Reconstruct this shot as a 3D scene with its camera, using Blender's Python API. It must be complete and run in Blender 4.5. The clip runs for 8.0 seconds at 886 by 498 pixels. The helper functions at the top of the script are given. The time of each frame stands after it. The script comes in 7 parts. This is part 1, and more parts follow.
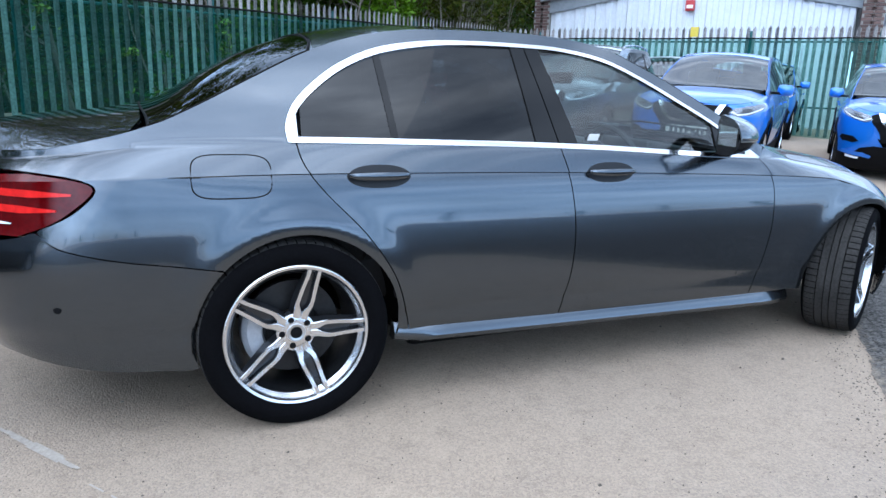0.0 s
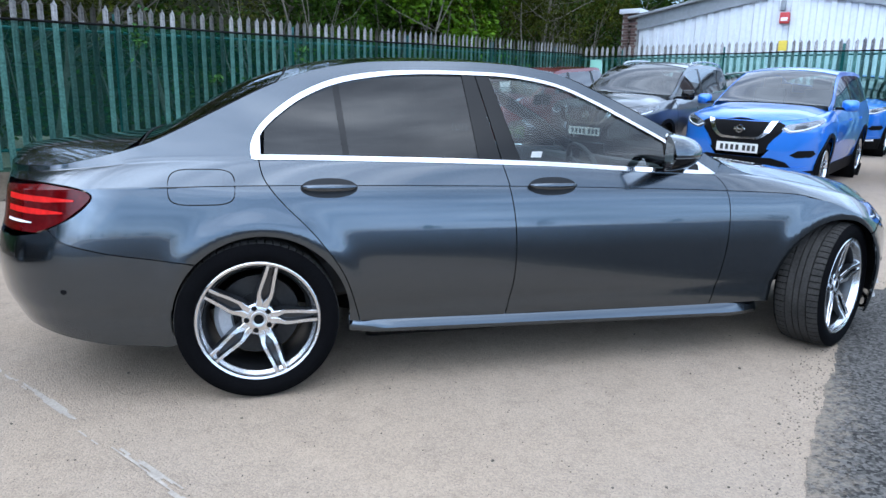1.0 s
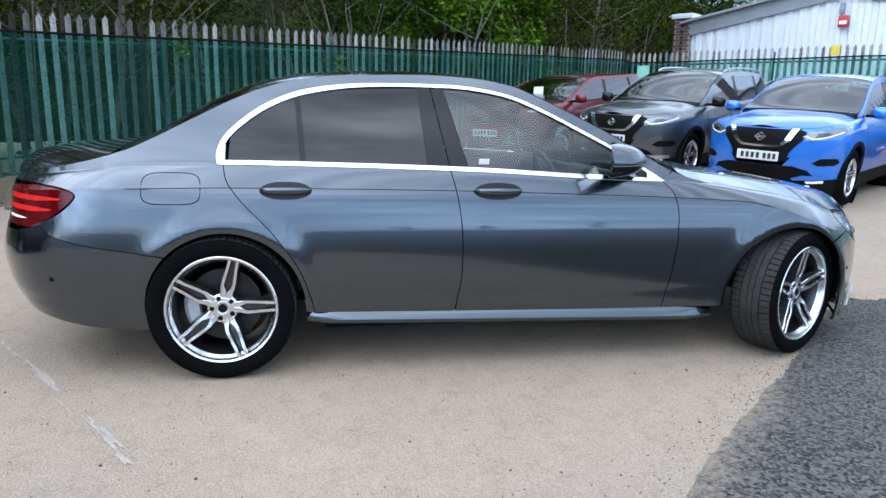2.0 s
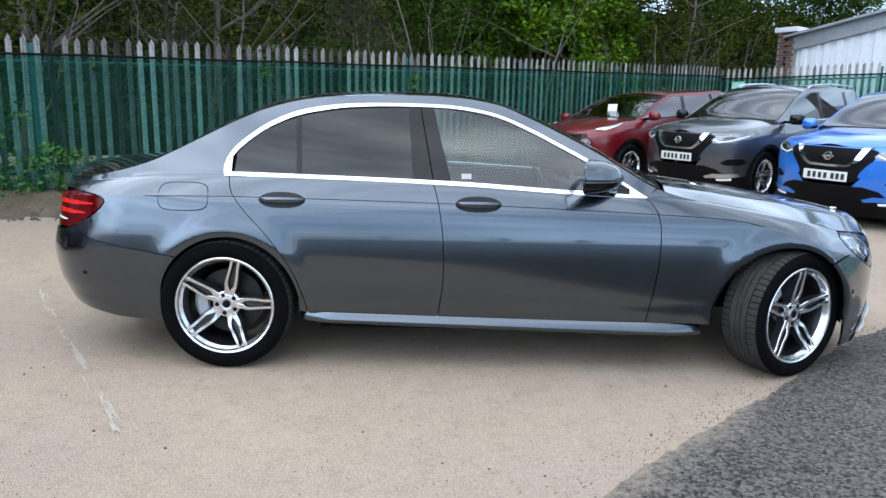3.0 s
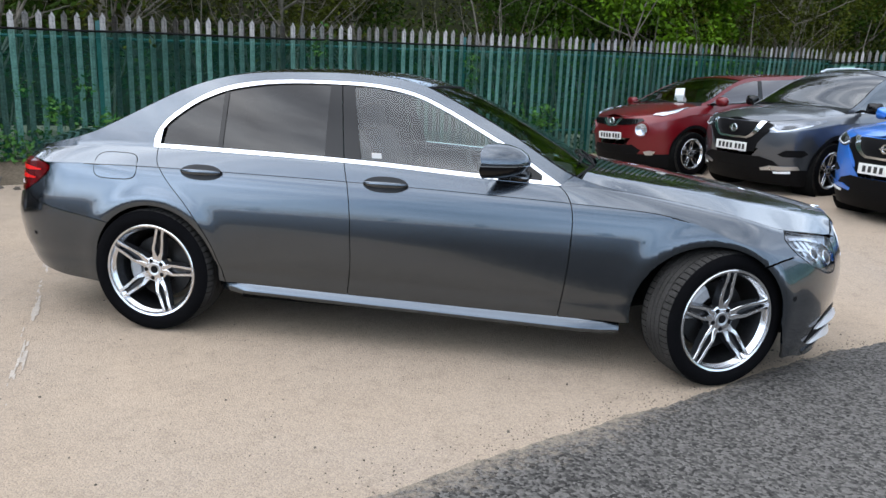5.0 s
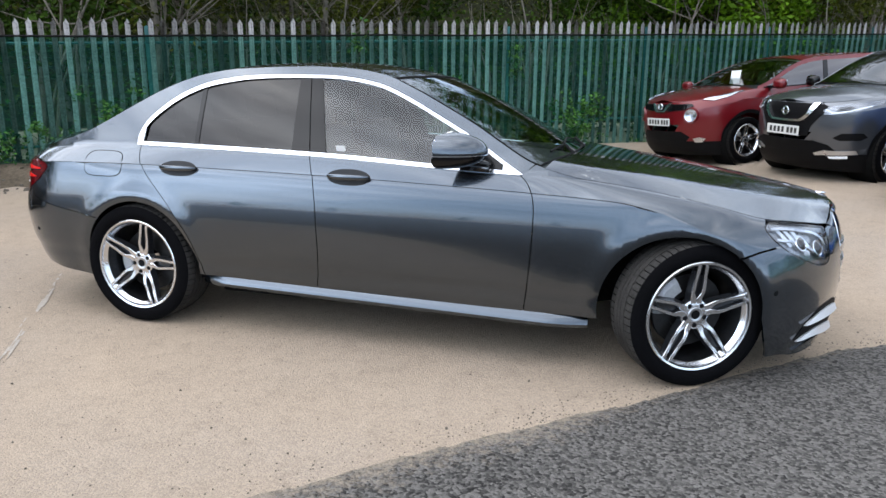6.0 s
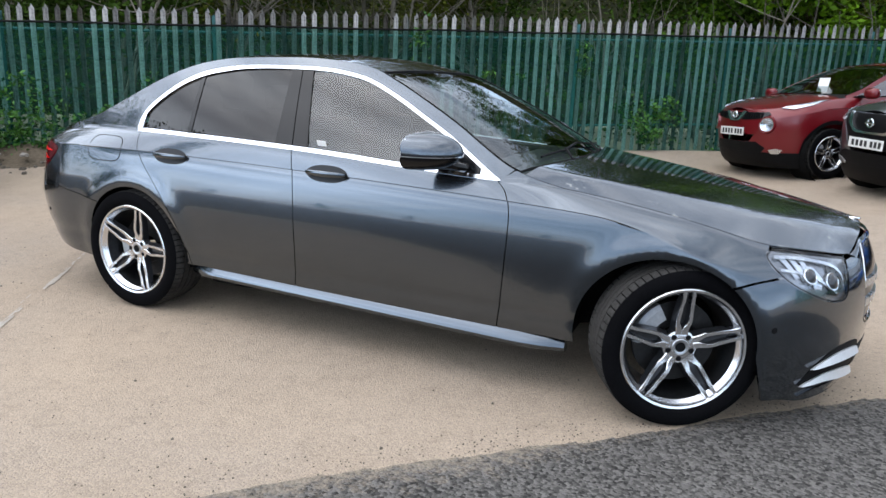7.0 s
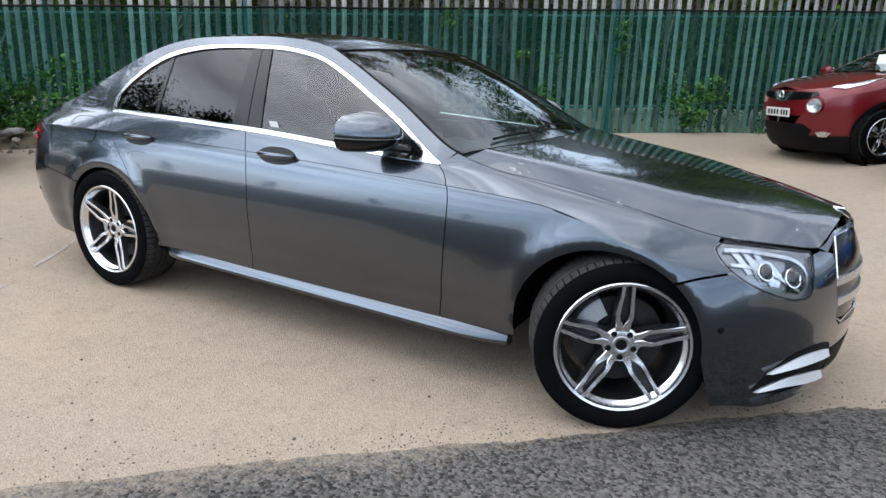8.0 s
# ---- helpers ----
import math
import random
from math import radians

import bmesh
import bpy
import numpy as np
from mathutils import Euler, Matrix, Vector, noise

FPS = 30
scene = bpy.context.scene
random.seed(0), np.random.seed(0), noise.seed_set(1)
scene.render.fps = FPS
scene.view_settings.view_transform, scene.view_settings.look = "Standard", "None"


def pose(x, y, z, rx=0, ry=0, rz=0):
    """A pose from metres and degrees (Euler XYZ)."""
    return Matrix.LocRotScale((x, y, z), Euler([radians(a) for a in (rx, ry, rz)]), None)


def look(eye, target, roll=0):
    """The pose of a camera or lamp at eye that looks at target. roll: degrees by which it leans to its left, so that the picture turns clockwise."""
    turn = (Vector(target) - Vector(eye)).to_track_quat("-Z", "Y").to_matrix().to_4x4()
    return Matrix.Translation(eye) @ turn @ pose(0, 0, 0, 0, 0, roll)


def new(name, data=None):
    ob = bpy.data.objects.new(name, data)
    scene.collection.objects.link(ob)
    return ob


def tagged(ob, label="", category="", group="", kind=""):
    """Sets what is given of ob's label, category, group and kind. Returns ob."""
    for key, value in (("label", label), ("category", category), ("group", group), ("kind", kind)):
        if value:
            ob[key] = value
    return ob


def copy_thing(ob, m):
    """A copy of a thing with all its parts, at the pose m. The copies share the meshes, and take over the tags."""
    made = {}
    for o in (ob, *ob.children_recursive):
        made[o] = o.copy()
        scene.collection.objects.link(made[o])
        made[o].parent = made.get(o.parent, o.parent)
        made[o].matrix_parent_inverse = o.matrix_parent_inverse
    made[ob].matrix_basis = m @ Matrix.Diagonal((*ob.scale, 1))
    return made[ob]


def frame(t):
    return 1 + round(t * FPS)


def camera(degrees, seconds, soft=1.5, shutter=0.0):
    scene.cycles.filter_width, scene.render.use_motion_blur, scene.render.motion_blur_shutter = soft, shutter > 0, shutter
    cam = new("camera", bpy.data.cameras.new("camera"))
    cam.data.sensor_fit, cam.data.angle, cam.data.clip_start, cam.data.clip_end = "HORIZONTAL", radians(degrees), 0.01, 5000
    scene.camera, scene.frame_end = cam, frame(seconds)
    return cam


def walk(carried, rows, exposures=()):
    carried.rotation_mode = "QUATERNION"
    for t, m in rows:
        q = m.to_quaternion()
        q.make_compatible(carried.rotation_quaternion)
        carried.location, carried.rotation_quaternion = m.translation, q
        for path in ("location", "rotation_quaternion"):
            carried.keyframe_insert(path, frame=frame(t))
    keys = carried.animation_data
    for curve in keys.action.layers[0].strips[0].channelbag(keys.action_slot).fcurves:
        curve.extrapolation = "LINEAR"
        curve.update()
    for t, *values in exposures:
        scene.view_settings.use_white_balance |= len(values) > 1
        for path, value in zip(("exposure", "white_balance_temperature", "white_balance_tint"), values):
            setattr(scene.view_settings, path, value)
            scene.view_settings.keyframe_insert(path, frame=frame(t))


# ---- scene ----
cam = camera(65.7, 8.0)
PATH = [
    (0, (-0.475, -3.186, 1.213), (0.321, -1.411, 0.748), 2.0),
    (0.3, (-0.319, -3.281, 1.194), (0.342, -1.461, 0.694), 1.8),
    (0.5, (-0.194, -3.387, 1.229), (0.421, -1.55, 0.731), 0.7),
    (1, (0.026, -3.74, 1.258), (0.534, -1.853, 0.833), 1.2),
    (1.2, (0.123, -3.881, 1.277), (0.618, -1.991, 0.85), 0.7),
    (2.3, (0.682, -4.191, 1.307), (0.921, -2.246, 0.907), 1.1),
    (2.5, (0.825, -4.298, 1.319), (1.008, -2.343, 0.936), 0.7),
    (3, (1.098, -4.343, 1.315), (1.112, -2.378, 0.94), 1.2),
    (3.5, (1.335, -4.298, 1.336), (1.281, -2.34, 0.931), 1.2),
    (4, (1.632, -4.363, 1.334), (1.446, -2.407, 0.959), -0.1),
    (4.5, (1.883, -4.345, 1.331), (1.648, -2.397, 0.946), 0.8),
    (4.7, (1.985, -4.288, 1.332), (1.72, -2.349, 0.921), 1.8),
    (5.8, (2.613, -4.086, 1.344), (2.11, -2.204, 0.889), 0.5),
    (6, (2.715, -4.02, 1.332), (2.164, -2.153, 0.871), 0.5),
    (6.5, (2.91, -3.789, 1.34), (2.273, -1.951, 0.876), 2.7),
    (7, (3.146, -3.64, 1.339), (2.356, -1.864, 0.865), 2.4),
    (7.5, (3.41, -3.503, 1.354), (2.509, -1.793, 0.841), 0.6),
    (8, (3.568, -3.28, 1.345), (2.614, -1.604, 0.814), 2.0),
]
walk(cam, [(t, look(eye, target, roll)) for t, eye, target, roll in PATH], exposures=[(0.0, 0.46, 6150, 11), (1.0, 0.46, 6250, 11), (2.5, 0.43, 6650, 11), (4.5, 0.42, 7200, 13), (6.0, 0.42, 7350, 14), (8.0, 0.40, 7400, 14)])

# ---- light ----
SUN_TURN, SUN_HEIGHT = 243.0, 52.0   # compass turn of the sun from +y, clockwise, and its height
world = bpy.data.worlds.new("sky")
scene.world = world
world.use_nodes = True
wn, wl = world.node_tree.nodes, world.node_tree.links
wn.clear()
w_out, w_bg = wn.new("ShaderNodeOutputWorld"), wn.new("ShaderNodeBackground")
w_sky = wn.new("ShaderNodeTexSky")
w_sky.sky_type, w_sky.sun_disc = "NISHITA", False
w_sky.sun_elevation, w_sky.sun_rotation = radians(SUN_HEIGHT), radians(SUN_TURN)
w_sky.air_density, w_sky.dust_density, w_sky.ozone_density = 1.0, 0.6, 1.5
# broken cloud over the blue
w_co, w_map = wn.new("ShaderNodeTexCoord"), wn.new("ShaderNodeMapping")
w_map.inputs["Scale"].default_value = (1.0, 1.0, 3.2)
w_noise, w_ramp = wn.new("ShaderNodeTexNoise"), wn.new("ShaderNodeValToRGB")
w_noise.inputs["Scale"].default_value, w_noise.inputs["Detail"].default_value = 2.6, 6.0
w_ramp.color_ramp.elements[0].position, w_ramp.color_ramp.elements[1].position = 0.12, 0.66
w_cloud = wn.new("ShaderNodeMix")
w_cloud.data_type = "RGBA"
w_cloud.inputs[6].default_value, w_cloud.inputs[7].default_value = (4.2, 5.5, 7.6, 1), (7.4, 7.7, 8.0, 1)
w_mix = wn.new("ShaderNodeMix")
w_mix.data_type = "RGBA"
wl.new(w_co.outputs["Generated"], w_map.inputs["Vector"])
wl.new(w_map.outputs["Vector"], w_noise.inputs["Vector"])
wl.new(w_noise.outputs["Fac"], w_ramp.inputs["Fac"])
wl.new(w_ramp.outputs["Color"], w_mix.inputs["Factor"])
# streaks within the cloud
w_map2, w_streak, w_shade = wn.new("ShaderNodeMapping"), wn.new("ShaderNodeTexNoise"), wn.new("ShaderNodeMapRange")
w_map2.inputs["Scale"].default_value = (1.0, 1.0, 6.0)
w_streak.inputs["Scale"].default_value, w_streak.inputs["Detail"].default_value = 2.6, 5.0
w_shade.inputs["From Min"].default_value, w_shade.inputs["From Max"].default_value = 0.3, 0.7
w_shade.inputs["To Min"].default_value, w_shade.inputs["To Max"].default_value = 0.55, 1.35
wl.new(w_co.outputs["Generated"], w_map2.inputs["Vector"])
wl.new(w_map2.outputs["Vector"], w_streak.inputs["Vector"])
wl.new(w_streak.outputs["Fac"], w_shade.inputs["Value"])
wl.new(w_streak.outputs["Fac"], w_cloud.inputs["Factor"])
wl.new(w_sky.outputs["Color"], w_mix.inputs[6])
# blue haze low down, whiter cloud higher up
_a, _h = radians(SUN_TURN), radians(SUN_HEIGHT)
SUN_WAY = Vector((math.sin(_a) * math.cos(_h), math.cos(_a) * math.cos(_h), math.sin(_h)))
w_sep, w_gain, w_tint, w_hue, w_bright = [wn.new(k) for k in ("ShaderNodeSeparateXYZ", "ShaderNodeMapRange", "ShaderNodeMix", "ShaderNodeVectorMath", "ShaderNodeVectorMath")]
w_gain.interpolation_type, w_hue.operation, w_bright.operation, w_tint.data_type = "SMOOTHSTEP", "MULTIPLY", "SCALE", "RGBA"
w_gain.inputs["From Min"].default_value, w_gain.inputs["From Max"].default_value = 0.0, 0.75
w_tint.inputs[6].default_value, w_tint.inputs[7].default_value = (1.32, 1.68, 2.04, 1), (1.36, 1.42, 1.47, 1)
wl.new(w_co.outputs["Generated"], w_sep.inputs[0])
wl.new(w_sep.outputs["Z"], w_gain.inputs["Value"])
wl.new(w_gain.outputs[0], w_tint.inputs["Factor"])
wl.new(w_cloud.outputs[2], w_hue.inputs[0])
wl.new(w_tint.outputs[2], w_hue.inputs[1])
# a wide glow round the veiled sun
w_dot, w_glow = wn.new("ShaderNodeVectorMath"), wn.new("ShaderNodeMapRange")
w_dot.operation, w_glow.interpolation_type = "DOT_PRODUCT", "SMOOTHSTEP"
w_dot.inputs[1].default_value = SUN_WAY
w_glow.inputs["From Min"].default_value, w_glow.inputs["From Max"].default_value = 0.35, 1.0
w_glow.inputs["To Min"].default_value, w_glow.inputs["To Max"].default_value = 1.12, 2.3
wl.new(w_co.outputs["Generated"], w_dot.inputs[0])
wl.new(w_dot.outputs["Value"], w_glow.inputs["Value"])
wl.new(w_hue.outputs[0], w_bright.inputs[0])
w_both = wn.new("ShaderNodeMath")
w_both.operation = "MULTIPLY"
wl.new(w_glow.outputs[0], w_both.inputs[0])
wl.new(w_shade.outputs[0], w_both.inputs[1])
wl.new(w_both.outputs[0], w_bright.inputs["Scale"])
wl.new(w_bright.outputs[0], w_mix.inputs[7])
wl.new(w_mix.outputs[2], w_bg.inputs["Color"])
w_bg.inputs["Strength"].default_value = 0.15
wl.new(w_bg.outputs[0], w_out.inputs[0])

sun = new("sun", bpy.data.lights.new("sun", "SUN"))
sun.data.energy, sun.data.angle, sun.data.color = 0.8, radians(110), (1.0, 0.96, 0.9)
sun.matrix_world = look((0, 0, 30), Vector((0, 0, 30)) - SUN_WAY)
scene.view_settings.exposure = 0.45

# ---- materials ----
def material(name, base, rough=0.5, metal=0.0, vary=0.12, scale=6.0, fine=60.0, bump=0.0, bump_scale=80.0, coat=0.0, spec=0.5, tint=None, rough_vary=0.08, emit=None, island=0.0, coat_rough=0.03, coat_ior=1.5):
    """A principled surface whose colour wanders at a coarse and a fine scale, with a fine relief."""
    m = bpy.data.materials.new(name)
    m.use_nodes = True
    n, l = m.node_tree.nodes, m.node_tree.links
    b = n["Principled BSDF"]
    co = n.new("ShaderNodeTexCoord")
    big, small = n.new("ShaderNodeTexNoise"), n.new("ShaderNodeTexNoise")
    big.inputs["Scale"].default_value, big.inputs["Detail"].default_value = scale, 4.0
    small.inputs["Scale"].default_value, small.inputs["Detail"].default_value = fine, 2.0
    l.new(co.outputs["Object"], big.inputs["Vector"])
    l.new(co.outputs["Object"], small.inputs["Vector"])
    add = n.new("ShaderNodeMath")
    add.operation = "ADD"
    l.new(big.outputs["Fac"], add.inputs[0])
    l.new(small.outputs["Fac"], add.inputs[1])
    ramp = n.new("ShaderNodeMapRange")
    ramp.inputs["From Min"].default_value, ramp.inputs["From Max"].default_value = 0.65, 1.35
    l.new(add.outputs[0], ramp.inputs["Value"])
    mix = n.new("ShaderNodeMix")
    mix.data_type = "RGBA"
    other = tint or base
    mix.inputs[6].default_value = (*[c * (1 - vary) for c in base], 1)
    mix.inputs[7].default_value = (*[min(1, c * (1 + vary)) for c in other], 1)
    l.new(ramp.outputs[0], mix.inputs["Factor"])
    last = mix.outputs[2]
    if island:
        info, mul = n.new("ShaderNodeObjectInfo"), n.new("ShaderNodeMix")
        mul.data_type, mul.blend_type = "RGBA", "MULTIPLY"
        mr = n.new("ShaderNodeMapRange")
        mr.inputs["To Min"].default_value, mr.inputs["To Max"].default_value = 1 - island, 1 + island * 0.4
        l.new(info.outputs["Random"], mr.inputs["Value"])
        mul.inputs["Factor"].default_value = 1.0
        l.new(last, mul.inputs[6])
        l.new(mr.outputs[0], mul.inputs[7])
        last = mul.outputs[2]
    l.new(last, b.inputs["Base Color"])
    rr = n.new("ShaderNodeMapRange")
    rr.inputs["To Min"].default_value, rr.inputs["To Max"].default_value = max(0, rough - rough_vary), min(1, rough + rough_vary)
    l.new(big.outputs["Fac"], rr.inputs["Value"])
    l.new(rr.outputs[0], b.inputs["Roughness"])
    b.inputs["Metallic"].default_value = metal
    b.inputs["Specular IOR Level"].default_value = spec
    b.inputs["Coat Weight"].default_value = coat
    b.inputs["Coat Roughness"].default_value = coat_rough
    b.inputs["Coat IOR"].default_value = coat_ior
    if bump:
        rel, bp = n.new("ShaderNodeTexNoise"), n.new("ShaderNodeBump")
        rel.inputs["Scale"].default_value, rel.inputs["Detail"].default_value = bump_scale, 4.0
        bp.inputs["Strength"].default_value, bp.inputs["Distance"].default_value = min(1, bump), 0.01
        l.new(co.outputs["Object"], rel.inputs["Vector"])
        l.new(rel.outputs["Fac"], bp.inputs["Height"])
        l.new(bp.outputs["Normal"], b.inputs["Normal"])
    if emit:
        b.inputs["Emission Color"].default_value, b.inputs["Emission Strength"].default_value = (*emit[:3], 1), emit[3]
    return m


def glass(name, tint, gloss=1.0, ior=1.6, rough=0.0):
    """A thin pane: tinted where one sees through, mirror-like by Fresnel."""
    m = bpy.data.materials.new(name)
    m.use_nodes = True
    n, l = m.node_tree.nodes, m.node_tree.links
    n.remove(n["Principled BSDF"])
    out = n["Material Output"]
    tr, gl, fr, mx = n.new("ShaderNodeBsdfTransparent"), n.new("ShaderNodeBsdfGlossy"), n.new("ShaderNodeLayerWeight"), n.new("ShaderNodeMixShader")
    pw, ma = n.new("ShaderNodeMath"), n.new("ShaderNodeMath")
    pw.operation, ma.operation = "POWER", "MULTIPLY_ADD"
    co, big, mixc = n.new("ShaderNodeTexCoord"), n.new("ShaderNodeTexNoise"), n.new("ShaderNodeMix")
    big.inputs["Scale"].default_value, big.inputs["Detail"].default_value = 3.0, 5.0
    l.new(co.outputs["Object"], big.inputs["Vector"])
    mixc.data_type = "RGBA"
    mixc.inputs[6].default_value = (*[c * 0.93 for c in tint], 1)
    mixc.inputs[7].default_value = (*tint, 1)
    l.new(big.outputs["Fac"], mixc.inputs["Factor"])
    l.new(mixc.outputs[2], tr.inputs["Color"])
    f0 = ((ior - 1) / (ior + 1)) ** 2
    fr.inputs["Blend"].default_value, pw.inputs[1].default_value = 0.5, 5.0
    ma.inputs[1].default_value, ma.inputs[2].default_value = 1 - f0, f0
    l.new(fr.outputs["Facing"], pw.inputs[0])
    l.new(pw.outputs[0], ma.inputs[0])
    gl.inputs["Color"].default_value = (gloss, gloss, gloss, 1)
    gl.inputs["Roughness"].default_value = rough
    l.new(ma.outputs[0], mx.inputs["Fac"])
    l.new(tr.outputs[0], mx.inputs[1])
    l.new(gl.outputs[0], mx.inputs[2])
    l.new(mx.outputs[0], out.inputs["Surface"])
    return m


def netting(name):
    """Green shade net: dark weave that lets half of what stands behind it through."""
    m = bpy.data.materials.new(name)
    m.use_nodes = True
    n, l = m.node_tree.nodes, m.node_tree.links
    n.remove(n["Principled BSDF"])
    out = n["Material Output"]
    co, big, fine = n.new("ShaderNodeTexCoord"), n.new("ShaderNodeTexNoise"), n.new("ShaderNodeTexNoise")
    big.inputs["Scale"].default_value, big.inputs["Detail"].default_value = 0.9, 5.0
    fine.inputs["Scale"].default_value = 45.0
    l.new(co.outputs["Object"], big.inputs["Vector"])
    l.new(co.outputs["Object"], fine.inputs["Vector"])
    mixc = n.new("ShaderNodeMix")
    mixc.data_type = "RGBA"
    mixc.inputs[6].default_value, mixc.inputs[7].default_value = (0.005, 0.052, 0.046, 1), (0.011, 0.082, 0.070, 1)
    l.new(big.outputs["Fac"], mixc.inputs["Factor"])
    df, tl, tr = n.new("ShaderNodeBsdfDiffuse"), n.new("ShaderNodeBsdfTranslucent"), n.new("ShaderNodeBsdfTransparent")
    l.new(mixc.outputs[2], df.inputs["Color"])
    l.new(mixc.outputs[2], tl.inputs["Color"])
    tr.inputs["Color"].default_value = (0.62, 0.93, 0.86, 1)
    cloth, mx, mr = n.new("ShaderNodeMixShader"), n.new("ShaderNodeMixShader"), n.new("ShaderNodeMapRange")
    cloth.inputs["Fac"].default_value = 0.3
    l.new(df.outputs[0], cloth.inputs[1])
    l.new(tl.outputs[0], cloth.inputs[2])
    add = n.new("ShaderNodeMath")
    add.operation = "MULTIPLY"
    l.new(big.outputs["Fac"], add.inputs[0])
    l.new(fine.outputs["Fac"], add.inputs[1])
    mr.inputs["From Min"].default_value, mr.inputs["From Max"].default_value = 0.12, 0.42
    mr.inputs["To Min"].default_value, mr.inputs["To Max"].default_value = 0.76, 0.60
    l.new(add.outputs[0], mr.inputs["Value"])
    l.new(mr.outputs[0], mx.inputs["Fac"])
    l.new(cloth.outputs[0], mx.inputs[1])
    l.new(tr.outputs[0], mx.inputs[2])
    l.new(mx.outputs[0], out.inputs["Surface"])
    return m


def yard(name, base, dark, light, relief, spread):
    """Worn paving: wide stains, mottling, pits and pale grains."""
    m = bpy.data.materials.new(name)
    m.use_nodes = True
    n, l = m.node_tree.nodes, m.node_tree.links
    b = n["Principled BSDF"]
    co = n.new("ShaderNodeTexCoord")

    def tex(scale, detail=4.0, rough=0.6):
        t = n.new("ShaderNodeTexNoise")
        t.inputs["Scale"].default_value, t.inputs["Detail"].default_value, t.inputs["Roughness"].default_value = scale, detail, rough
        l.new(co.outputs["Object"], t.inputs["Vector"])
        return t.outputs["Fac"]

    def span(v, a, z):
        r = n.new("ShaderNodeMapRange")
        r.inputs["From Min"].default_value, r.inputs["From Max"].default_value = a, z
        l.new(v, r.inputs["Value"])
        return r.outputs[0]

    def blend(f, c0, c1):
        x = n.new("ShaderNodeMix")
        x.data_type = "RGBA"
        l.new(f, x.inputs["Factor"])
        for i, c in ((6, c0), (7, c1)):
            if isinstance(c, tuple):
                x.inputs[i].default_value = (*c, 1)
            else:
                l.new(c, x.inputs[i])
        return x.outputs[2]

    fine_ = spread < 0.03
    grey = tuple(0.11 * sum(base) + 0.62 * c for c in base)
    stain = blend(span(tex(0.40, 5.0, 0.5), 0.34, 0.66), grey, light)
    blotch = blend(span(tex(1.7, 5.0, 0.65), 0.42, 0.74), stain, base)
    mott = blend(span(tex(9.0, 6.0, 0.75), 0.50, 0.92), blotch, dark)
    # aggregate: every stone its own grey, with sunk joints
    vor, sepc = n.new("ShaderNodeTexVoronoi"), n.new("ShaderNodeSeparateColor")
    vor.inputs["Scale"].default_value = 150.0 if fine_ else 85.0
    wob = n.new("ShaderNodeMix")
    wob.data_type, wob.inputs["Factor"].default_value = "RGBA", 0.012
    wn_ = n.new("ShaderNodeTexNoise")
    wn_.inputs["Scale"].default_value = 60.0
    l.new(co.outputs["Object"], wn_.inputs["Vector"])
    l.new(co.outputs["Object"], wob.inputs[6])
    l.new(wn_.outputs["Color"], wob.inputs[7])
    l.new(wob.outputs[2], vor.inputs["Vector"])
    l.new(vor.outputs["Color"], sepc.inputs[0])
    stones = blend(span(sepc.outputs[0], 0.0, 1.0), dark, light)
    part_ = n.new("ShaderNodeMix")
    part_.data_type, part_.inputs["Factor"].default_value = "RGBA", 0.40 if fine_ else 0.85
    l.new(mott, part_.inputs[6])
    l.new(stones, part_.inputs[7])
    grain = blend(span(tex(48.0, 3.0, 0.7), 0.66, 0.74), part_.outputs[2], dark)
    if not fine_:
        # sand trodden over the rim of the tarmac, and dusty patches
        sep, add, mul, rim = n.new("ShaderNodeSeparateXYZ"), n.new("ShaderNodeMath"), n.new("ShaderNodeMath"), n.new("ShaderNodeMath")
        add.operation, mul.operation, rim.operation = "SUBTRACT", "MULTIPLY_ADD", "ADD"
        l.new(co.outputs["Object"], sep.inputs[0])
        l.new(sep.outputs["X"], add.inputs[0])
        l.new(sep.outputs["Y"], add.inputs[1])
        back, most = n.new("ShaderNodeMath"), n.new("ShaderNodeMath")
        back.operation, most.operation = "MULTIPLY_ADD", "MAXIMUM"
        back.inputs[1].default_value, back.inputs[2].default_value = -1.0, -0.75
        l.new(sep.outputs["Y"], back.inputs[0])
        l.new(add.outputs[0], most.inputs[0])
        l.new(back.outputs[0], most.inputs[1])
        l.new(most.outputs[0], mul.inputs[0])
        mul.inputs[1].default_value, mul.inputs[2].default_value = -1.0, 4.02
        clampd = n.new("ShaderNodeClamp")
        clampd.inputs["Min"].default_value, clampd.inputs["Max"].default_value = -0.16, 0.5
        l.new(mul.outputs[0], clampd.inputs["Value"])
        two = n.new("ShaderNodeMath")
        two.operation = "ADD"
        l.new(tex(26.0, 6.0, 0.8), two.inputs[0])
        l.new(clampd.outputs[0], two.inputs[1])
        l.new(two.outputs[0], rim.inputs[0])
        half = n.new("ShaderNodeMath")
        half.operation = "MULTIPLY"
        l.new(tex(1.1, 4.0, 0.5), half.inputs[0])
        half.inputs[1].default_value = 0.35
        l.new(half.outputs[0], rim.inputs[1])
        grain = blend(span(rim.outputs[0], 0.70, 0.98), grain, (0.25, 0.205, 0.16))
    l.new(grain, b.inputs["Base Color"])
    b.inputs["Roughness"].default_value = 0.9
    b.inputs["Specular IOR Level"].default_value = 0.15
    bp = n.new("ShaderNodeBump")
    bp.inputs["Strength"].default_value, bp.inputs["Distance"].default_value = min(1.0, relief), 0.006
    l.new(vor.outputs["Distance"], bp.inputs["Height"])
    bp.invert = True
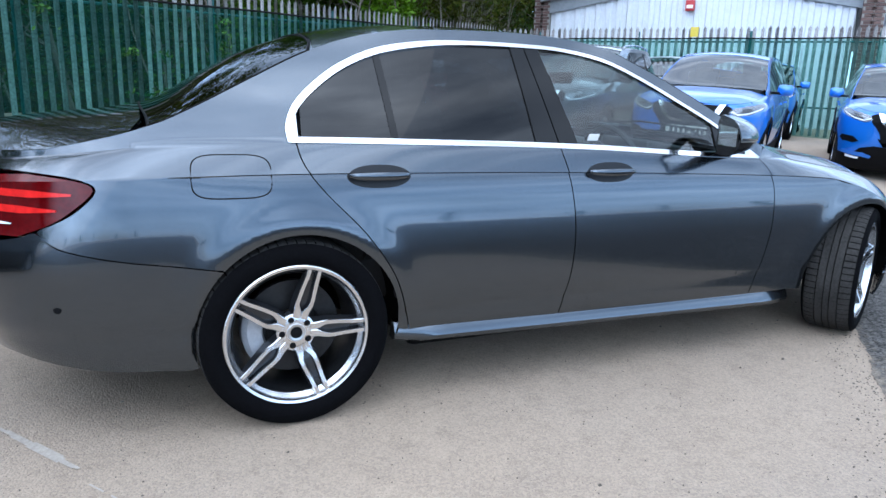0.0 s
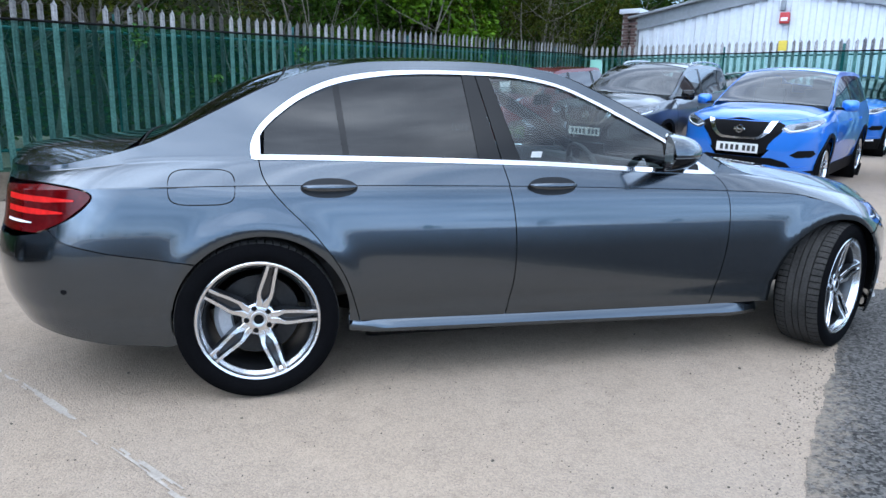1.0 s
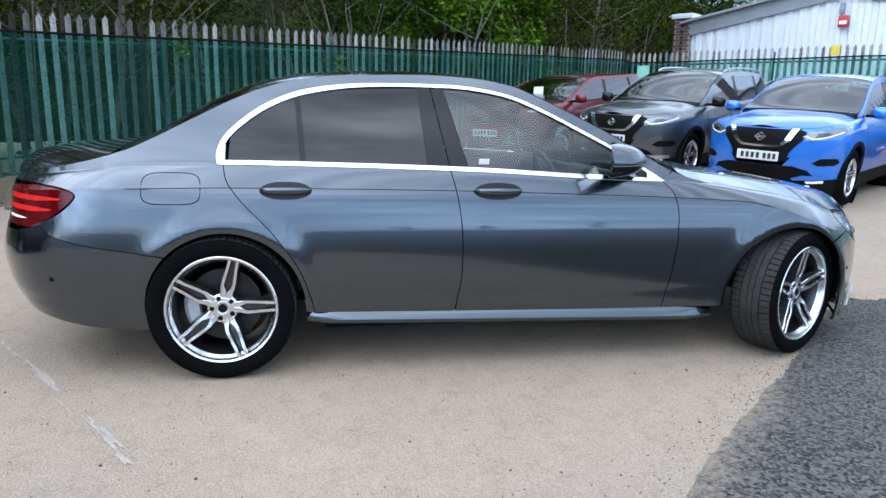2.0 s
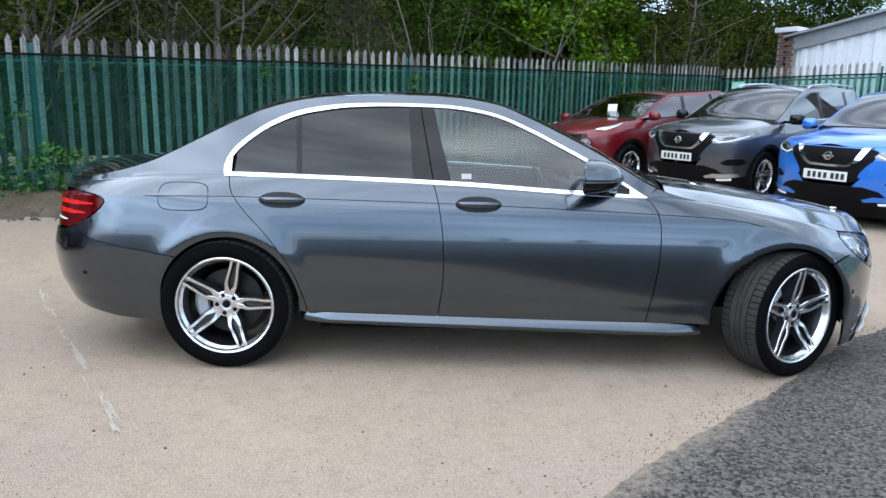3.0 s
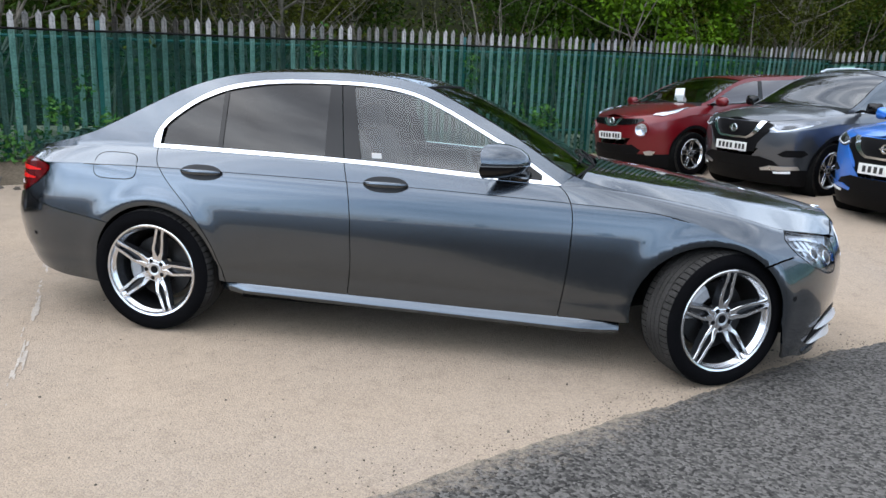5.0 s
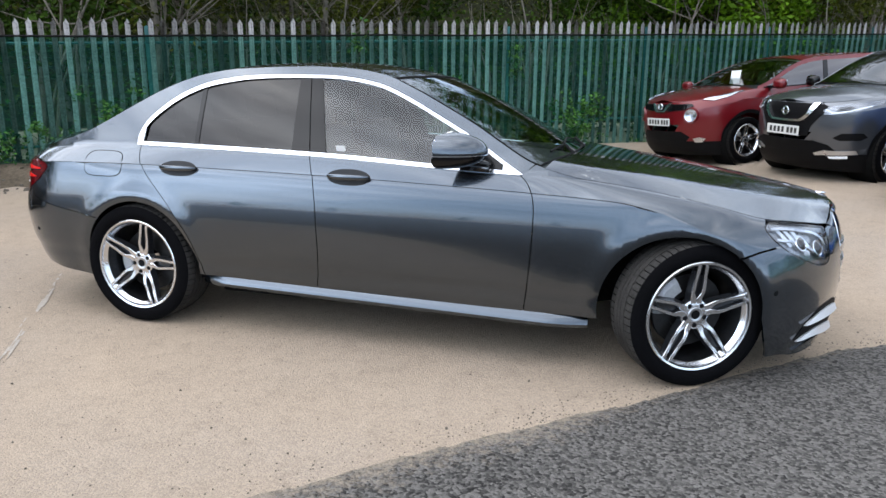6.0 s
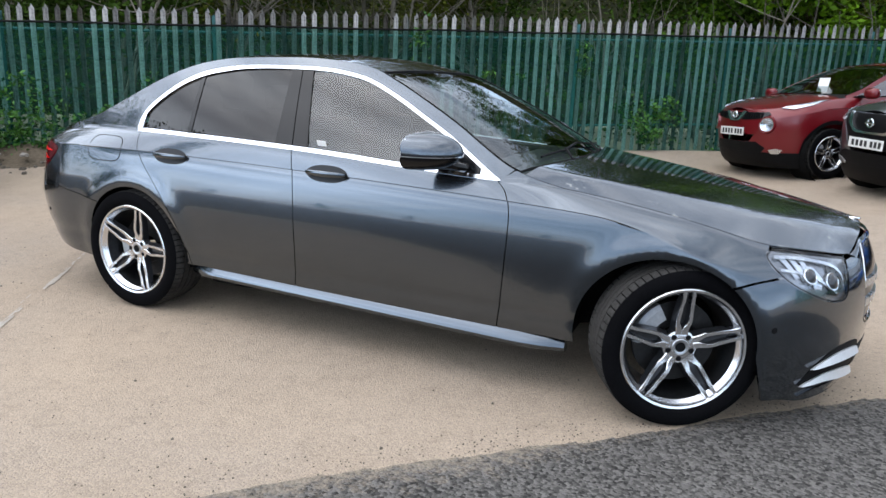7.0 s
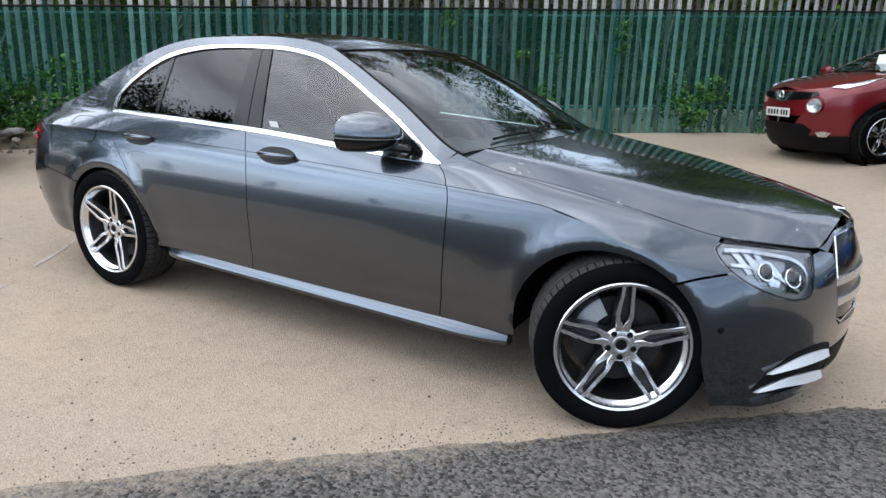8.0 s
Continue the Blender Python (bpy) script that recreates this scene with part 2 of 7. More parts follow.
    l.new(bp.outputs["Normal"], b.inputs["Normal"])
    return m


def dusty(m, spots):
    """Dried water marks and bird lime: pale smears laid over a paint."""
    n, l = m.node_tree.nodes, m.node_tree.links
    b = n["Principled BSDF"]
    co, big, small = n.new("ShaderNodeTexCoord"), n.new("ShaderNodeTexNoise"), n.new("ShaderNodeTexNoise")
    big.inputs["Scale"].default_value, big.inputs["Detail"].default_value = spots, 3.0
    small.inputs["Scale"].default_value, small.inputs["Detail"].default_value = spots * 7, 6.0
    mul, lim, hide = n.new("ShaderNodeMath"), n.new("ShaderNodeMapRange"), n.new("ShaderNodeMix")
    mul.operation, hide.data_type = "MULTIPLY", "RGBA"
    for t in (big, small):
        l.new(co.outputs["Object"], t.inputs["Vector"])
    l.new(big.outputs["Fac"], mul.inputs[0])
    l.new(small.outputs["Fac"], mul.inputs[1])
    lim.inputs["From Min"].default_value, lim.inputs["From Max"].default_value, lim.inputs["To Max"].default_value = 0.36, 0.46, 0.7
    l.new(mul.outputs[0], lim.inputs["Value"])
    l.new(b.inputs["Base Color"].links[0].from_socket, hide.inputs[6])
    hide.inputs[7].default_value = (0.42, 0.42, 0.40, 1)
    l.new(lim.outputs[0], hide.inputs["Factor"])
    l.new(hide.outputs[2], b.inputs["Base Color"])
    for name_, clean in (("Metallic", 1.0), ("Coat Weight", 1.0)):
        r = n.new("ShaderNodeMapRange")
        r.inputs["To Min"].default_value, r.inputs["To Max"].default_value = clean, 0.2
        l.new(lim.outputs[0], r.inputs["Value"])
        l.new(r.outputs[0], b.inputs[name_])
    return m


def paint(name, base, metal=0.55, rough=0.32, ior=1.6):
    return material(name, base, rough=rough, metal=metal, vary=0.05, scale=1.3, fine=900.0, coat=1.0, rough_vary=0.03, bump=0.015, bump_scale=900.0, coat_ior=ior)


M = {
    "cup": material("handle_cup_shade", (0.010, 0.011, 0.013), 0.4, 0.0, 0.2, spec=0.25),
    "grey_paint": paint("selenite_grey_paint", (0.060, 0.076, 0.094), 1.0, 0.22),
    "bonnet_paint": dusty(paint("dusty_grey_paint", (0.060, 0.076, 0.094), 1.0, 0.22), 5.0),
    "blue_paint": paint("blue_paint", (0.009, 0.16, 0.60), 0.3, 0.3),
    "red_paint": paint("red_paint", (0.13, 0.0015, 0.005), 0.2, 0.3, 1.3),
    "gun_paint": paint("gunmetal_paint", (0.09, 0.10, 0.115), 0.8, 0.33),
    "white_paint": paint("white_paint", (0.62, 0.63, 0.65), 0.0, 0.35),
    "chrome": material("chrome_trim", (0.82, 0.83, 0.85), 0.12, 1.0, 0.03, rough_vary=0.04),
    "satin": material("satin_silver", (0.62, 0.64, 0.67), 0.28, 1.0, 0.05, rough_vary=0.06),
    "alloy": material("machined_alloy", (0.74, 0.75, 0.77), 0.24, 1.0, 0.10, 9.0, 140.0, bump=0.03, bump_scale=260.0),
    "alloy_dark": material("dark_alloy_lacquer", (0.03, 0.032, 0.036), 0.3, 0.5, 0.15, coat=0.5),
    "steel": material("brake_steel", (0.035, 0.034, 0.034), 0.5, 0.8, 0.2, 12.0),
    "caliper": material("grey_caliper", (0.40, 0.41, 0.43), 0.45, 0.4, 0.15),
    "tyre": material("tyre_rubber", (0.0035, 0.0035, 0.004), 0.85, 0.0, 0.3, 7.0, 120.0, bump=0.12, bump_scale=160.0, spec=0.03),
    "tread": material("dusty_tread_rubber", (0.034, 0.032, 0.030), 0.9, 0.0, 0.4, 7.0, 90.0, bump=0.3, bump_scale=120.0, spec=0.1),
    "black": material("black_plastic", (0.004, 0.004, 0.0045), 0.55, 0.0, 0.2, 8.0, 200.0, bump=0.06, bump_scale=300.0, spec=0.1),
    "gloss_black": material("gloss_black", (0.004, 0.004, 0.0045), 0.15, 0.0, 0.2, coat=0.0, spec=0.3),
    "liner": material("wheel_arch_liner", (0.005, 0.005, 0.005), 0.95, 0.0, 0.3, 10.0, bump=0.4, spec=0.05),
    "under": material("underbody_grime", (0.005, 0.0046, 0.0042), 0.95, 0.0, 0.3, 8.0, bump=0.3, spec=0.05),
    "leather": material("black_leather", (0.022, 0.021, 0.022), 0.5, 0.0, 0.2, 10.0, 160.0, bump=0.12, bump_scale=220.0),
    "liner_grey": material("grey_headlining", (0.24, 0.24, 0.24), 0.9, 0.0, 0.08),
    "red_lens": material("red_lamp_lens", (0.075, 0.001, 0.002), 0.1, 0.0, 0.25, 20.0, coat=0.0, spec=0.25),
    "red_glow": material("red_lamp_inner", (0.62, 0.014, 0.012), 0.2, 0.0, 0.2, 25.0, spec=0.3),
    "lamp_white": material("white_lamp_reflector", (0.86, 0.88, 0.9), 0.2, 0.0, 0.1),
    "silver_trim": material("silver_painted_trim", (0.60, 0.61, 0.63), 0.35, 0.35, 0.06),
    "barrel": material("dark_grey_barrel", (0.06, 0.062, 0.066), 0.34, 0.9, 0.2),
    "black_paint": paint("black_paint", (0.01, 0.01, 0.012), 0.3, 0.3),
    "lamp_dim": material("smoked_lamp_housing", (0.24, 0.25, 0.27), 0.22, 0.7, 0.3, 18.0),
    "lamp_grey": material("lamp_housing", (0.55, 0.57, 0.60), 0.2, 0.85, 0.25, 14.0),
    "plate": material("white_number_plate", (0.62, 0.62, 0.59), 0.4, 0.0, 0.06),
    "paper": material("white_paper", (0.8, 0.8, 0.78), 0.7, 0.0, 0.04),
    "ink": material("plate_black", (0.02, 0.02, 0.02), 0.5),
    "clear": glass("clear_glass", (0.62, 0.72, 0.71), ior=1.68),
    "tinted": glass("privacy_glass", (0.03, 0.035, 0.042), ior=1.52),
    "side_glass": glass("grey_side_glass", (0.36, 0.40, 0.41), ior=2.2),
    "screen": glass("parked_windscreen", (0.50, 0.57, 0.57), ior=2.3),
    "lens": glass("lamp_glass", (0.93, 0.95, 0.97), ior=1.4),
    "mirror": material("mirror_glass", (0.85, 0.87, 0.88), 0.02, 1.0, 0.01, rough_vary=0.01),
    "galv": material("weathered_galvanised_steel", (0.34, 0.33, 0.33), 0.75, 0.0, 0.4, 5.0, 40.0, tint=(0.42, 0.40, 0.39), spec=0.2),
    "post": material("painted_post", (0.042, 0.14, 0.14), 0.6, 0.1, 0.25, 5.0, 40.0, bump=0.12, spec=0.2),
    "net": netting("green_shade_net"),
    "concrete": yard("pale_worn_concrete", (0.325, 0.256, 0.196), (0.168, 0.134, 0.104), (0.42, 0.325, 0.240), 0.6, 0.02),
    "tarmac": yard("grey_tarmac", (0.052, 0.049, 0.046), (0.008, 0.0075, 0.007), (0.155, 0.145, 0.134), 1.0, 0.05),
    "soil": material("stony_soil", (0.11, 0.086, 0.062), 0.95, 0.0, 0.35, 3.0, 30.0, bump=0.9, bump_scale=25.0, spec=0.1),
    "stone": material("loose_stone", (0.10, 0.085, 0.07), 0.9, 0.0, 0.4, 20.0, bump=0.3, spec=0.15),
    "rubble": material("broken_concrete", (0.26, 0.235, 0.21), 0.95, 0.0, 0.3, 14.0, 60.0, bump=0.5, bump_scale=40.0, spec=0.1),
    "line": material("worn_white_road_paint", (0.37, 0.32, 0.27), 0.8, 0.0, 0.2, 8.0, 60.0, bump=0.3),
    "leaf": material("green_leaf", (0.013, 0.032, 0.003), 0.55, 0.0, 0.6, 0.8, 3.0, tint=(0.036, 0.076, 0.008), spec=0.06),
    "leaf_light": material("spring_leaf", (0.028, 0.080, 0.003), 0.5, 0.0, 0.5, 0.8, 3.0, tint=(0.080, 0.165, 0.006), spec=0.12),
    "leaf_dull": material("olive_leaf", (0.011, 0.016, 0.002), 0.6, 0.0, 0.6, 0.8, 3.0, tint=(0.050, 0.060, 0.006), spec=0.06),
    "ivy": material("ivy_leaf", (0.024, 0.085, 0.018), 0.4, 0.0, 0.4, 2.0, 9.0, tint=(0.055, 0.15, 0.03), spec=0.12),
    "bark": material("grey_bark", (0.14, 0.123, 0.10), 0.9, 0.0, 0.35, 6.0, 30.0, bump=0.5, bump_scale=30.0, spec=0.1),
    "clad": material("white_cladding", (0.64, 0.66, 0.69), 0.5, 0.0, 0.07, 0.6, 12.0),
    "roof": material("grey_metal_roof", (0.24, 0.255, 0.27), 0.55, 0.2, 0.15, 1.0, 12.0),
    "brick": material("dark_red_brick", (0.13, 0.078, 0.066), 0.9, 0.0, 0.3, 4.0, 40.0, bump=0.4, island=0.35),
    "mortar": material("mortar", (0.26, 0.245, 0.22), 0.95, 0.0, 0.15),
    "red_box": material("red_alarm_box", (0.45, 0.03, 0.03), 0.4),
    "yellow": material("yellow_sign", (0.65, 0.48, 0.06), 0.5),
    "mint": material("pale_mint_board", (0.30, 0.62, 0.50), 0.5, 0.0, 0.08),
    "wood": material("bank_deep_shade", (0.005, 0.006, 0.003), 1.0, 0.0, 0.6, 0.5, 4.0, bump=0.8, bump_scale=4.0, tint=(0.012, 0.014, 0.005), spec=0.05),
}

# ---- tools ----
def part(name, bm, mat, parent=None, label="", smooth=35.0):
    """Links a bmesh as one mesh object under a thing or a part."""
    me = bpy.data.meshes.new(name)
    bm.to_mesh(me)
    bm.free()
    if mat:
        me.materials.append(mat)
    if smooth:
        me.shade_smooth()
        me.set_sharp_from_angle(angle=radians(smooth))
    ob = new(name, me)
    ob.parent = parent
    return tagged(ob, label)


def same(name, ob, parent, m=None):
    """One more object on the mesh of ob."""
    o = new(name, ob.data)
    o.parent = parent
    if m is not None:
        o.matrix_basis = m
    return o


def thing(name, label, category, group="", m=None):
    ob = new(name)
    ob.empty_display_size = 0.2
    if m is not None:
        ob.matrix_basis = m
    return tagged(ob, label, category, group)


def box(bm, size, at=(0, 0, 0), turn=(0, 0, 0), bevel=0.0, seg=2):
    m = Matrix.LocRotScale(at, Euler([radians(a) for a in turn]), None) @ Matrix.Diagonal((*size, 1))
    r = bmesh.ops.create_cube(bm, size=1.0, matrix=m)
    if bevel:
        es = {e for v in r["verts"] for e in v.link_edges}
        bmesh.ops.bevel(bm, geom=list(es), offset=bevel, segments=seg, profile=0.6, affect="EDGES")
    return bm


def boxed(size, at=(0, 0, 0), turn=(0, 0, 0), bevel=0.0, seg=2):
    return box(bmesh.new(), size, at, turn, bevel, seg)


def spin(bm, profile, seg=48, m=Matrix(), full=True, sweep=360.0):
    """Turns a profile of (radius, along) about the local y axis."""
    rings = []
    n = seg if full else seg + 1
    for i in range(n):
        a = radians(sweep) * i / seg
        rings.append([bm.verts.new(m @ Vector((r * math.cos(a), y, r * math.sin(a)))) for r, y in profile])
    for i in range(seg):
        p, q = rings[i], rings[(i + 1) % n]
        for j in range(len(profile) - 1):
            bm.faces.new((p[j], p[j + 1], q[j + 1], q[j]))
    return bm


def tube(bm, pts, radius, seg=8, closed=False, caps=True):
    """A round bar along points; radius a number or one per point."""
    pts = [Vector(p) for p in pts]
    n = len(pts)
    rings = []
    up = Vector((0, 0, 1))
    for i, p in enumerate(pts):
        d = (pts[(i + 1) % n] - pts[i - 1]) if closed else (pts[min(i + 1, n - 1)] - pts[max(i - 1, 0)])
        d = d.normalized() if d.length > 1e-9 else Vector((1, 0, 0))
        a = d.cross(up if abs(d.z) < 0.95 else Vector((1, 0, 0))).normalized()
        b = d.cross(a)
        r = radius[i] if isinstance(radius, (list, tuple)) else radius
        rings.append([bm.verts.new(p + r * (math.cos(t) * a + math.sin(t) * b)) for t in (2 * math.pi * k / seg for k in range(seg))])
    for i in range(n if closed else n - 1):
        p, q = rings[i], rings[(i + 1) % n]
        for k in range(seg):
            bm.faces.new((p[k], p[(k + 1) % seg], q[(k + 1) % seg], q[k]))
    if caps and not closed:
        bm.faces.new(rings[0][::-1])
        bm.faces.new(rings[-1])
    return bm


def prism(bm, outline, depth, place):
    """A slab with the outline (a, b), from 0 to depth along c; place maps (a, b, c) to the world."""
    lo = [bm.verts.new(place(a, b, 0.0)) for a, b in outline]
    hi = [bm.verts.new(place(a, b, depth)) for a, b in outline]
    bm.faces.new(lo)
    bm.faces.new(hi[::-1])
    n = len(outline)
    for i in range(n):
        bm.faces.new((lo[i], hi[i], hi[(i + 1) % n], lo[(i + 1) % n]))
    bmesh.ops.recalc_face_normals(bm, faces=bm.faces)
    return bm


def flip_y(bm):
    """The mirror image across the centre line."""
    for v in bm.verts:
        v.co.y = -v.co.y
    bmesh.ops.reverse_faces(bm, faces=bm.faces)
    return bm


def curve(pts):
    """A smooth function through (a, b) points, straight beyond the ends."""
    xs, ys = [p[0] for p in pts], [p[1] for p in pts]
    n = len(xs)
    sl = [(ys[i + 1] - ys[i]) / (xs[i + 1] - xs[i]) for i in range(n - 1)]
    tg = [sl[0]] + [0.0 if sl[i - 1] * sl[i] <= 0 else 2 * sl[i - 1] * sl[i] / (sl[i - 1] + sl[i]) for i in range(1, n - 1)] + [sl[-1]]

    def f(x):
        if x <= xs[0]:
            return ys[0] + tg[0] * 0.0 * (x - xs[0])
        if x >= xs[-1]:
            return ys[-1]
        i = 0
        while x > xs[i + 1]:
            i += 1
        h = xs[i + 1] - xs[i]
        t = (x - xs[i]) / h
        a, b = t * t * (3 - 2 * t), 1 - t * t * (3 - 2 * t)
        return b * ys[i] + a * ys[i + 1] + h * (t * (1 - t) ** 2 * tg[i] - t * t * (1 - t) * tg[i + 1])
    return f


def smooth01(a, b, x):
    t = min(1.0, max(0.0, (x - a) / (b - a)))
    return t * t * (3 - 2 * t)


def panel(outline, surf, us, ws, inward=0.012, lip=0.0, tuck=0.004):
    """A sheet with the outline (u, w), cut along the lines u in us and w in ws and laid on surf(u, w); its rim folds inward."""
    bm = bmesh.new()
    pts = []
    for p in outline:
        if not pts or (Vector(p) - Vector(pts[-1])).length > 1e-5:
            pts.append(p)
    if (Vector(pts[0]) - Vector(pts[-1])).length < 1e-5:
        pts.pop()
    bm.faces.new([bm.verts.new((a, b, 0)) for a, b in pts])
    lo = [min(p[k] for p in pts) for k in (0, 1)]
    hi = [max(p[k] for p in pts) for k in (0, 1)]
    for k, cuts, no in ((0, us, (1, 0, 0)), (1, ws, (0, 1, 0))):
        for c in cuts:
            if lo[k] + 1e-4 < c < hi[k] - 1e-4:
                co = (c, 0, 0) if k == 0 else (0, c, 0)
                bmesh.ops.bisect_plane(bm, geom=bm.verts[:] + bm.edges[:] + bm.faces[:], dist=1e-6, plane_co=co, plane_no=no)
    bmesh.ops.remove_doubles(bm, verts=bm.verts, dist=2e-4)
    flat = {v: (v.co.x, v.co.y) for v in bm.verts}
    h = 0.004
    nrm = {}
    for v, (a, b) in flat.items():
        p = Vector(surf(a, b))
        t1 = Vector(surf(a + h, b)) - Vector(surf(a - h, b))
        t2 = Vector(surf(a, b + h)) - Vector(surf(a, b - h))
        c = t1.cross(t2)
        nrm[v] = c.normalized() if c.length > 1e-12 else Vector((0, -1, 0))
        v.co = p
    bm.normal_update()
    s = sum((f.normal.dot(nrm[f.verts[0]]) * f.calc_area() for f in bm.faces))
    if s < 0:
        bmesh.ops.reverse_faces(bm, faces=bm.faces)
    if inward:
        rim = [e for e in bm.edges if e.is_boundary]
        ring = {v for e in rim for v in e.verts}
        base = {v: (v.co.copy(), nrm[v]) for v in ring}
        ext = bmesh.ops.extrude_edge_only(bm, edges=rim)
        for v in [g for g in ext["geom"] if isinstance(g, bmesh.types.BMVert)]:
            src = min((o for e in v.link_edges for o in e.verts if o in base), key=lambda o: (o.co - v.co).length)
            v.co = base[src][0] - base[src][1] * inward
    return bm


def steps(a, b, d, extra=()):
    n = max(1, int(round((b - a) / d)))
    return sorted([a + (b - a) * i / n for i in range(n + 1)] + list(extra))


class Body:
    """A car's skin, right half: x ahead from the rear axle, y to the left, z up.
    A place on the side is (u, w): u runs along the car and round both corners, w up from the crease line;
    from the crease w = 0 to the belt or the bonnet's edge is always 0.15."""

    def __init__(s, **k):
        s.wide = curve(k["wide"])
        s.prof = curve(k["prof"])
        s.crease = curve(k["crease"])
        s.belt = curve(k["belt"])
        s.belt_y = curve(k["belt_y"])
        s.rail = curve(k["rail"])
        s.mid = curve(k["mid"])
        s.nose = curve(k["nose"])
        s.tail = curve(k["tail"])
        s.hood_mid = curve(k["hood_mid"])
        s.prof_front, s.fair = curve(k.get("prof_front", k["prof"])), 1.0 if "prof_front" in k else 0.0
        s.round_e = curve(k["round_e"])
        s.xF, s.xR, s.nF, s.nR = k["xF"], k["xR"], k["nF"], k["nR"]
        s.step, s.fade, s.arches, s.tumble, s.crown = k["step"], k["fade"], k["arches"], k["tumble"], k["crown"]
        s.z0, s.chin = k.get("z0", 0.6), k.get("chin", 0.8)
        s.tabF = s.table(s.nF, s.nose(s.z0) - s.xF, s.wide(s.xF))
        s.tabR = s.table(s.nR, s.xR - s.tail(s.z0), s.wide(s.xR))
        s.uF, s.uR = s.xF + s.tabF[-1][0], s.xR - s.tabR[-1][0]
        s.hood_edge = [s.side(u, 0.15) for u in np.linspace(s.xF - 1.2, s.uF, 90)]
        s.roof_edge = [s.side(u, s.w_of(u, s.rail(u))) for u in np.linspace(s.uR, k["cowl"] + 0.25, 140)]

    @staticmethod
    def table(n, a, b):
        out, L, last = [], 0.0, None
        for i in range(401):
            f = (i / 400) ** 1.0 * math.pi / 2
            p = (a * math.sin(f) ** (2 / n), b * max(0.0, math.cos(f)) ** (2 / n))
            if last:
                L += math.hypot(p[0] - last[0], p[1] - last[1])
            out.append((L, f))
            last = p
        return out

    @staticmethod
    def angle(tab, d):
        ls = [t[0] for t in tab]
        return float(np.interp(d, ls, [t[1] for t in tab]))

    def w_of(s, u, z):
        zc, ze = s.crease(u), s.belt(u)
        if z <= zc:
            return z - zc
        if z <= ze:
            return 0.15 * (1 - (1 - (z - zc) / (ze - zc)) ** (1 / s.round_e(u)))
        return 0.15 + z - ze

    def u_of(s, x):
        """The place along the skin that lies at x, at middle height."""
        if s.xR <= x <= s.xF:
            return x
        a, b = (s.xF, s.uF) if x > s.xF else (s.uR, s.xR)
        for _ in range(40):
            m = (a + b) / 2
            if s.side(m, -0.2)[0] < x:
                a = m
            else:
                b = m
        return (a + b) / 2

    def half(s, u, w):
        zc, ze = s.crease(u), s.belt(u)
        x = min(max(u, s.xR), s.xF)
        B = s.wide(x)
        keep = 1 - s.chin * smooth01(s.xF + 0.1, s.xF + 0.4, u)
        ahead = s.fair * smooth01(s.xF - 0.1, s.xF + 0.35, u)      # the front corner widens downwards
        prof = lambda z_: (s.prof(z_) * (keep if z_ < 0.5 else 1)) * (1 - ahead) + ahead * s.prof_front(z_)
        hc = B + prof(zc)
        if w <= 0:
            z = zc + w
            k = s.step * smooth01(s.fade[0], s.fade[1], u) * (1 - smooth01(s.fade[2], s.fade[3], u))
            hw = B + prof(z) - k * math.exp(w / 0.03) * min(1.0, -w / 0.004)
        elif w <= 0.15:
            q = w / 0.15
            e = s.round_e(u)
            z = zc + (ze - zc) * (1 - (1 - q) ** e)
            hw = hc - (hc - s.belt_y(u)) * q ** (1 + 0.12 * smooth01(s.xF - 0.5, s.xF - 0.1, u))
        else:
            d = w - 0.15
            z = ze + d
            hw = s.belt_y(u) - s.tumble[0] * d - s.tumble[1] * d * d
        for ax, az, ar in s.arches:
            r = math.hypot(u - ax, z - az)
            if r < ar + 0.3:
                hw += 0.012 * math.exp(-((r - ar - 0.025) / 0.06) ** 2) - 0.005 * (1 - smooth01(ar - 0.005, ar + 0.02, r))
        return z, hw

    def side(s, u, w):
        z, hw = s.half(u, w)
        if u > s.xF:
            f = s.angle(s.tabF, u - s.xF)
            return (s.xF + (s.nose(z) - s.xF) * math.sin(f) ** (2 / s.nF), -hw * max(0.0, math.cos(f)) ** (2 / s.nF), z)
        if u < s.xR:
            f = s.angle(s.tabR, s.xR - u)
            return (s.xR - (s.xR - s.tail(z)) * math.sin(f) ** (2 / s.nR), -hw * max(0.0, math.cos(f)) ** (2 / s.nR), z)
        return (u, -hw, z)

    def inset(s, d):
        """The side's surface, d metres further in."""
        return lambda u, w: tuple(Vector(s.side(u, w)) + Vector((0, d, 0)))

    @staticmethod
    def edge_at(edge, x):
        xs = [p[0] for p in edge]
        return float(np.interp(x, xs, [-p[1] for p in edge])), float(np.interp(x, xs, [p[2] for p in edge]))

    def top(s, x, y):
        yr, zr = s.edge_at(s.roof_edge, x)
        t = min(1.2, abs(y) / max(yr, 0.02))
        return (x, y, s.mid(x) - (s.mid(x) - zr) * t ** 2.3)

    def hood(s, x, y):
        yr, zr = s.edge_at(s.hood_edge, x)
        t = min(1.15, abs(y) / max(yr, 0.05))
        x0 = s.hood_edge[0][0]
        fold = 0.86 - 0.20 * smooth01(x0, x0 + 1.3, x)     # where the bonnet's flank falls away
        drop = 0.28 * (t / fold) ** 2 if t < fold else 0.28 + 0.72 * ((t - fold) / (1 - fold)) ** 1.06
        return (x, y, s.hood_mid(x) - (s.hood_mid(x) - zr) * drop)

    def uline(s, pts):
        """Outline points (u, w) from (u, z) points."""
        return [(u, s.w_of(u, z)) for u, z in pts]

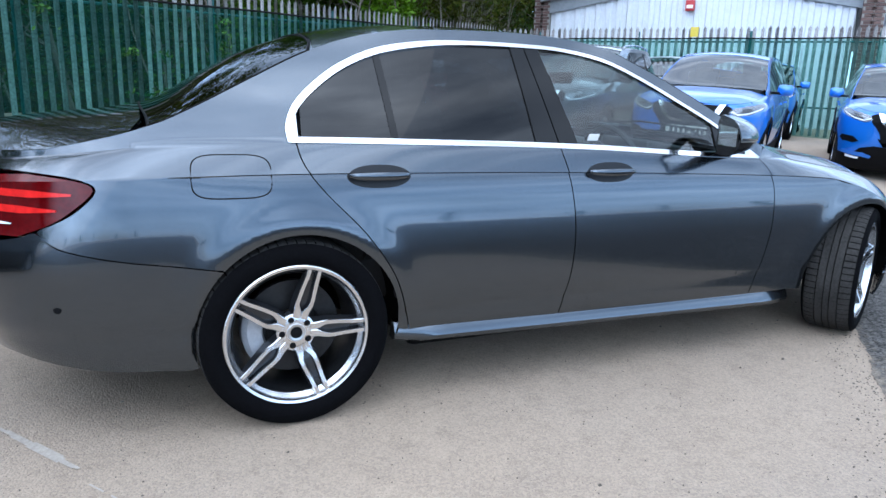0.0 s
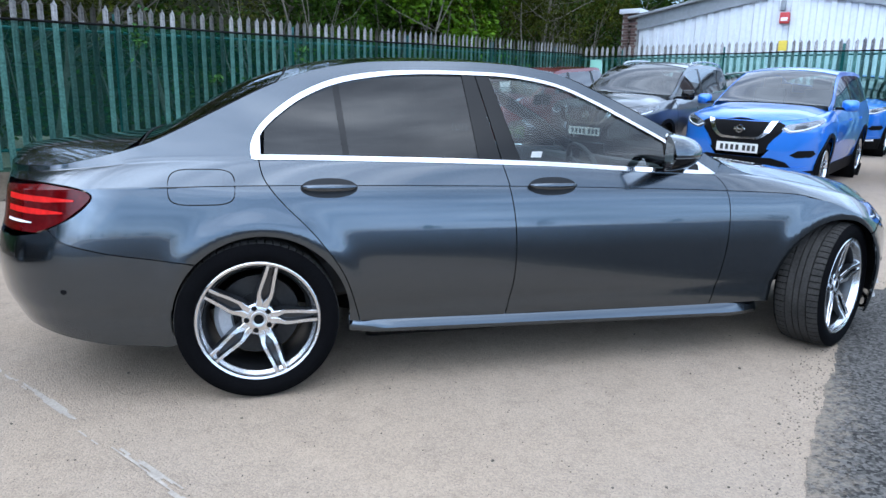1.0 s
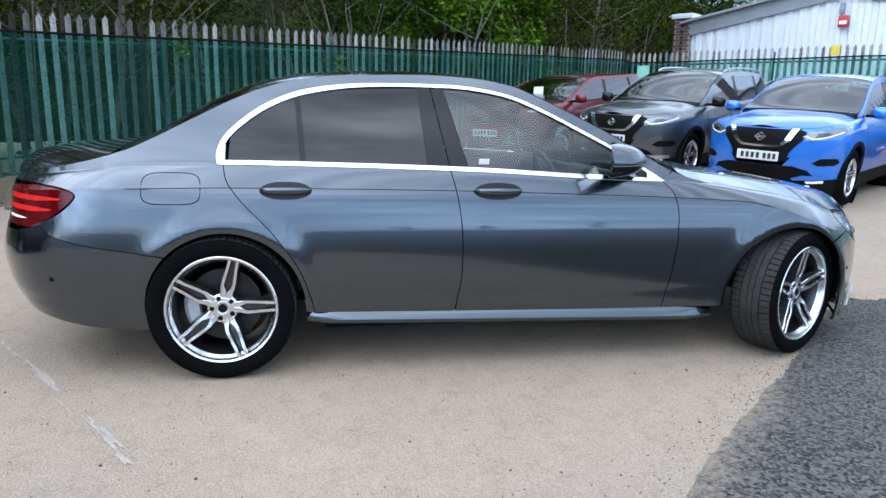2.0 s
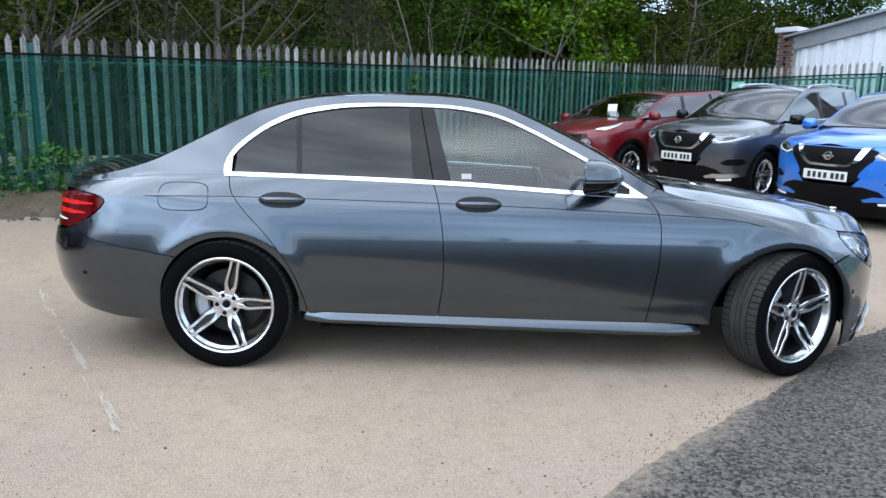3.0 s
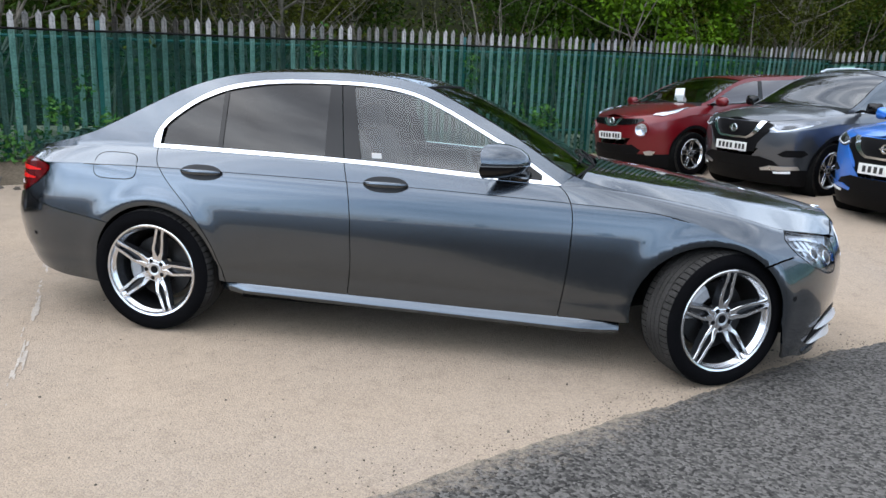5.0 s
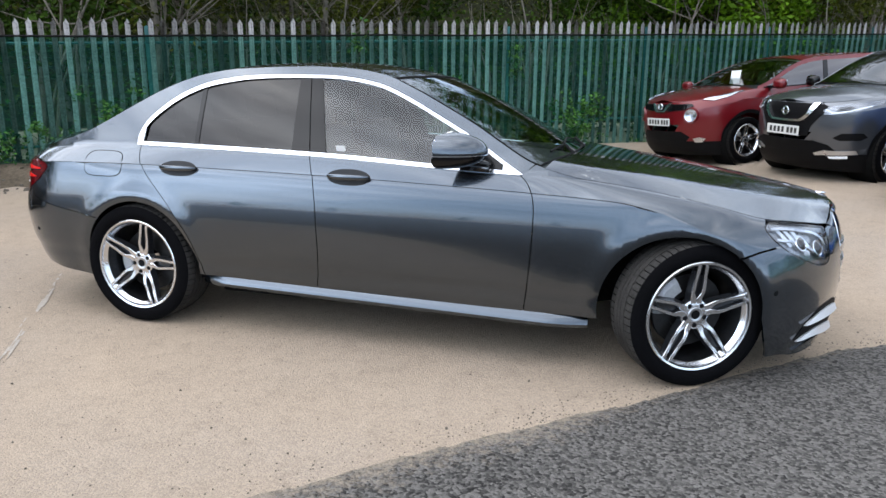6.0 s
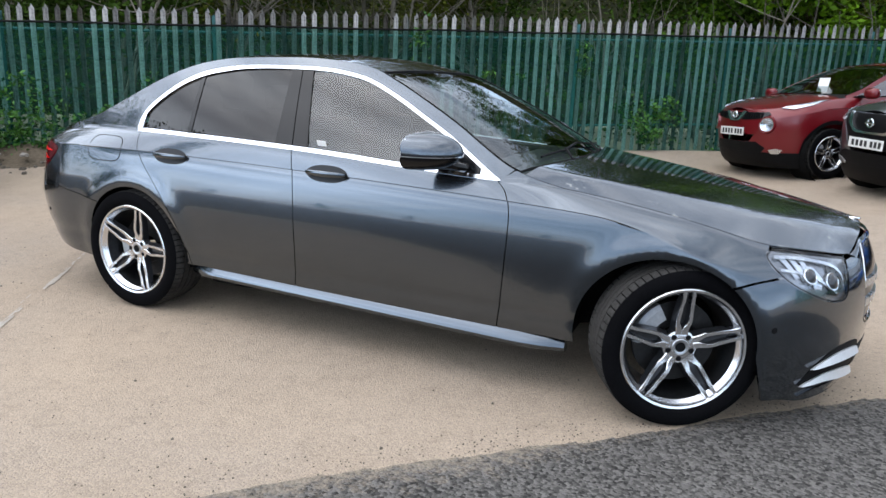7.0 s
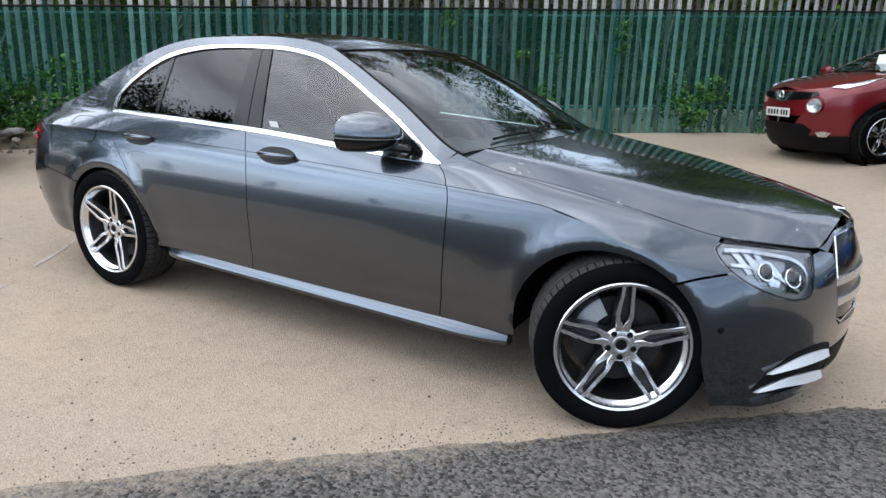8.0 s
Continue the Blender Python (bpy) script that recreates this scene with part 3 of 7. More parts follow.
    def line(s, pts, n=6):
        """Outline points (u, w) from (x, z) points, eased between them."""
        out = []
        for i in range(len(pts) - 1):
            (x0, z0), (x1, z1) = pts[i], pts[i + 1]
            for k in range(n):
                t = k / n
                x, z = x0 + (x1 - x0) * t, z0 + (z1 - z0) * t
                u = s.u_of(x)
                out.append((u, s.w_of(u, z)))
        u = s.u_of(pts[-1][0])
        return out + [(u, s.w_of(u, pts[-1][1]))]

    def arc(s, i, a0, a1, n=36, r=None):
        ax, az, ar = s.arches[i]
        r = r or ar
        out = []
        for k in range(n + 1):
            a = radians(a0 + (a1 - a0) * k / n)
            u, z = ax + r * math.cos(a), az + r * math.sin(a)
            out.append((u, s.w_of(u, z)))
        return out


def eased(pts, n=8):
    """A Catmull-Rom line through points."""
    out = []
    P = [pts[0]] + list(pts) + [pts[-1]]
    for i in range(1, len(P) - 2):
        p0, p1, p2, p3 = [Vector(p) for p in P[i - 1:i + 3]]
        for k in range(n):
            t = k / n
            out.append(tuple(0.5 * (2 * p1 + (p2 - p0) * t + (2 * p0 - 5 * p1 + 4 * p2 - p3) * t * t + (3 * p1 - p0 - 3 * p2 + p3) * t ** 3)))
    return out + [tuple(pts[-1])]

# ---- ground, fences, building ----
FENCE_N = Vector((-0.6, 0.8, 0))       # the long fence's normal; it runs along FENCE_D
FENCE_D = Vector((0.8, 0.6, 0))
FENCE_AT = 5.05
CORNER = Vector((7.61, 12.02, 0))


def ground_z(x, y):
    """The yard rises gently beyond the car, with a low bank at the long fence."""
    z = 0.042 * max(0.0, y + 0.3) * smooth01(-0.3, 2.5, y)
    z = min(z, 0.34)
    d = FENCE_AT - (-0.6 * x + 0.8 * y)
    z += 0.10 * (1 - smooth01(0.1, 0.75, d)) * (1 - smooth01(3.0, 6.0, x)) if d > -6 else 0.10
    return z + 0.16 * smooth01(2.6, 5.2, x) * smooth01(0.8, 3.0, y)


def sheet(xs, ys, zf):
    bm = bmesh.new()
    vs = [[bm.verts.new((x, y, zf(x, y))) for x in xs] for y in ys]
    for j in range(len(ys) - 1):
        for i in range(len(xs) - 1):
            bm.faces.new((vs[j][i], vs[j][i + 1], vs[j + 1][i + 1], vs[j + 1][i]))
    return bm


far = [-900, -400, -150, -70, -40, -25]
xs = far + steps(-16, 22, 0.33) + [30, 45, 70, 150, 400, 900]
ys = far + steps(-14, 20, 0.33) + [30, 45, 70, 150, 400, 900]
tagged(part("ground", sheet(xs, ys, ground_z), M["concrete"]), "pale worn concrete yard with dusty stains", "ground", kind="structure")

# dark tarmac that laps over the concrete with a ragged edge
# its unseen reach behind the camera is added to darken the car's lower reflections
edge = eased([(-30.0, -5.6), (-12.0, -4.9), (-5.0, -4.75), (-2.0, -4.7), (-0.8, -4.45), (0.1, -3.75), (0.95, -2.85), (1.65, -2.15), (2.2, -1.62), (2.53, -1.33), (2.88, -1.02), (3.4, -0.50), (3.87, -0.10), (4.3, 0.05), (5.2, -0.1), (7.5, -1.1), (11.0, -3.2), (30.0, -9.0)], 44)
bm = bmesh.new()
rows = []
for i, (x, y) in enumerate(edge):
    j = 0.05 * noise.noise(Vector((x * 5, y * 5, 1))) + 0.035 * noise.noise(Vector((x * 16, y * 16, 4))) + 0.02 * noise.noise(Vector((x * 45, y * 45, 2)))
    x2, y2 = x + 0.5 * j, y + j
    col = []
    for k, d in enumerate((0, 0.05, 0.4, 1.2, 3.0, 8.0, 70.0)):
        px, py = (x2, y2) if k == 0 else (x + d * 0.5, y + 0.3 * j * (k == 1) - d - 0.06)
        col.append(bm.verts.new((px, py, ground_z(px, py) + (0.002, 0.010, 0.011, 0.011, 0.011, 0.011, 0.011)[k])))
    rows.append(col)
for p, q in zip(rows, rows[1:]):
    for k in range(6):
        bm.faces.new((p[k], p[k + 1], q[k + 1], q[k]))
bmesh.ops.recalc_face_normals(bm, faces=bm.faces)
if sum(f.normal.z for f in bm.faces) < 0:
    bmesh.ops.reverse_faces(bm, faces=bm.faces)
tagged(part("road", bm, M["tarmac"]), "coarse dark grey tarmac patch beside the concrete", "tarmac", kind="structure")


def chips(name, spots, size, mat, label, category, seed=3):
    """Many small loose stones, one mesh."""
    rng = random.Random(seed)
    vs, fs = [], []
    for x, y in spots:
        r = size * rng.uniform(0.4, 1.5)
        z = ground_z(x, y)
        a0 = rng.uniform(0, 6.3)
        k = len(vs)
        for a in (0, 1.6, 3.1, 4.7):
            vs.append((x + r * math.cos(a0 + a) * rng.uniform(0.6, 1.2), y + r * math.sin(a0 + a) * rng.uniform(0.6, 1.2), z - 0.001))
        for a in (0.3, 2.3, 4.3):
            vs.append((x + 0.6 * r * math.cos(a0 + a), y + 0.6 * r * math.sin(a0 + a), z + r * rng.uniform(0.5, 0.9)))
        fs += [(k, k + 1, k + 4), (k + 1, k + 2, k + 5), (k + 2, k + 3, k + 6), (k + 3, k, k + 4), (k + 1, k + 5, k + 4), (k + 2, k + 6, k + 5), (k + 3, k + 4, k + 6), (k + 4, k + 5, k + 6)]
    me = bpy.data.meshes.new(name)
    me.from_pydata(vs, [], fs)
    me.materials.append(mat)
    return tagged(new(name, me), label, category, kind="stuff")


rng = random.Random(11)
spots = []
for x, y in edge:
    for _ in range(3 if -1.0 < x < 6.0 else 0):
        d = rng.gauss(-0.02, 0.07)
        spots.append((x + rng.uniform(-0.1, 0.1) + d * 0.4, y - d + 0.03))
chips("gravel", spots, 0.0036, M["stone"], "loose dark chippings along the edge of the tarmac", "gravel")
chips("pebbles", [(rng.uniform(-2.5, 5), rng.uniform(-3.4, 0.4)) for _ in range(230)], 0.0065, M["stone"], "scattered dark pebbles on the concrete", "pebbles", 6)
chips("grit", [(rng.uniform(-2.5, 5), rng.uniform(-3.2, -0.6)) for _ in range(2200)], 0.0030, M["stone"], "scattered small grit on the concrete", "grit")

# faded parking line
LINE_A, LINE_B = Vector((-2.1, 0.95)), Vector((0.07, -2.07))
d = (LINE_B - LINE_A)
side_v = Vector((-d.y, d.x)).normalized()
bm = bmesh.new()
rng = random.Random(5)
n = 210
for i in range(n):
    for k in range(9):
        keep = noise.noise(Vector((i * 0.045, k * 0.25, 7))) + 0.5 * noise.noise(Vector((i * 0.21, k * 0.6, 2))) - abs(k - 4) * 0.075
        if i > n - 12 or keep < -0.06 + 0.10 * (1 - i / n):
            continue
        w = 0.055
        a, b = LINE_A + d * (i / n), LINE_A + d * ((i + 1) / n)
        q = [a + side_v * w * (k / 9 - 0.5), b + side_v * w * (k / 9 - 0.5), b + side_v * w * ((k + 1) / 9 - 0.5), a + side_v * w * ((k + 1) / 9 - 0.5)]
        bm.faces.new([bm.verts.new((p.x, p.y, ground_z(p.x, p.y) + 0.004)) for p in q])
bmesh.ops.remove_doubles(bm, verts=bm.verts, dist=1e-4)
bmesh.ops.recalc_face_normals(bm, faces=bm.faces)
if sum(f.normal.z for f in bm.faces) < 0:
    bmesh.ops.reverse_faces(bm, faces=bm.faces)
tagged(part("road_marking", bm, M["line"], smooth=0), "worn faint white parking line on the concrete", "road marking", kind="structure")


def level(top0, rise, t):
    """The fence climbs with the yard; its first 20 metres stand level."""
    return top0 + rise * max(t, 20.0)


def pale_mesh(h):
    """A W-section palisade pale with a split, pointed head."""
    bm = bmesh.new()
    xs_, ds = (-0.032, -0.015, 0.0, 0.015, 0.032), (0.005, -0.002, 0.003, -0.002, 0.005)
    rows_ = []
    for z, k in ((0.0, 1.0), (h - 0.12, 1.0), (h - 0.055, 1.0), (h, 0.12)):
        rows_.append([bm.verts.new((x * k, d_, z - (0.025 if (z == h and abs(x) > 0.02) else 0.0))) for x, d_ in zip(xs_, ds)])
    for p, q in zip(rows_, rows_[1:]):
        for i in range(4):
            bm.faces.new((p[i], p[i + 1], q[i + 1], q[i]))
    bmesh.ops.solidify(bm, geom=bm.faces[:], thickness=0.003)
    return bm


def palisade(label, start, along, length, top0, rise, post_every, first_post, height, pitch=0.138, seed=2):
    """A steel palisade fence: posts, two rails and every pale."""
    rng = random.Random(seed)
    face = Vector((along.y, -along.x, 0))
    yaw = math.degrees(math.atan2(along.y, along.x))
    f = thing("palisade_fence", label, "fence", m=Matrix.Translation((start.x, start.y, 0)))
    first = None
    n = int(length / pitch)
    for i in range(n):
        t = i * pitch
        z = level(top0, rise, t) - height + rng.uniform(-0.012, 0.012)
        p = along * t
        m = pose(p.x, p.y, z, rng.uniform(-0.15, 0.15), rng.uniform(-0.35, 0.35), yaw)
        if first is None:
            first = part("pale", pale_mesh(height), M["galv"], f, smooth=0)
            first.matrix_basis = m
        else:
            same("pale", first, f, m)
    post = None
    t = first_post
    while t < length:
        p = along * t - face * 0.06
        m = pose(p.x, p.y, level(top0, rise, t) - height - 0.1, 0, 0, yaw)
        if post is None:
            bm = boxed((0.055, 0.006, height + 0.02), (0, -0.03, height / 2))
            box(bm, (0.055, 0.006, height + 0.02), (0, 0.03, height / 2))
            box(bm, (0.006, 0.054, height + 0.02), (0, 0, height / 2))
            post = part("post", bm, M["post"], f, "teal-painted steel post", smooth=0)
            post.matrix_basis = m
        else:
            same("post", post, f, m)
        t += post_every
    for dz in (-0.30, -1.55):
        bm = bmesh.new()
        n_ = 24
        pts_ = [along * (length * i / n_) + Vector((0, 0, level(top0, rise, length * i / n_) + dz)) - face * 0.03 for i in range(n_ + 1)]
        tube(bm, pts_, 0.016, 4)
        part("rail", bm, M["post"], f, smooth=0)
    return f


def net_sheet(label, start, along, length, top0, rise, low, wave=0.02):
    """Shade net tied to the fence's face, sagging a little between the ties."""
    face = Vector((along.y, -along.x, 0))
    bm = bmesh.new()
    nx, nz = int(length / 0.12), 14
    vs = []
    for i in range(nx + 1):
        t = length * i / nx
        p = start + along * t
        bot = max(ground_z(p.x, p.y) + low, 0.02)
        tp = level(top0, rise, t) - 0.012 * abs(math.sin(t * 1.28)) - 0.01 * noise.noise(Vector((t * 0.9, 3, 0)))
        col = []
        for k in range(nz + 1):
            z = bot + (tp - bot) * k / nz
            o = 0.035 + wave * (0.6 + noise.noise(Vector((t * 1.1, z * 0.8, 5)))) * (1 - 0.7 * k / nz)
            q = p + face * o
            col.append(bm.verts.new((q.x, q.y, z)))
        vs.append(col)
    for p, q in zip(vs, vs[1:]):
        for k in range(nz):
            bm.faces.new((p[k], q[k], q[k + 1], p[k + 1]))
    f = thing("shade_net", label, "netting")
    part("net", bm, M["net"], f)
    bm = bmesh.new()
    tube(bm, [start + along * (length * i / 60) + face * 0.04 + Vector((0, 0, level(top0, rise, length * i / 60) - 0.012 * abs(math.sin(length * i / 60 * 1.28)))) for i in range(61)], 0.014, 5)
    part("hem", bm, M["black"], f, "dark hem of the net")
    return f


L0 = Vector((-24.56, -12.1075, 0))     # start of the long fence
LEN = (CORNER - L0).length
palisade("weathered galvanised steel palisade fence behind green netting", L0, FENCE_D, LEN, 1.255, 0.034, 2.55, 0.80, 1.95)
net_sheet("green shade netting hung over the palisade fence", L0, FENCE_D, LEN, 1.04, 0.034, 0.0)
R_D = Vector((0.6, -0.8, 0))
palisade("steel palisade fence closing the far side of the yard", CORNER, R_D, 20.0, 2.57, 0.0, 2.26, 1.06, 2.1, seed=9)
net_sheet("pale green netting on the far palisade fence", CORNER, R_D, 20.0, 2.34, 0.0, 0.0)

# stony soil heaped along the foot of the long fence
bm = bmesh.new()
rows = []
for i in range(131):
    t = 19.5 + 0.085 * i
    reach = 0.62 + 0.22 * noise.noise(Vector((t * 0.7, 1, 3))) + 0.10 * noise.noise(Vector((t * 2.6, 5, 3)))
    reach *= 1 - 0.55 * smooth01(27.0, 30.5, t)
    col = []
    for k in range(9):
        d_ = -0.10 + (reach + 0.10) * k / 8
        p = L0 + FENCE_D * t + FENCE_N * (FENCE_AT - (-0.6 * L0.x + 0.8 * L0.y) - d_)
        h = (0.15 * (1 - smooth01(0.0, 1.0, k / 8)) + 0.05 * noise.noise(Vector((p.x * 3, p.y * 3, 2))) + 0.025 * noise.noise(Vector((p.x * 9, p.y * 9, 6)))) * (1 - (k / 8) ** 3)
        col.append(bm.verts.new((p.x, p.y, ground_z(p.x, p.y) + max(0.004 - 0.010 * (k == 8), h))))
    rows.append(col)
for p, q in zip(rows, rows[1:]):
    for k in range(8):
        bm.faces.new((p[k], p[k + 1], q[k + 1], q[k]))
bmesh.ops.recalc_face_normals(bm, faces=bm.faces)
if sum(f.normal.z for f in bm.faces) < 0:
    bmesh.ops.reverse_faces(bm, faces=bm.faces)
tagged(part("soil", bm, M["soil"]), "low bank of stony soil at the foot of the fence", "soil", kind="stuff")
rng = random.Random(17)
spots = []
for _ in range(420):
    t, d_ = rng.uniform(19.5, 30.0), abs(rng.gauss(0.45, 0.25))
    p = L0 + FENCE_D * t + FENCE_N * (FENCE_AT - (-0.6 * L0.x + 0.8 * L0.y) - d_)
    spots.append((p.x, p.y))
chips("stones", spots, 0.035, M["stone"], "loose stones strewn on the soil by the fence", "stones", 4)

# lumps of broken concrete tipped by the fence
def lump(x, y, size, seed, label):
    rng = random.Random(seed)
    bm = bmesh.new()
    bmesh.ops.create_icosphere(bm, subdivisions=2, radius=1.0)
    for v in bm.verts:
        k = 1 + 0.35 * noise.noise(v.co * 1.4 + Vector((seed, 0, 0))) + 0.12 * noise.noise(v.co * 4 + Vector((0, seed, 0)))
        v.co = Vector((v.co.x * size[0], v.co.y * size[1], max(-0.5, v.co.z) * size[2])) * k
    ob = part("rubble", bm, M["rubble"], None, "", smooth=28.0)
    ob.matrix_basis = pose(x, y, ground_z(x, y) + 0.10 + size[2] * 0.4, rng.uniform(-12, 12), rng.uniform(-12, 12), rng.uniform(0, 180))
    return tagged(ob, label, "rubble", "rubble by the fence")


for i, (t_, d_, size) in enumerate(((23.35, 0.34, (0.17, 0.10, 0.06)), (23.05, 0.42, (0.09, 0.07, 0.04)), (23.7, 0.40, (0.08, 0.06, 0.05)), (23.5, 0.55, (0.07, 0.05, 0.03)), (24.05, 0.45, (0.06, 0.05, 0.035)), (22.8, 0.35, (0.10, 0.06, 0.05)))):
    p = L0 + FENCE_D * t_ + FENCE_N * (FENCE_AT - (-0.6 * L0.x + 0.8 * L0.y) - d_)
    lump(p.x, p.y, size, 31 + i, "broken lump of pale concrete lying on the soil" if i else "flat slab of broken concrete lying on the soil")

# ---- the grey saloon ----
SAL = dict(
    wide=[(-0.6, 0.905), (0.0, 0.920), (1.4, 0.926), (2.3, 0.922), (2.9, 0.916), (3.0, 0.912)],
    prof=[(0.15, -0.12), (0.22, -0.072), (0.30, -0.047), (0.345, -0.038), (0.375, -0.036), (0.405, -0.026), (0.46, -0.015), (0.54, -0.005), (0.62, 0.0), (0.70, -0.004), (0.78, -0.014), (0.85, -0.026), (0.90, -0.036), (1.0, -0.058)],
    prof_front=[(0.10, -0.045), (0.18, -0.028), (0.30, -0.012), (0.42, -0.004), (0.50, -0.007), (0.58, -0.020), (0.65, -0.040), (0.72, -0.066), (0.80, -0.10)],
    crease=[(-1.3, 0.86), (-0.6, 0.895), (0.0, 0.905), (0.6, 0.900), (1.2, 0.890), (1.7, 0.876), (2.2, 0.858), (2.6, 0.836), (2.8, 0.795), (3.0, 0.725), (3.2, 0.665), (3.4, 0.615), (3.6, 0.585), (4.3, 0.56)],
    belt=[(-1.3, 0.92), (-0.9, 0.945), (-0.62, 0.972), (-0.3, 0.998), (0.0, 1.005), (0.6, 0.997), (1.2, 0.980), (1.75, 0.950), (2.15, 0.934), (2.3, 0.930), (2.45, 0.915), (2.67, 0.885), (2.9, 0.846), (3.1, 0.804), (3.29, 0.760), (3.4, 0.748), (3.55, 0.730), (3.72, 0.711), (3.93, 0.765), (4.3, 0.775)],
    belt_y=[(-1.2, 0.74), (-0.62, 0.765), (-0.3, 0.790), (0.0, 0.815), (0.6, 0.845), (1.2, 0.857), (1.75, 0.862), (2.1, 0.858), (2.3, 0.825), (2.5, 0.785), (2.7, 0.772), (2.9, 0.766), (3.1, 0.760), (3.6, 0.735)],
    round_e=[(-0.6, 1.25), (0.0, 1.1), (2.0, 1.1), (2.35, 1.45), (2.7, 1.40), (3.1, 1.35), (3.6, 1.5)],
    rail=[(-1.2, 0.955), (-0.85, 0.968), (-0.62, 1.006), (-0.42, 1.058), (-0.30, 1.112), (-0.1, 1.215), (0.07, 1.300), (0.2, 1.352), (0.35, 1.392), (0.55, 1.418), (0.97, 1.430), (1.2, 1.420), (1.4, 1.388), (1.56, 1.325), (1.74, 1.240), (1.92, 1.148), (2.06, 1.065), (2.2, 0.988), (2.3, 0.952), (2.4, 0.926), (2.5, 0.905), (2.7, 0.868), (3.0, 0.80), (3.4, 0.70), (4.3, 0.60)],
    mid=[(-1.08, 1.000), (-1.04, 1.015), (-0.8, 1.052), (-0.6, 1.072), (-0.45, 1.100), (-0.2, 1.243), (0.0, 1.348), (0.2, 1.412), (0.4, 1.445), (0.66, 1.464), (0.93, 1.469), (1.2, 1.455), (1.44, 1.412), (1.62, 1.352), (1.9, 1.222), (2.15, 1.092), (2.32, 1.0), (2.5, 0.95)],
    nose=[(0.12, 3.66), (0.18, 3.695), (0.25, 3.71), (0.35, 3.725), (0.50, 3.735), (0.62, 3.725), (0.72, 3.69), (0.80, 3.63)],
    tail=[(0.2, -0.96), (0.32, -1.06), (0.45, -1.12), (0.58, -1.135), (0.66, -1.115), (0.75, -1.085), (0.90, -1.065), (0.97, -1.06), (1.05, -1.04)],
    hood_mid=[(2.0, 1.02), (2.25, 1.008), (2.5, 0.978), (3.0, 0.915), (3.4, 0.850), (3.6, 0.805), (3.7, 0.772)],
    xF=3.0, xR=-0.45, nF=1.85, nR=2.5, step=0.008, fade=(-0.5, 0.0, 2.45, 2.85), arches=[(0.02, 0.34, 0.362), (2.905, 0.335, 0.366)],
    tumble=(0.48, 0.16), crown=0.008, cowl=2.2)
sal = Body(**SAL)
sal.hood_edge = [sal.side(u, max(0.15, sal.w_of(u, sal.rail(u)))) for u in np.linspace(2.12, sal.uF, 100)]
saloon = thing("saloon_car", "dark metallic grey four-door saloon with chrome window trim, front wheels turned", "car")
WS = sorted([-0.70 + 0.0222 * i for i in range(31)] + [-0.028, -0.018, -0.010, -0.004, 0.0, 0.006] + [0.02 + 0.0186 * i for i in range(7)] + [0.15] + [0.175 + 0.03 * i for i in range(16)])
US = sorted(set(steps(-1.5, 4.2, 0.03) + steps(2.5, 3.35, 0.034)[1:] + steps(-0.39, 0.45, 0.034)))


def both(name, bm, mat, parent, label=""):
    """A part on the right side and its mirror image on the left."""
    bm2 = flip_y(bm.copy())
    return part(name, bm, mat, parent, label), part(name, bm2, mat, parent, label)


def skin(outline, d=0.0, inward=0.012, us=US, ws=WS, body=None):
    b = body or sal
    return panel(outline, b.inset(d) if d else b.side, us, ws, inward)


G = 0.0024   # half a shut line
sill_top = lambda x: 0.316 - 0.020 * x
B_LINE = [(1.068, 0.986), (1.100, 0.864), (1.122, 0.700), (1.126, 0.500), (1.112, 0.370), (1.100, 0.296)]
R_LINE = [(0.022, 1.004), (0.041, 0.930), (0.107, 0.838), (0.241, 0.697), (0.350, 0.540), (0.403, 0.395), (0.424, 0.309)]
F_LINE = [(2.150, 0.934), (2.200, 0.885), (2.228, 0.790), (2.227, 0.610), (2.212, 0.430), (2.192, 0.274)]


def moved(pts, dx):
    return [(x + dx, z) for x, z in pts]


def belt_run(x0, x1, n=20):
    return [(x0 + (x1 - x0) * i / n, 0.15) for i in range(n + 1)]


# doors
rd = sal.line(eased(moved(R_LINE, G), 5), 1)[::-1]
door_r = rd + belt_run(0.03, 1.068 - G)[1:-1] + sal.line(eased(moved(B_LINE, -G), 5), 1)
rear_doors = both("rear_door", skin(door_r), M["grey_paint"], saloon)
door_f = sal.line(eased(moved(B_LINE, G), 5), 1)[::-1] + belt_run(1.075, 2.145)[1:-1] + sal.line(eased(moved(F_LINE, -G), 5), 1)
front_doors = both("front_door", skin(door_f), M["grey_paint"], saloon)
# front wing
ax, az, ar = sal.arches[1]
top_run = sal.uline([(2.170, 0.945), (2.222, 0.979)]) + [(u, max(0.15, sal.w_of(u, sal.rail(u)))) for u in np.linspace(2.24, 3.285, 46)]
BUMP_F = [(3.335, 0.655), (3.218, 0.636), (3.13, 0.611)]
a_end = math.degrees(math.atan2(0.611 - az, 3.13 - ax))
LAMP_F = [(3.353, 0.650), (3.299, 0.693), (3.272, 0.730), (3.290, 0.745)]
wing = sal.line(eased(moved(F_LINE, G), 5), 1)[::-1] + top_run + sal.uline(eased([(3.280, 0.749), (3.264, 0.732), (3.291, 0.690), (3.335, 0.658)], 4)) + sal.uline(eased([(3.335, 0.658), (3.218, 0.639), (3.13, 0.614)], 4))[1:] + sal.arc(1, a_end, 189)
both("front_wing", skin(wing), M["grey_paint"], saloon)
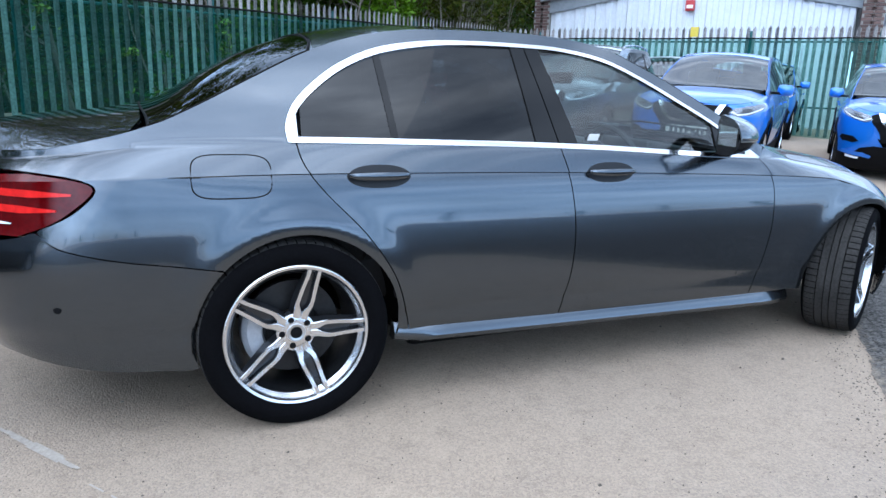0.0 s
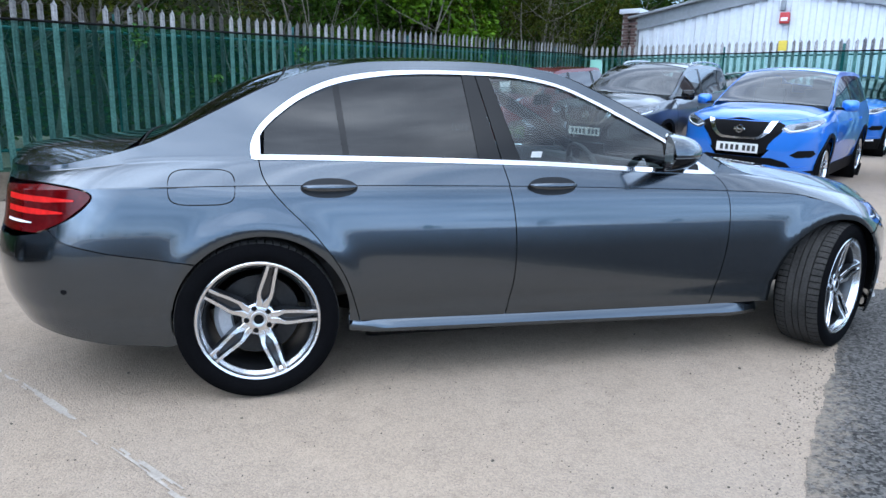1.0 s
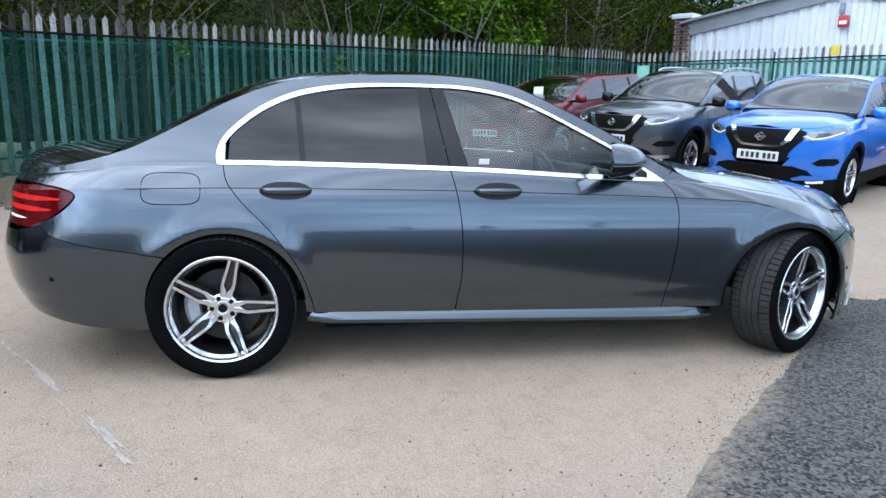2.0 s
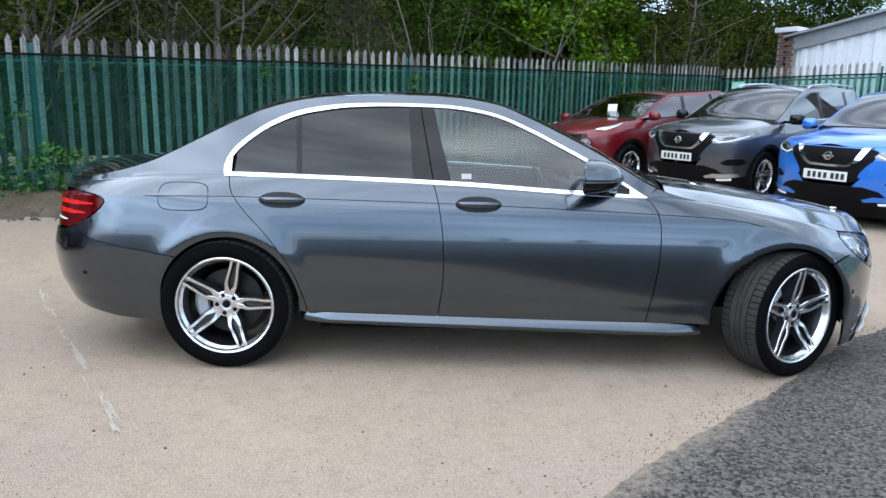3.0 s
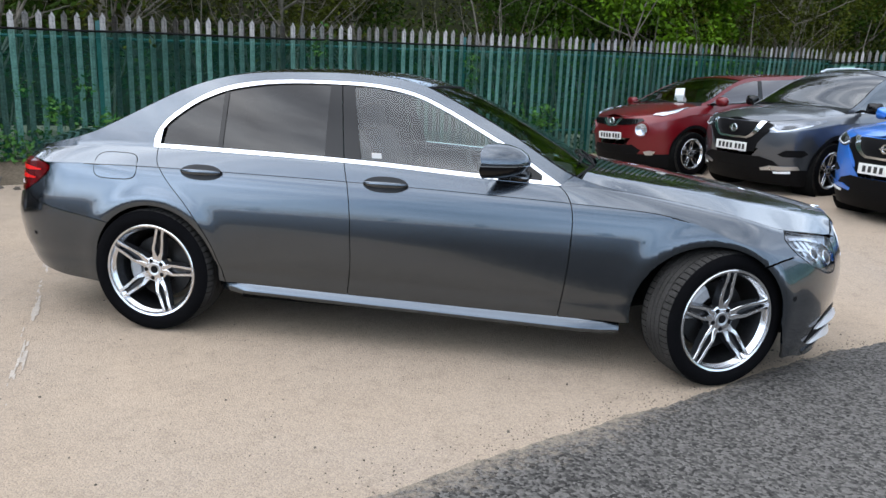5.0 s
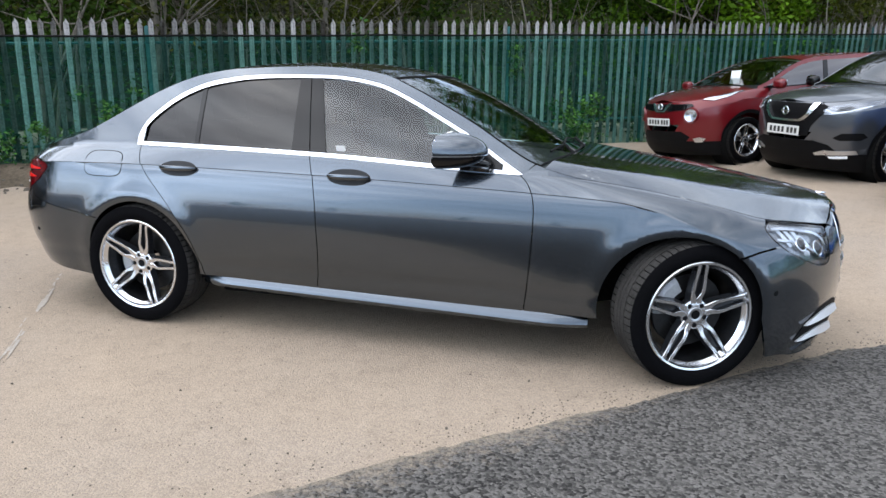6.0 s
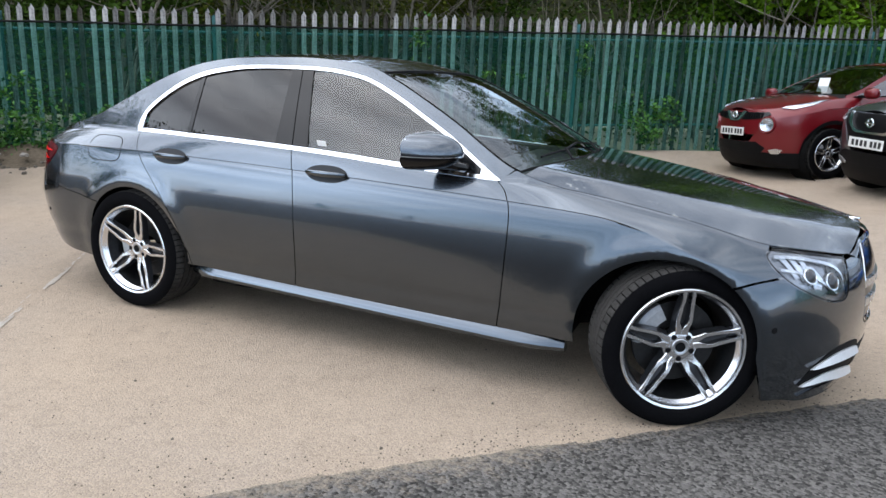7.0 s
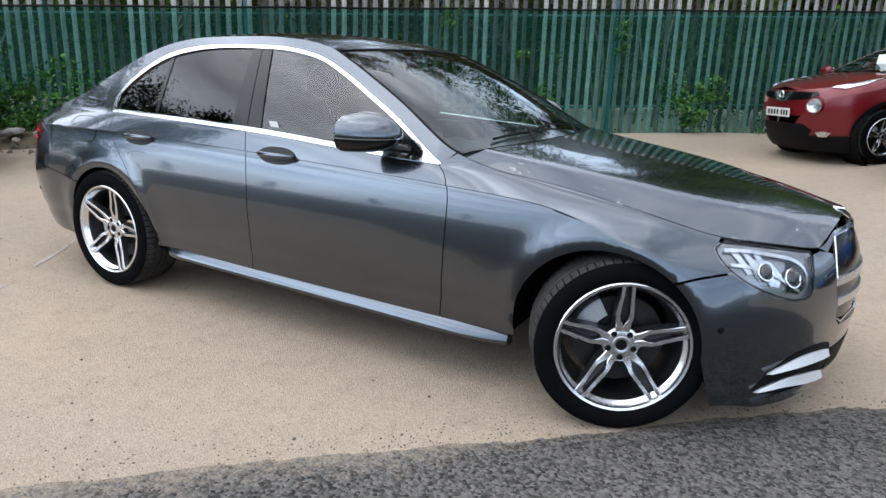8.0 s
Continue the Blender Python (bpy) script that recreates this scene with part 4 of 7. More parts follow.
# quarter panel with the roof pillar and rail
CHROME_OUT = eased([(-0.004, 1.006), (-0.008, 1.060), (0.025, 1.132), (0.104, 1.208), (0.213, 1.281), (0.354, 1.339), (0.527, 1.371), (0.703, 1.384), (0.97, 1.386), (1.178, 1.378), (1.386, 1.342), (1.563, 1.272), (1.738, 1.185), (1.91, 1.095), (2.051, 1.006), (2.165, 0.936)], 4)
LAMP_R = [(-0.861, 0.724), (-0.770, 0.757), (-0.700, 0.797), (-0.626, 0.862), (-0.682, 0.891), (-0.841, 0.905)]
BUMP_R = [(-0.814, 0.736), (-0.760, 0.702), (-0.700, 0.679), (-0.542, 0.645), (-0.40, 0.622), (-0.245, 0.598)]
rail_run = [(u, sal.w_of(u, sal.rail(u))) for u in np.linspace(2.214, -0.98, 110)]
a_r = math.degrees(math.atan2(0.598 - 0.34, -0.245 - 0.02))
quarter = (sal.line(eased(moved(R_LINE, -G), 5), 1)[::-1] + [(u, sal.w_of(u, z)) for u, z in CHROME_OUT] + rail_run
           + sal.uline(eased([(-0.98, 0.912), (-0.841, 0.911), (-0.678, 0.897), (-0.616, 0.862), (-0.692, 0.790), (-0.800, 0.740)], 4)) + sal.uline(eased([(-0.806, 0.734)] + BUMP_R[1:], 5)) + sal.arc(0, a_r, -4))
both("quarter_panel", skin(quarter), M["grey_paint"], saloon)
# sills
for y in (-1, 1):
    bm = bmesh.new()
    rings = []
    for x in steps(0.385, 2.50, 0.1):
        zt = sill_top(x)
        prof_ = [(0.80, zt + 0.014), (0.868, zt + 0.008), (0.877, zt - 0.002), (0.890, zt - 0.037), (0.885, zt - 0.054), (0.86, zt - 0.066), (0.78, zt - 0.06)]
        tuck_ = 0.045 * (smooth01(2.34, 2.50, x) + 1 - smooth01(0.385, 0.50, x))
        rings.append([bm.verts.new((x, y * (a - tuck_ * (a > 0.85)), b)) for a, b in prof_])
    for p, q in zip(rings, rings[1:]):
        for k in range(len(p) - 1):
            bm.faces.new((p[k], p[k + 1], q[k + 1], q[k]))
    bm.faces.new(rings[0])
    bm.faces.new(rings[-1])
    bmesh.ops.recalc_face_normals(bm, faces=bm.faces)
    part("sill", bm, M["grey_paint"], saloon)
# rear bumper, tail lamps, boot
uR = sal.uR
low_r = [(-0.355, 0.235), (-0.60, 0.255), (-0.80, 0.285), (-0.93, 0.31)]
bumper_r = sal.arc(0, 196, a_r + 0.6) + sal.uline(eased([(u, z - 0.004) for u, z in BUMP_R[::-1]] + [(-0.87, 0.715), (-1.02, 0.69)], 5))[1:] + [(u, sal.w_of(u, 0.69 - 0.02 * i / 12)) for i, u in enumerate(np.linspace(-1.04, uR, 12))]
bumper_r += [(u, sal.w_of(u, 0.31)) for u in np.linspace(uR, sal.u_of(-0.94), 10)] + sal.line(low_r[::-1], 4)
both("rear_bumper", skin(bumper_r), M["grey_paint"], saloon)
lamp_in = -1.22
lampr = sal.uline(eased(LAMP_R, 5)) + [(u, sal.w_of(u, 0.905 - 0.025 * i / 10)) for i, u in enumerate(np.linspace(-0.85, lamp_in, 10))] + [(u, sal.w_of(u, 0.715 + 0.005 * i / 10)) for i, u in enumerate(np.linspace(lamp_in, -0.875, 10))]
for sgn, tl in zip((1, -1), both("tail_lamp", skin(lampr, 0.001, 0.03), M["red_lens"], saloon, "red tail lamp")):
    for zz, x0, x1, th, mt in ((0.850, -0.68, -0.985, 0.022, "red_glow"), (0.802, -0.725, -0.985, 0.022, "red_glow"), (0.757, -0.86, -0.985, 0.010, "lamp_white")):
        us_ = np.linspace(sal.u_of(x0), sal.u_of(x1), 10)
        ol = [(u, sal.w_of(u, zz + th * 0.5 * (0.3 + 0.7 * min(1, i / 3)))) for i, u in enumerate(us_)] + [(u, sal.w_of(u, zz - th * 0.5 * (0.3 + 0.7 * min(1, i / 3)))) for i, u in list(enumerate(us_))[::-1]]
        bmx = panel(ol, lambda u, w: tuple(Vector(sal.side(u, w)) + Vector((-0.0015, -0.0022, 0))), US, WS, 0.004)
        part("light_bar", bmx if sgn > 0 else flip_y(bmx), M[mt], tl)
boot_face = [(lamp_in - 0.006, sal.w_of(lamp_in, 0.895))] + [(u, sal.w_of(u, sal.rail(u) - 0.004)) for u in np.linspace(lamp_in - 0.006, uR, 10)] + [(u, sal.w_of(u, 0.69)) for u in np.linspace(uR, lamp_in - 0.006, 10)]
corner_top = [(u, sal.w_of(u, sal.rail(u))) for u in np.linspace(-0.985, lamp_in, 10)] + [(u, sal.w_of(u, 0.911 - 0.02 * (-0.985 - u))) for u in np.linspace(lamp_in, -0.985, 10)]
both("boot_rear", skin(boot_face), M["grey_paint"], saloon)
both("rear_corner", skin(corner_top), M["grey_paint"], saloon)


def top_panel(outline, inward=0.012, raise_=0.0, surf=None, dx=0.04, dy=0.05):
    f = surf or sal.top
    return panel(outline, lambda x, y: (f(x, y)[0], y, f(x, y)[2] + raise_), steps(-1.2, 3.9, dx), steps(-1.0, 1.0, dy), inward)


def edge_y(x, d, edge=None):
    return sal.edge_at(edge or sal.roof_edge, x)[0] - d


boot = [(x, -edge_y(x, 0.004)) for x in np.linspace(-1.02, -0.50, 14)] + [(-0.462, y) for y in np.linspace(-0.60, 0.60, 9)] + [(x, edge_y(x, 0.004)) for x in np.linspace(-0.50, -1.02, 14)]
part("boot_lid", top_panel(boot), M["grey_paint"], saloon)
bl = [(-0.44 - 0.02 * (1 - (y / 0.6) ** 2), y) for y in np.linspace(0.55, -0.55, 9)] + [(x, -edge_y(x, 0.012)) for x in np.linspace(-0.44, 0.10, 14)] + [(0.135 + 0.03 * (1 - (y / 0.55) ** 2), y) for y in np.linspace(-0.52, 0.52, 9)] + [(x, edge_y(x, 0.012)) for x in np.linspace(0.10, -0.44, 14)]
part("rear_window", top_panel(bl, 0.01, -0.004), M["tinted"], saloon, "dark tinted rear window")
rf = [(x, -edge_y(x, 0.002)) for x in np.linspace(0.11, 1.44, 30)] + [(1.46 + 0.05 * (1 - (y / 0.55) ** 2), y) for y in np.linspace(-0.53, 0.53, 9)] + [(x, edge_y(x, 0.002)) for x in np.linspace(1.44, 0.11, 30)] + [(0.142 + 0.03 * (1 - (y / 0.55) ** 2), y) for y in np.linspace(0.52, -0.52, 9)]
part("roof", top_panel(rf), M["grey_paint"], saloon)
ws_ = [(x, -edge_y(x, 0.010)) for x in np.linspace(1.455, 2.235, 20)] + [(2.25 + 0.09 * (1 - (y / 0.74) ** 2), y) for y in np.linspace(-0.72, 0.72, 13)] + [(x, edge_y(x, 0.010)) for x in np.linspace(2.235, 1.455, 20)] + [(1.468 + 0.05 * (1 - (y / 0.55) ** 2), y) for y in np.linspace(0.53, -0.53, 9)]
part("windscreen", top_panel(ws_, 0.01, -0.004), M["clear"], saloon, "clear windscreen with grime")
# bonnet
hx1 = sal.side(3.735, 0.15)
front_edge = eased([(hx1[0], hx1[1] + 0.003), (3.56, -0.40), (3.595, -0.27), (3.618, -0.10), (3.62, 0.0), (3.618, 0.10), (3.595, 0.27), (3.56, 0.40), (hx1[0], -hx1[1] - 0.003)], 4)
hd = [(x, -edge_y(x, 0.004, sal.hood_edge)) for x in np.linspace(2.262, hx1[0] - 0.01, 34)] + front_edge + [(x, edge_y(x, 0.004, sal.hood_edge)) for x in np.linspace(hx1[0] - 0.01, 2.262, 34)] + [(2.262 + 0.10 * (1 - (y / 0.80) ** 2), y) for y in np.linspace(0.76, -0.76, 15)]
part("bonnet", top_panel(hd, 0.012, 0.0, sal.hood, 0.04, 0.025), M["bonnet_paint"], saloon, "grey bonnet with dried water marks")
# cowl below the windscreen and its wipers
cw = [(2.20 + 0.10 * (1 - (y / 0.72) ** 2), y) for y in np.linspace(-0.76, 0.76, 13)] + [(2.35 + 0.07 * (1 - (y / 0.74) ** 2), y) for y in np.linspace(0.76, -0.76, 13)]
part("cowl", panel(cw, lambda x, y: (x, y, 0.915 + 0.03 * (1 - (y / 0.75) ** 2)), steps(2, 2.6, 0.05), steps(-1, 1, 0.1), 0.01), M["black"], saloon)
# front bumper
uF = sal.uF
LAMP_LOW = [(3.335, 0.649), (3.353, 0.643), (3.438, 0.599), (3.554, 0.557), (3.631, 0.545), (3.690, 0.555), (3.704, 0.60), (3.704, 0.695)]
fb = sal.uline([(3.350, 0.137), (3.325, 0.19), (3.300, 0.25), (3.284, 0.30)]) + sal.arc(1, 0, a_end - 0.6) + sal.uline(eased([(3.135, 0.604), (3.218, 0.630)] + LAMP_LOW, 4))[1:] + sal.uline([(3.75, 0.702), (3.835, 0.690), (3.857, 0.60), (3.868, 0.53), (3.905, 0.43), (3.95, 0.40), (uF, 0.39), (uF, 0.16)])
fb += sal.uline([(u, 0.135 - 0.030 * smooth01(3.42, 3.60, u) + 0.055 * smooth01(3.8, 4.2, u)) for u in np.linspace(uF, 3.36, 16)])
both("front_bumper", skin(fb), M["grey_paint"], saloon)

# ---- the saloon's glass, trim, lamps ----
def set_in(pts, d):
    """The line d metres inside a line of (x, z) points that turns clockwise."""
    out = []
    for i in range(len(pts)):
        a, b = Vector(pts[max(i - 1, 0)]), Vector(pts[min(i + 1, len(pts) - 1)])
        t = (b - a).normalized()
        out.append((pts[i][0] + t.y * d, pts[i][1] - t.x * d))
    return out


IN_PTS = [tuple(Vector(q) * (1 - f) + Vector(p) * f) for p, q, f in ((p, q, 1 - 0.36 * smooth01(0.3, 0.9, q[0])) for p, q in zip(set_in(CHROME_OUT, 0.0225), CHROME_OUT))]
IN_PTS = [p for p in IN_PTS if p[1] > 0.955]
IN_Z = curve([IN_PTS[0]] + [q for p, q in zip(IN_PTS, IN_PTS[1:]) if q[0] > p[0] + 0.002])
IN_X0 = IN_PTS[0][0]


def up(u, z):
    return (u, sal.w_of(u, z))


def sash(x):
    """The top of the chrome strip along the belt."""
    return 0.168 if x < 1.9 else 0.168 - 0.004 * (x - 1.9) / 0.2


inner = [up(x, IN_Z(x)) for x in np.concatenate([np.linspace(0.030, 0.30, 20), np.linspace(0.32, 1.26, 24), np.linspace(1.29, 2.07, 30)])]
outer = [(u, sal.w_of(u, z)) for u, z in CHROME_OUT]
FINE = steps(-0.1, 2.3, 0.025)
WF = [0.15 + 0.02 * i for i in range(24)]
# chrome surround: the arch over the windows and the strip along the belt, proud of the skin
arch_trim = [(0.002, 0.150)] + outer + [(2.155, 0.152)] + [(2.07, sash(2.07))] + inner[::-1] + [(0.030, sash(0.03))]
both("window_trim", panel(arch_trim, sal.inset(-0.004), FINE, WF, 0.012), M["chrome"], saloon, "bright chrome window surround")
strip = [(x, 0.1485) for x in np.linspace(0.004, 2.165, 50)] + [(x, sash(x)) for x in np.linspace(2.09, 0.03, 50)]
both("belt_trim", panel(strip, sal.inset(-0.005), FINE, WF + [0.149], 0.012), M["chrome"], saloon, "chrome strip below the windows")


def pane(x0b, x1b, x0t, x1t, d=0.010):
    """Outline between two leaning lines, from the belt strip to the arch."""
    n = 16
    tops = np.linspace(x0t, x1t, n)
    bots = np.linspace(x1b, x0b, n)
    return [(x, sal.w_of(x, IN_Z(x)) + 0.004) for x in tops] + [(x, sash(x) - 0.004) for x in bots]


both("quarter_window", panel(pane(0.044, 0.372, 0.050, 0.345), sal.inset(0.008), FINE, WF, 0.003), M["tinted"], saloon, "dark privacy glass")
both("rear_door_window", panel(pane(0.390, 0.968, 0.362, 0.932), sal.inset(0.008), FINE, WF, 0.003), M["tinted"], saloon, "dark privacy glass")
both("front_door_window", panel(pane(1.150, 2.06, 1.050, 2.05), sal.inset(0.008), FINE, WF, 0.003), M["clear"], saloon, "clear glass")
both("window_divider", panel(pane(0.368, 0.394, 0.340, 0.366), sal.inset(0.004), FINE, WF, 0.01), M["gloss_black"], saloon)
both("pillar_trim", panel(pane(0.962, 1.064, 0.928, 0.988), sal.inset(0.002), FINE, WF, 0.01), M["gloss_black"], saloon, "gloss black pillar trim")
both("pillar_trim", panel(pane(1.070, 1.158, 0.993, 1.056), sal.inset(0.002), FINE, WF, 0.01), M["gloss_black"], saloon, "gloss black pillar trim")
sail = [(1.905, sash(1.9) - 0.003), (2.065, sash(2.06) - 0.003)] + [up(x, IN_Z(x) + 0.003) for x in np.linspace(2.06, 1.905, 8)]
both("sail_panel", panel(sail, sal.inset(0.001), FINE, WF, 0.01), M["gloss_black"], saloon)


def loop_bar(outline, r, d, closed=True, n=6):
    bm = bmesh.new()
    return tube(bm, [Vector(sal.side(u, w)) + Vector((0, d, 0)) for u, w in outline], r, n, closed)


# fuel flap
flap = []
for i in range(40):
    a = 2 * math.pi * i / 40
    c, s_ = math.cos(a), math.sin(a)
    u = -0.200 + 0.126 * math.copysign(abs(c) ** 0.5, c)
    z = 0.898 + 0.068 * math.copysign(abs(s_) ** 0.5, s_)
    flap.append((u, sal.w_of(u, z)))
part("fuel_flap", skin(flap, -0.0015, 0.003), M["grey_paint"], saloon, "flush fuel flap")
part("flap_gap", loop_bar(flap, 0.0026, -0.0002), M["black"], saloon)
# door handles: a flat dark ellipse paints the cup's shade, under a bowed grip
for hx, hz in ((0.302, 0.892), (1.298, 0.889)):
    cup = []
    for i in range(36):
        a = 2 * math.pi * i / 36
        u = hx + 0.118 * math.copysign(abs(math.cos(a)) ** 0.8, math.cos(a))
        z = hz - 0.001 + 0.040 * math.copysign(abs(math.sin(a)) ** 1.1, math.sin(a))
        cup.append((u, sal.w_of(u, z)))
    for sgn in (1, -1):
        rim_ = panel(cup, sal.inset(-0.0012), US, WS, 0.003)
        cup_ob = part("door_handle", rim_ if sgn > 0 else flip_y(rim_), M["cup"], saloon, "painted pull handle over a flat ellipse coloured as a shaded cup")
        bm = bmesh.new()
        rings = []
        for i in range(17):
            t = i / 16
            x = hx - 0.112 + 0.224 * t
            k = math.sin(math.pi * t) ** 0.45
            bow = 0.014 + 0.026 * k
            base = -sal.half(x, sal.w_of(x, hz))[1]
            hh = 0.006 + 0.0085 * k
            ring = []
            for j in range(10):
                a = 2 * math.pi * j / 10
                ring.append(bm.verts.new((x, base - bow - 0.009 * math.cos(a) * (0.4 + 0.6 * k), hz + 0.004 + hh * math.sin(a))))
            rings.append(ring)
        for p, q in zip(rings, rings[1:]):
            for j in range(10):
                bm.faces.new((p[j], p[(j + 1) % 10], q[(j + 1) % 10], q[j]))
        bm.faces.new(rings[0])
        bm.faces.new(rings[-1])
        bmesh.ops.recalc_face_normals(bm, faces=bm.faces)
        for x in (hx - 0.098, hx + 0.098):
            box(bm, (0.02, 0.03, 0.012), (x, -sal.half(x, sal.w_of(x, hz))[1] - 0.008, hz + 0.004))
        part("grip", bm if sgn > 0 else flip_y(bm), M["grey_paint"], cup_ob)


# door mirrors
def mirror_shell(z0, z1, grow=0.0):
    """The housing's skin between two heights; it is blunt at the rear and rounded ahead."""
    bm = bmesh.new()
    rings = []
    for i in range(13):
        t = i / 12
        z = z0 + (z1 - z0) * t
        q = min(1.0, abs(z - 1.043) / (0.088 if z > 1.043 else 0.084))
        k = math.sqrt(max(0.0, 1 - q ** 2.6))
        ring = []
        for j in range(25):
            a = math.pi * j / 24
            ex = 0.175 * k * math.sin(a) ** 0.85 + grow
            ey = -0.104 * math.cos(a) * (0.35 + 0.65 * k) * (1 + grow * 6)
            ring.append(bm.verts.new((1.815 + ex + 0.38 * ey + 0.02 * (1 - q), -0.975 + ey + 0.12 * ex, 1.01 + (z - 1.01) * (0.80 + 0.20 * smooth01(-0.11, 0.04, ey)))))
        rings.append(ring)
    for p, q in zip(rings, rings[1:]):
        for j in range(24):
            bm.faces.new((p[j], p[j + 1], q[j + 1], q[j]))
    bm.faces.new(rings[0])
    bm.faces.new(rings[-1])
    bm.faces.new([r[0] for r in rings] + [r[-1] for r in rings[::-1]])
    bmesh.ops.remove_doubles(bm, verts=bm.verts, dist=1e-4)
    bmesh.ops.recalc_face_normals(bm, faces=bm.faces)
    return bm


for sgn in (1, -1):
    fix = (lambda b: b) if sgn > 0 else flip_y
    mb = part("door_mirror", fix(mirror_shell(1.034, 1.130)), M["grey_paint"], saloon, "grey door mirror with dark lower shell")
    part("lower_shell", fix(mirror_shell(0.960, 1.033, -0.001)), M["gloss_black"], mb)
    part("trim_line", fix(mirror_shell(1.028, 1.0325, 0.0015)), M["satin"], mb)
    bm = boxed((0.004, 0.172, 0.110), (1.826, -0.975, 1.043), (0, 0, -20.8), bevel=0.0018, seg=1)
    part("mirror_glass", fix(bm), M["mirror"], mb)
    bm = bmesh.new()
    tube(bm, [(1.91, -0.94, 1.000), (1.95, -0.90, 0.988), (1.985, -0.862, 0.974), (1.99, -0.84, 0.97)], [0.034, 0.030, 0.030, 0.03], 10)
    for v in bm.verts:
        v.co.z = 0.985 + (v.co.z - 0.985) * 0.75
    part("arm", fix(bm), M["gloss_black"], mb)

# head lamps
LAMP_ALL = sal.uline(eased([(3.290, 0.7445), (3.272, 0.730), (3.299, 0.693), (3.353, 0.650), (3.438, 0.606), (3.554, 0.564), (3.631, 0.552), (3.690, 0.562), (3.697, 0.62), (3.697, 0.690), (3.690, 0.7065)], 4)) + [(u, sal.w_of(u, sal.belt(u) - 0.005)) for u in np.linspace(3.68, 3.30, 14)]


def deeper(d):
    """The front corner's surface set d metres back along its own normal."""
    def f(u, w):
        p = Vector(sal.side(u, w))
        t1 = Vector(sal.side(u + 0.004, w)) - Vector(sal.side(u - 0.004, w))
        t2 = Vector(sal.side(u, w + 0.004)) - Vector(sal.side(u, w - 0.004))
        n = t1.cross(t2).normalized()
        if n.y > 0:
            n = -n
        return tuple(p - n * d)
    return f


def shrink(ol, k):
    cx, cy = sum(p[0] for p in ol) / len(ol), sum(p[1] for p in ol) / len(ol)
    return [(cx + (x - cx) * k, cy + (y - cy) * k) for x, y in ol]


WL = [-0.2 + 0.02 * i for i in range(20)]
for sgn in (1, -1):
    fix = (lambda b: b) if sgn > 0 else flip_y
    hl = part("head_lamp", fix(panel(shrink(LAMP_ALL, 1.08), deeper(0.020), US, WL, 0.0)), M["lamp_dim"], saloon, "clear head lamp with silver reflectors inside")
    part("lens", fix(panel(shrink(LAMP_ALL, 0.985), deeper(0.0005), US, WL, 0.006)), M["lens"], hl)
    part("seal", fix(tube(bmesh.new(), [deeper(0.002)(u, w) for u, w in LAMP_ALL], 0.0022, 5, True)), M["black"], hl)
    # daytime brow along the upper edge, its inner hook, and two reflector bowls
    brow = eased([(3.305, 0.728), (3.40, 0.724), (3.50, 0.709), (3.60, 0.688), (3.66, 0.650), (3.675, 0.600)], 6)
    ol = sal.uline([(u, z + 0.005) for u, z in brow] + [(u, z - 0.006) for u, z in brow[::-1]])
    part("running_light", fix(panel(ol, deeper(0.006), US, WL, 0.008)), M["lamp_grey"], hl)
    brow2 = eased([(3.335, 0.684), (3.42, 0.672), (3.52, 0.642), (3.60, 0.600), (3.64, 0.580)], 6)
    ol = sal.uline([(u, z + 0.005) for u, z in brow2] + [(u, z - 0.005) for u, z in brow2[::-1]])
    part("running_light", fix(panel(ol, deeper(0.009), US, WL, 0.008)), M["lamp_grey"], hl)
    fin = [(3.40, 0.705), (3.50, 0.690), (3.555, 0.640), (3.545, 0.600), (3.44, 0.642)]
    part("reflector", fix(panel(sal.uline(fin), deeper(0.016), US, WL, 0.0)), M["lamp_grey"], hl)
    for i in range(3):
        rib = [(3.335 + 0.045 * i, 0.722 - 0.004 * i), (3.362 + 0.045 * i, 0.720 - 0.004 * i), (3.425 + 0.050 * i, 0.655 - 0.024 * i), (3.405 + 0.050 * i, 0.650 - 0.022 * i)]
        part("rib", fix(panel(sal.uline(rib), deeper(0.013), US, WL, 0.004)), M["lamp_grey"], hl)
    dark_ = [(3.575, 0.690), (3.655, 0.668), (3.685, 0.600), (3.640, 0.566), (3.585, 0.580)]
    part("inner_cover", fix(panel(sal.uline(dark_), deeper(0.014), US, WL, 0.0)), M["gloss_black"], hl)
    for cu, cz, r in ((3.475, 0.655, 0.030), (3.60, 0.628, 0.034)):
        c = Vector(deeper(0.012)(cu, sal.w_of(cu, cz)))
        n = (Vector(deeper(0.0)(cu, sal.w_of(cu, cz))) - c).normalized()
        bm = bmesh.new()
        spin(bm, [(0.0, -0.018), (r * 0.5, -0.016), (r * 0.8, -0.008), (r * 0.86, 0.0), (r, 0.002), (r * 1.1, 0.012)], 24, Matrix.Translation(c) @ Vector((0, -1, 0)).rotation_difference(n).to_matrix().to_4x4())
        bmesh.ops.recalc_face_normals(bm, faces=bm.faces)
        part("projector", fix(bm), M["alloy_dark"], hl)
        part("ring", fix(tube(bmesh.new(), [c + n * 0.004 + (n.orthogonal().normalized() * math.cos(a) + n.cross(n.orthogonal().normalized()) * math.sin(a)) * r for a in np.linspace(0, 2 * math.pi, 25)[:-1]], 0.0035, 5, True)), M["chrome"], hl)

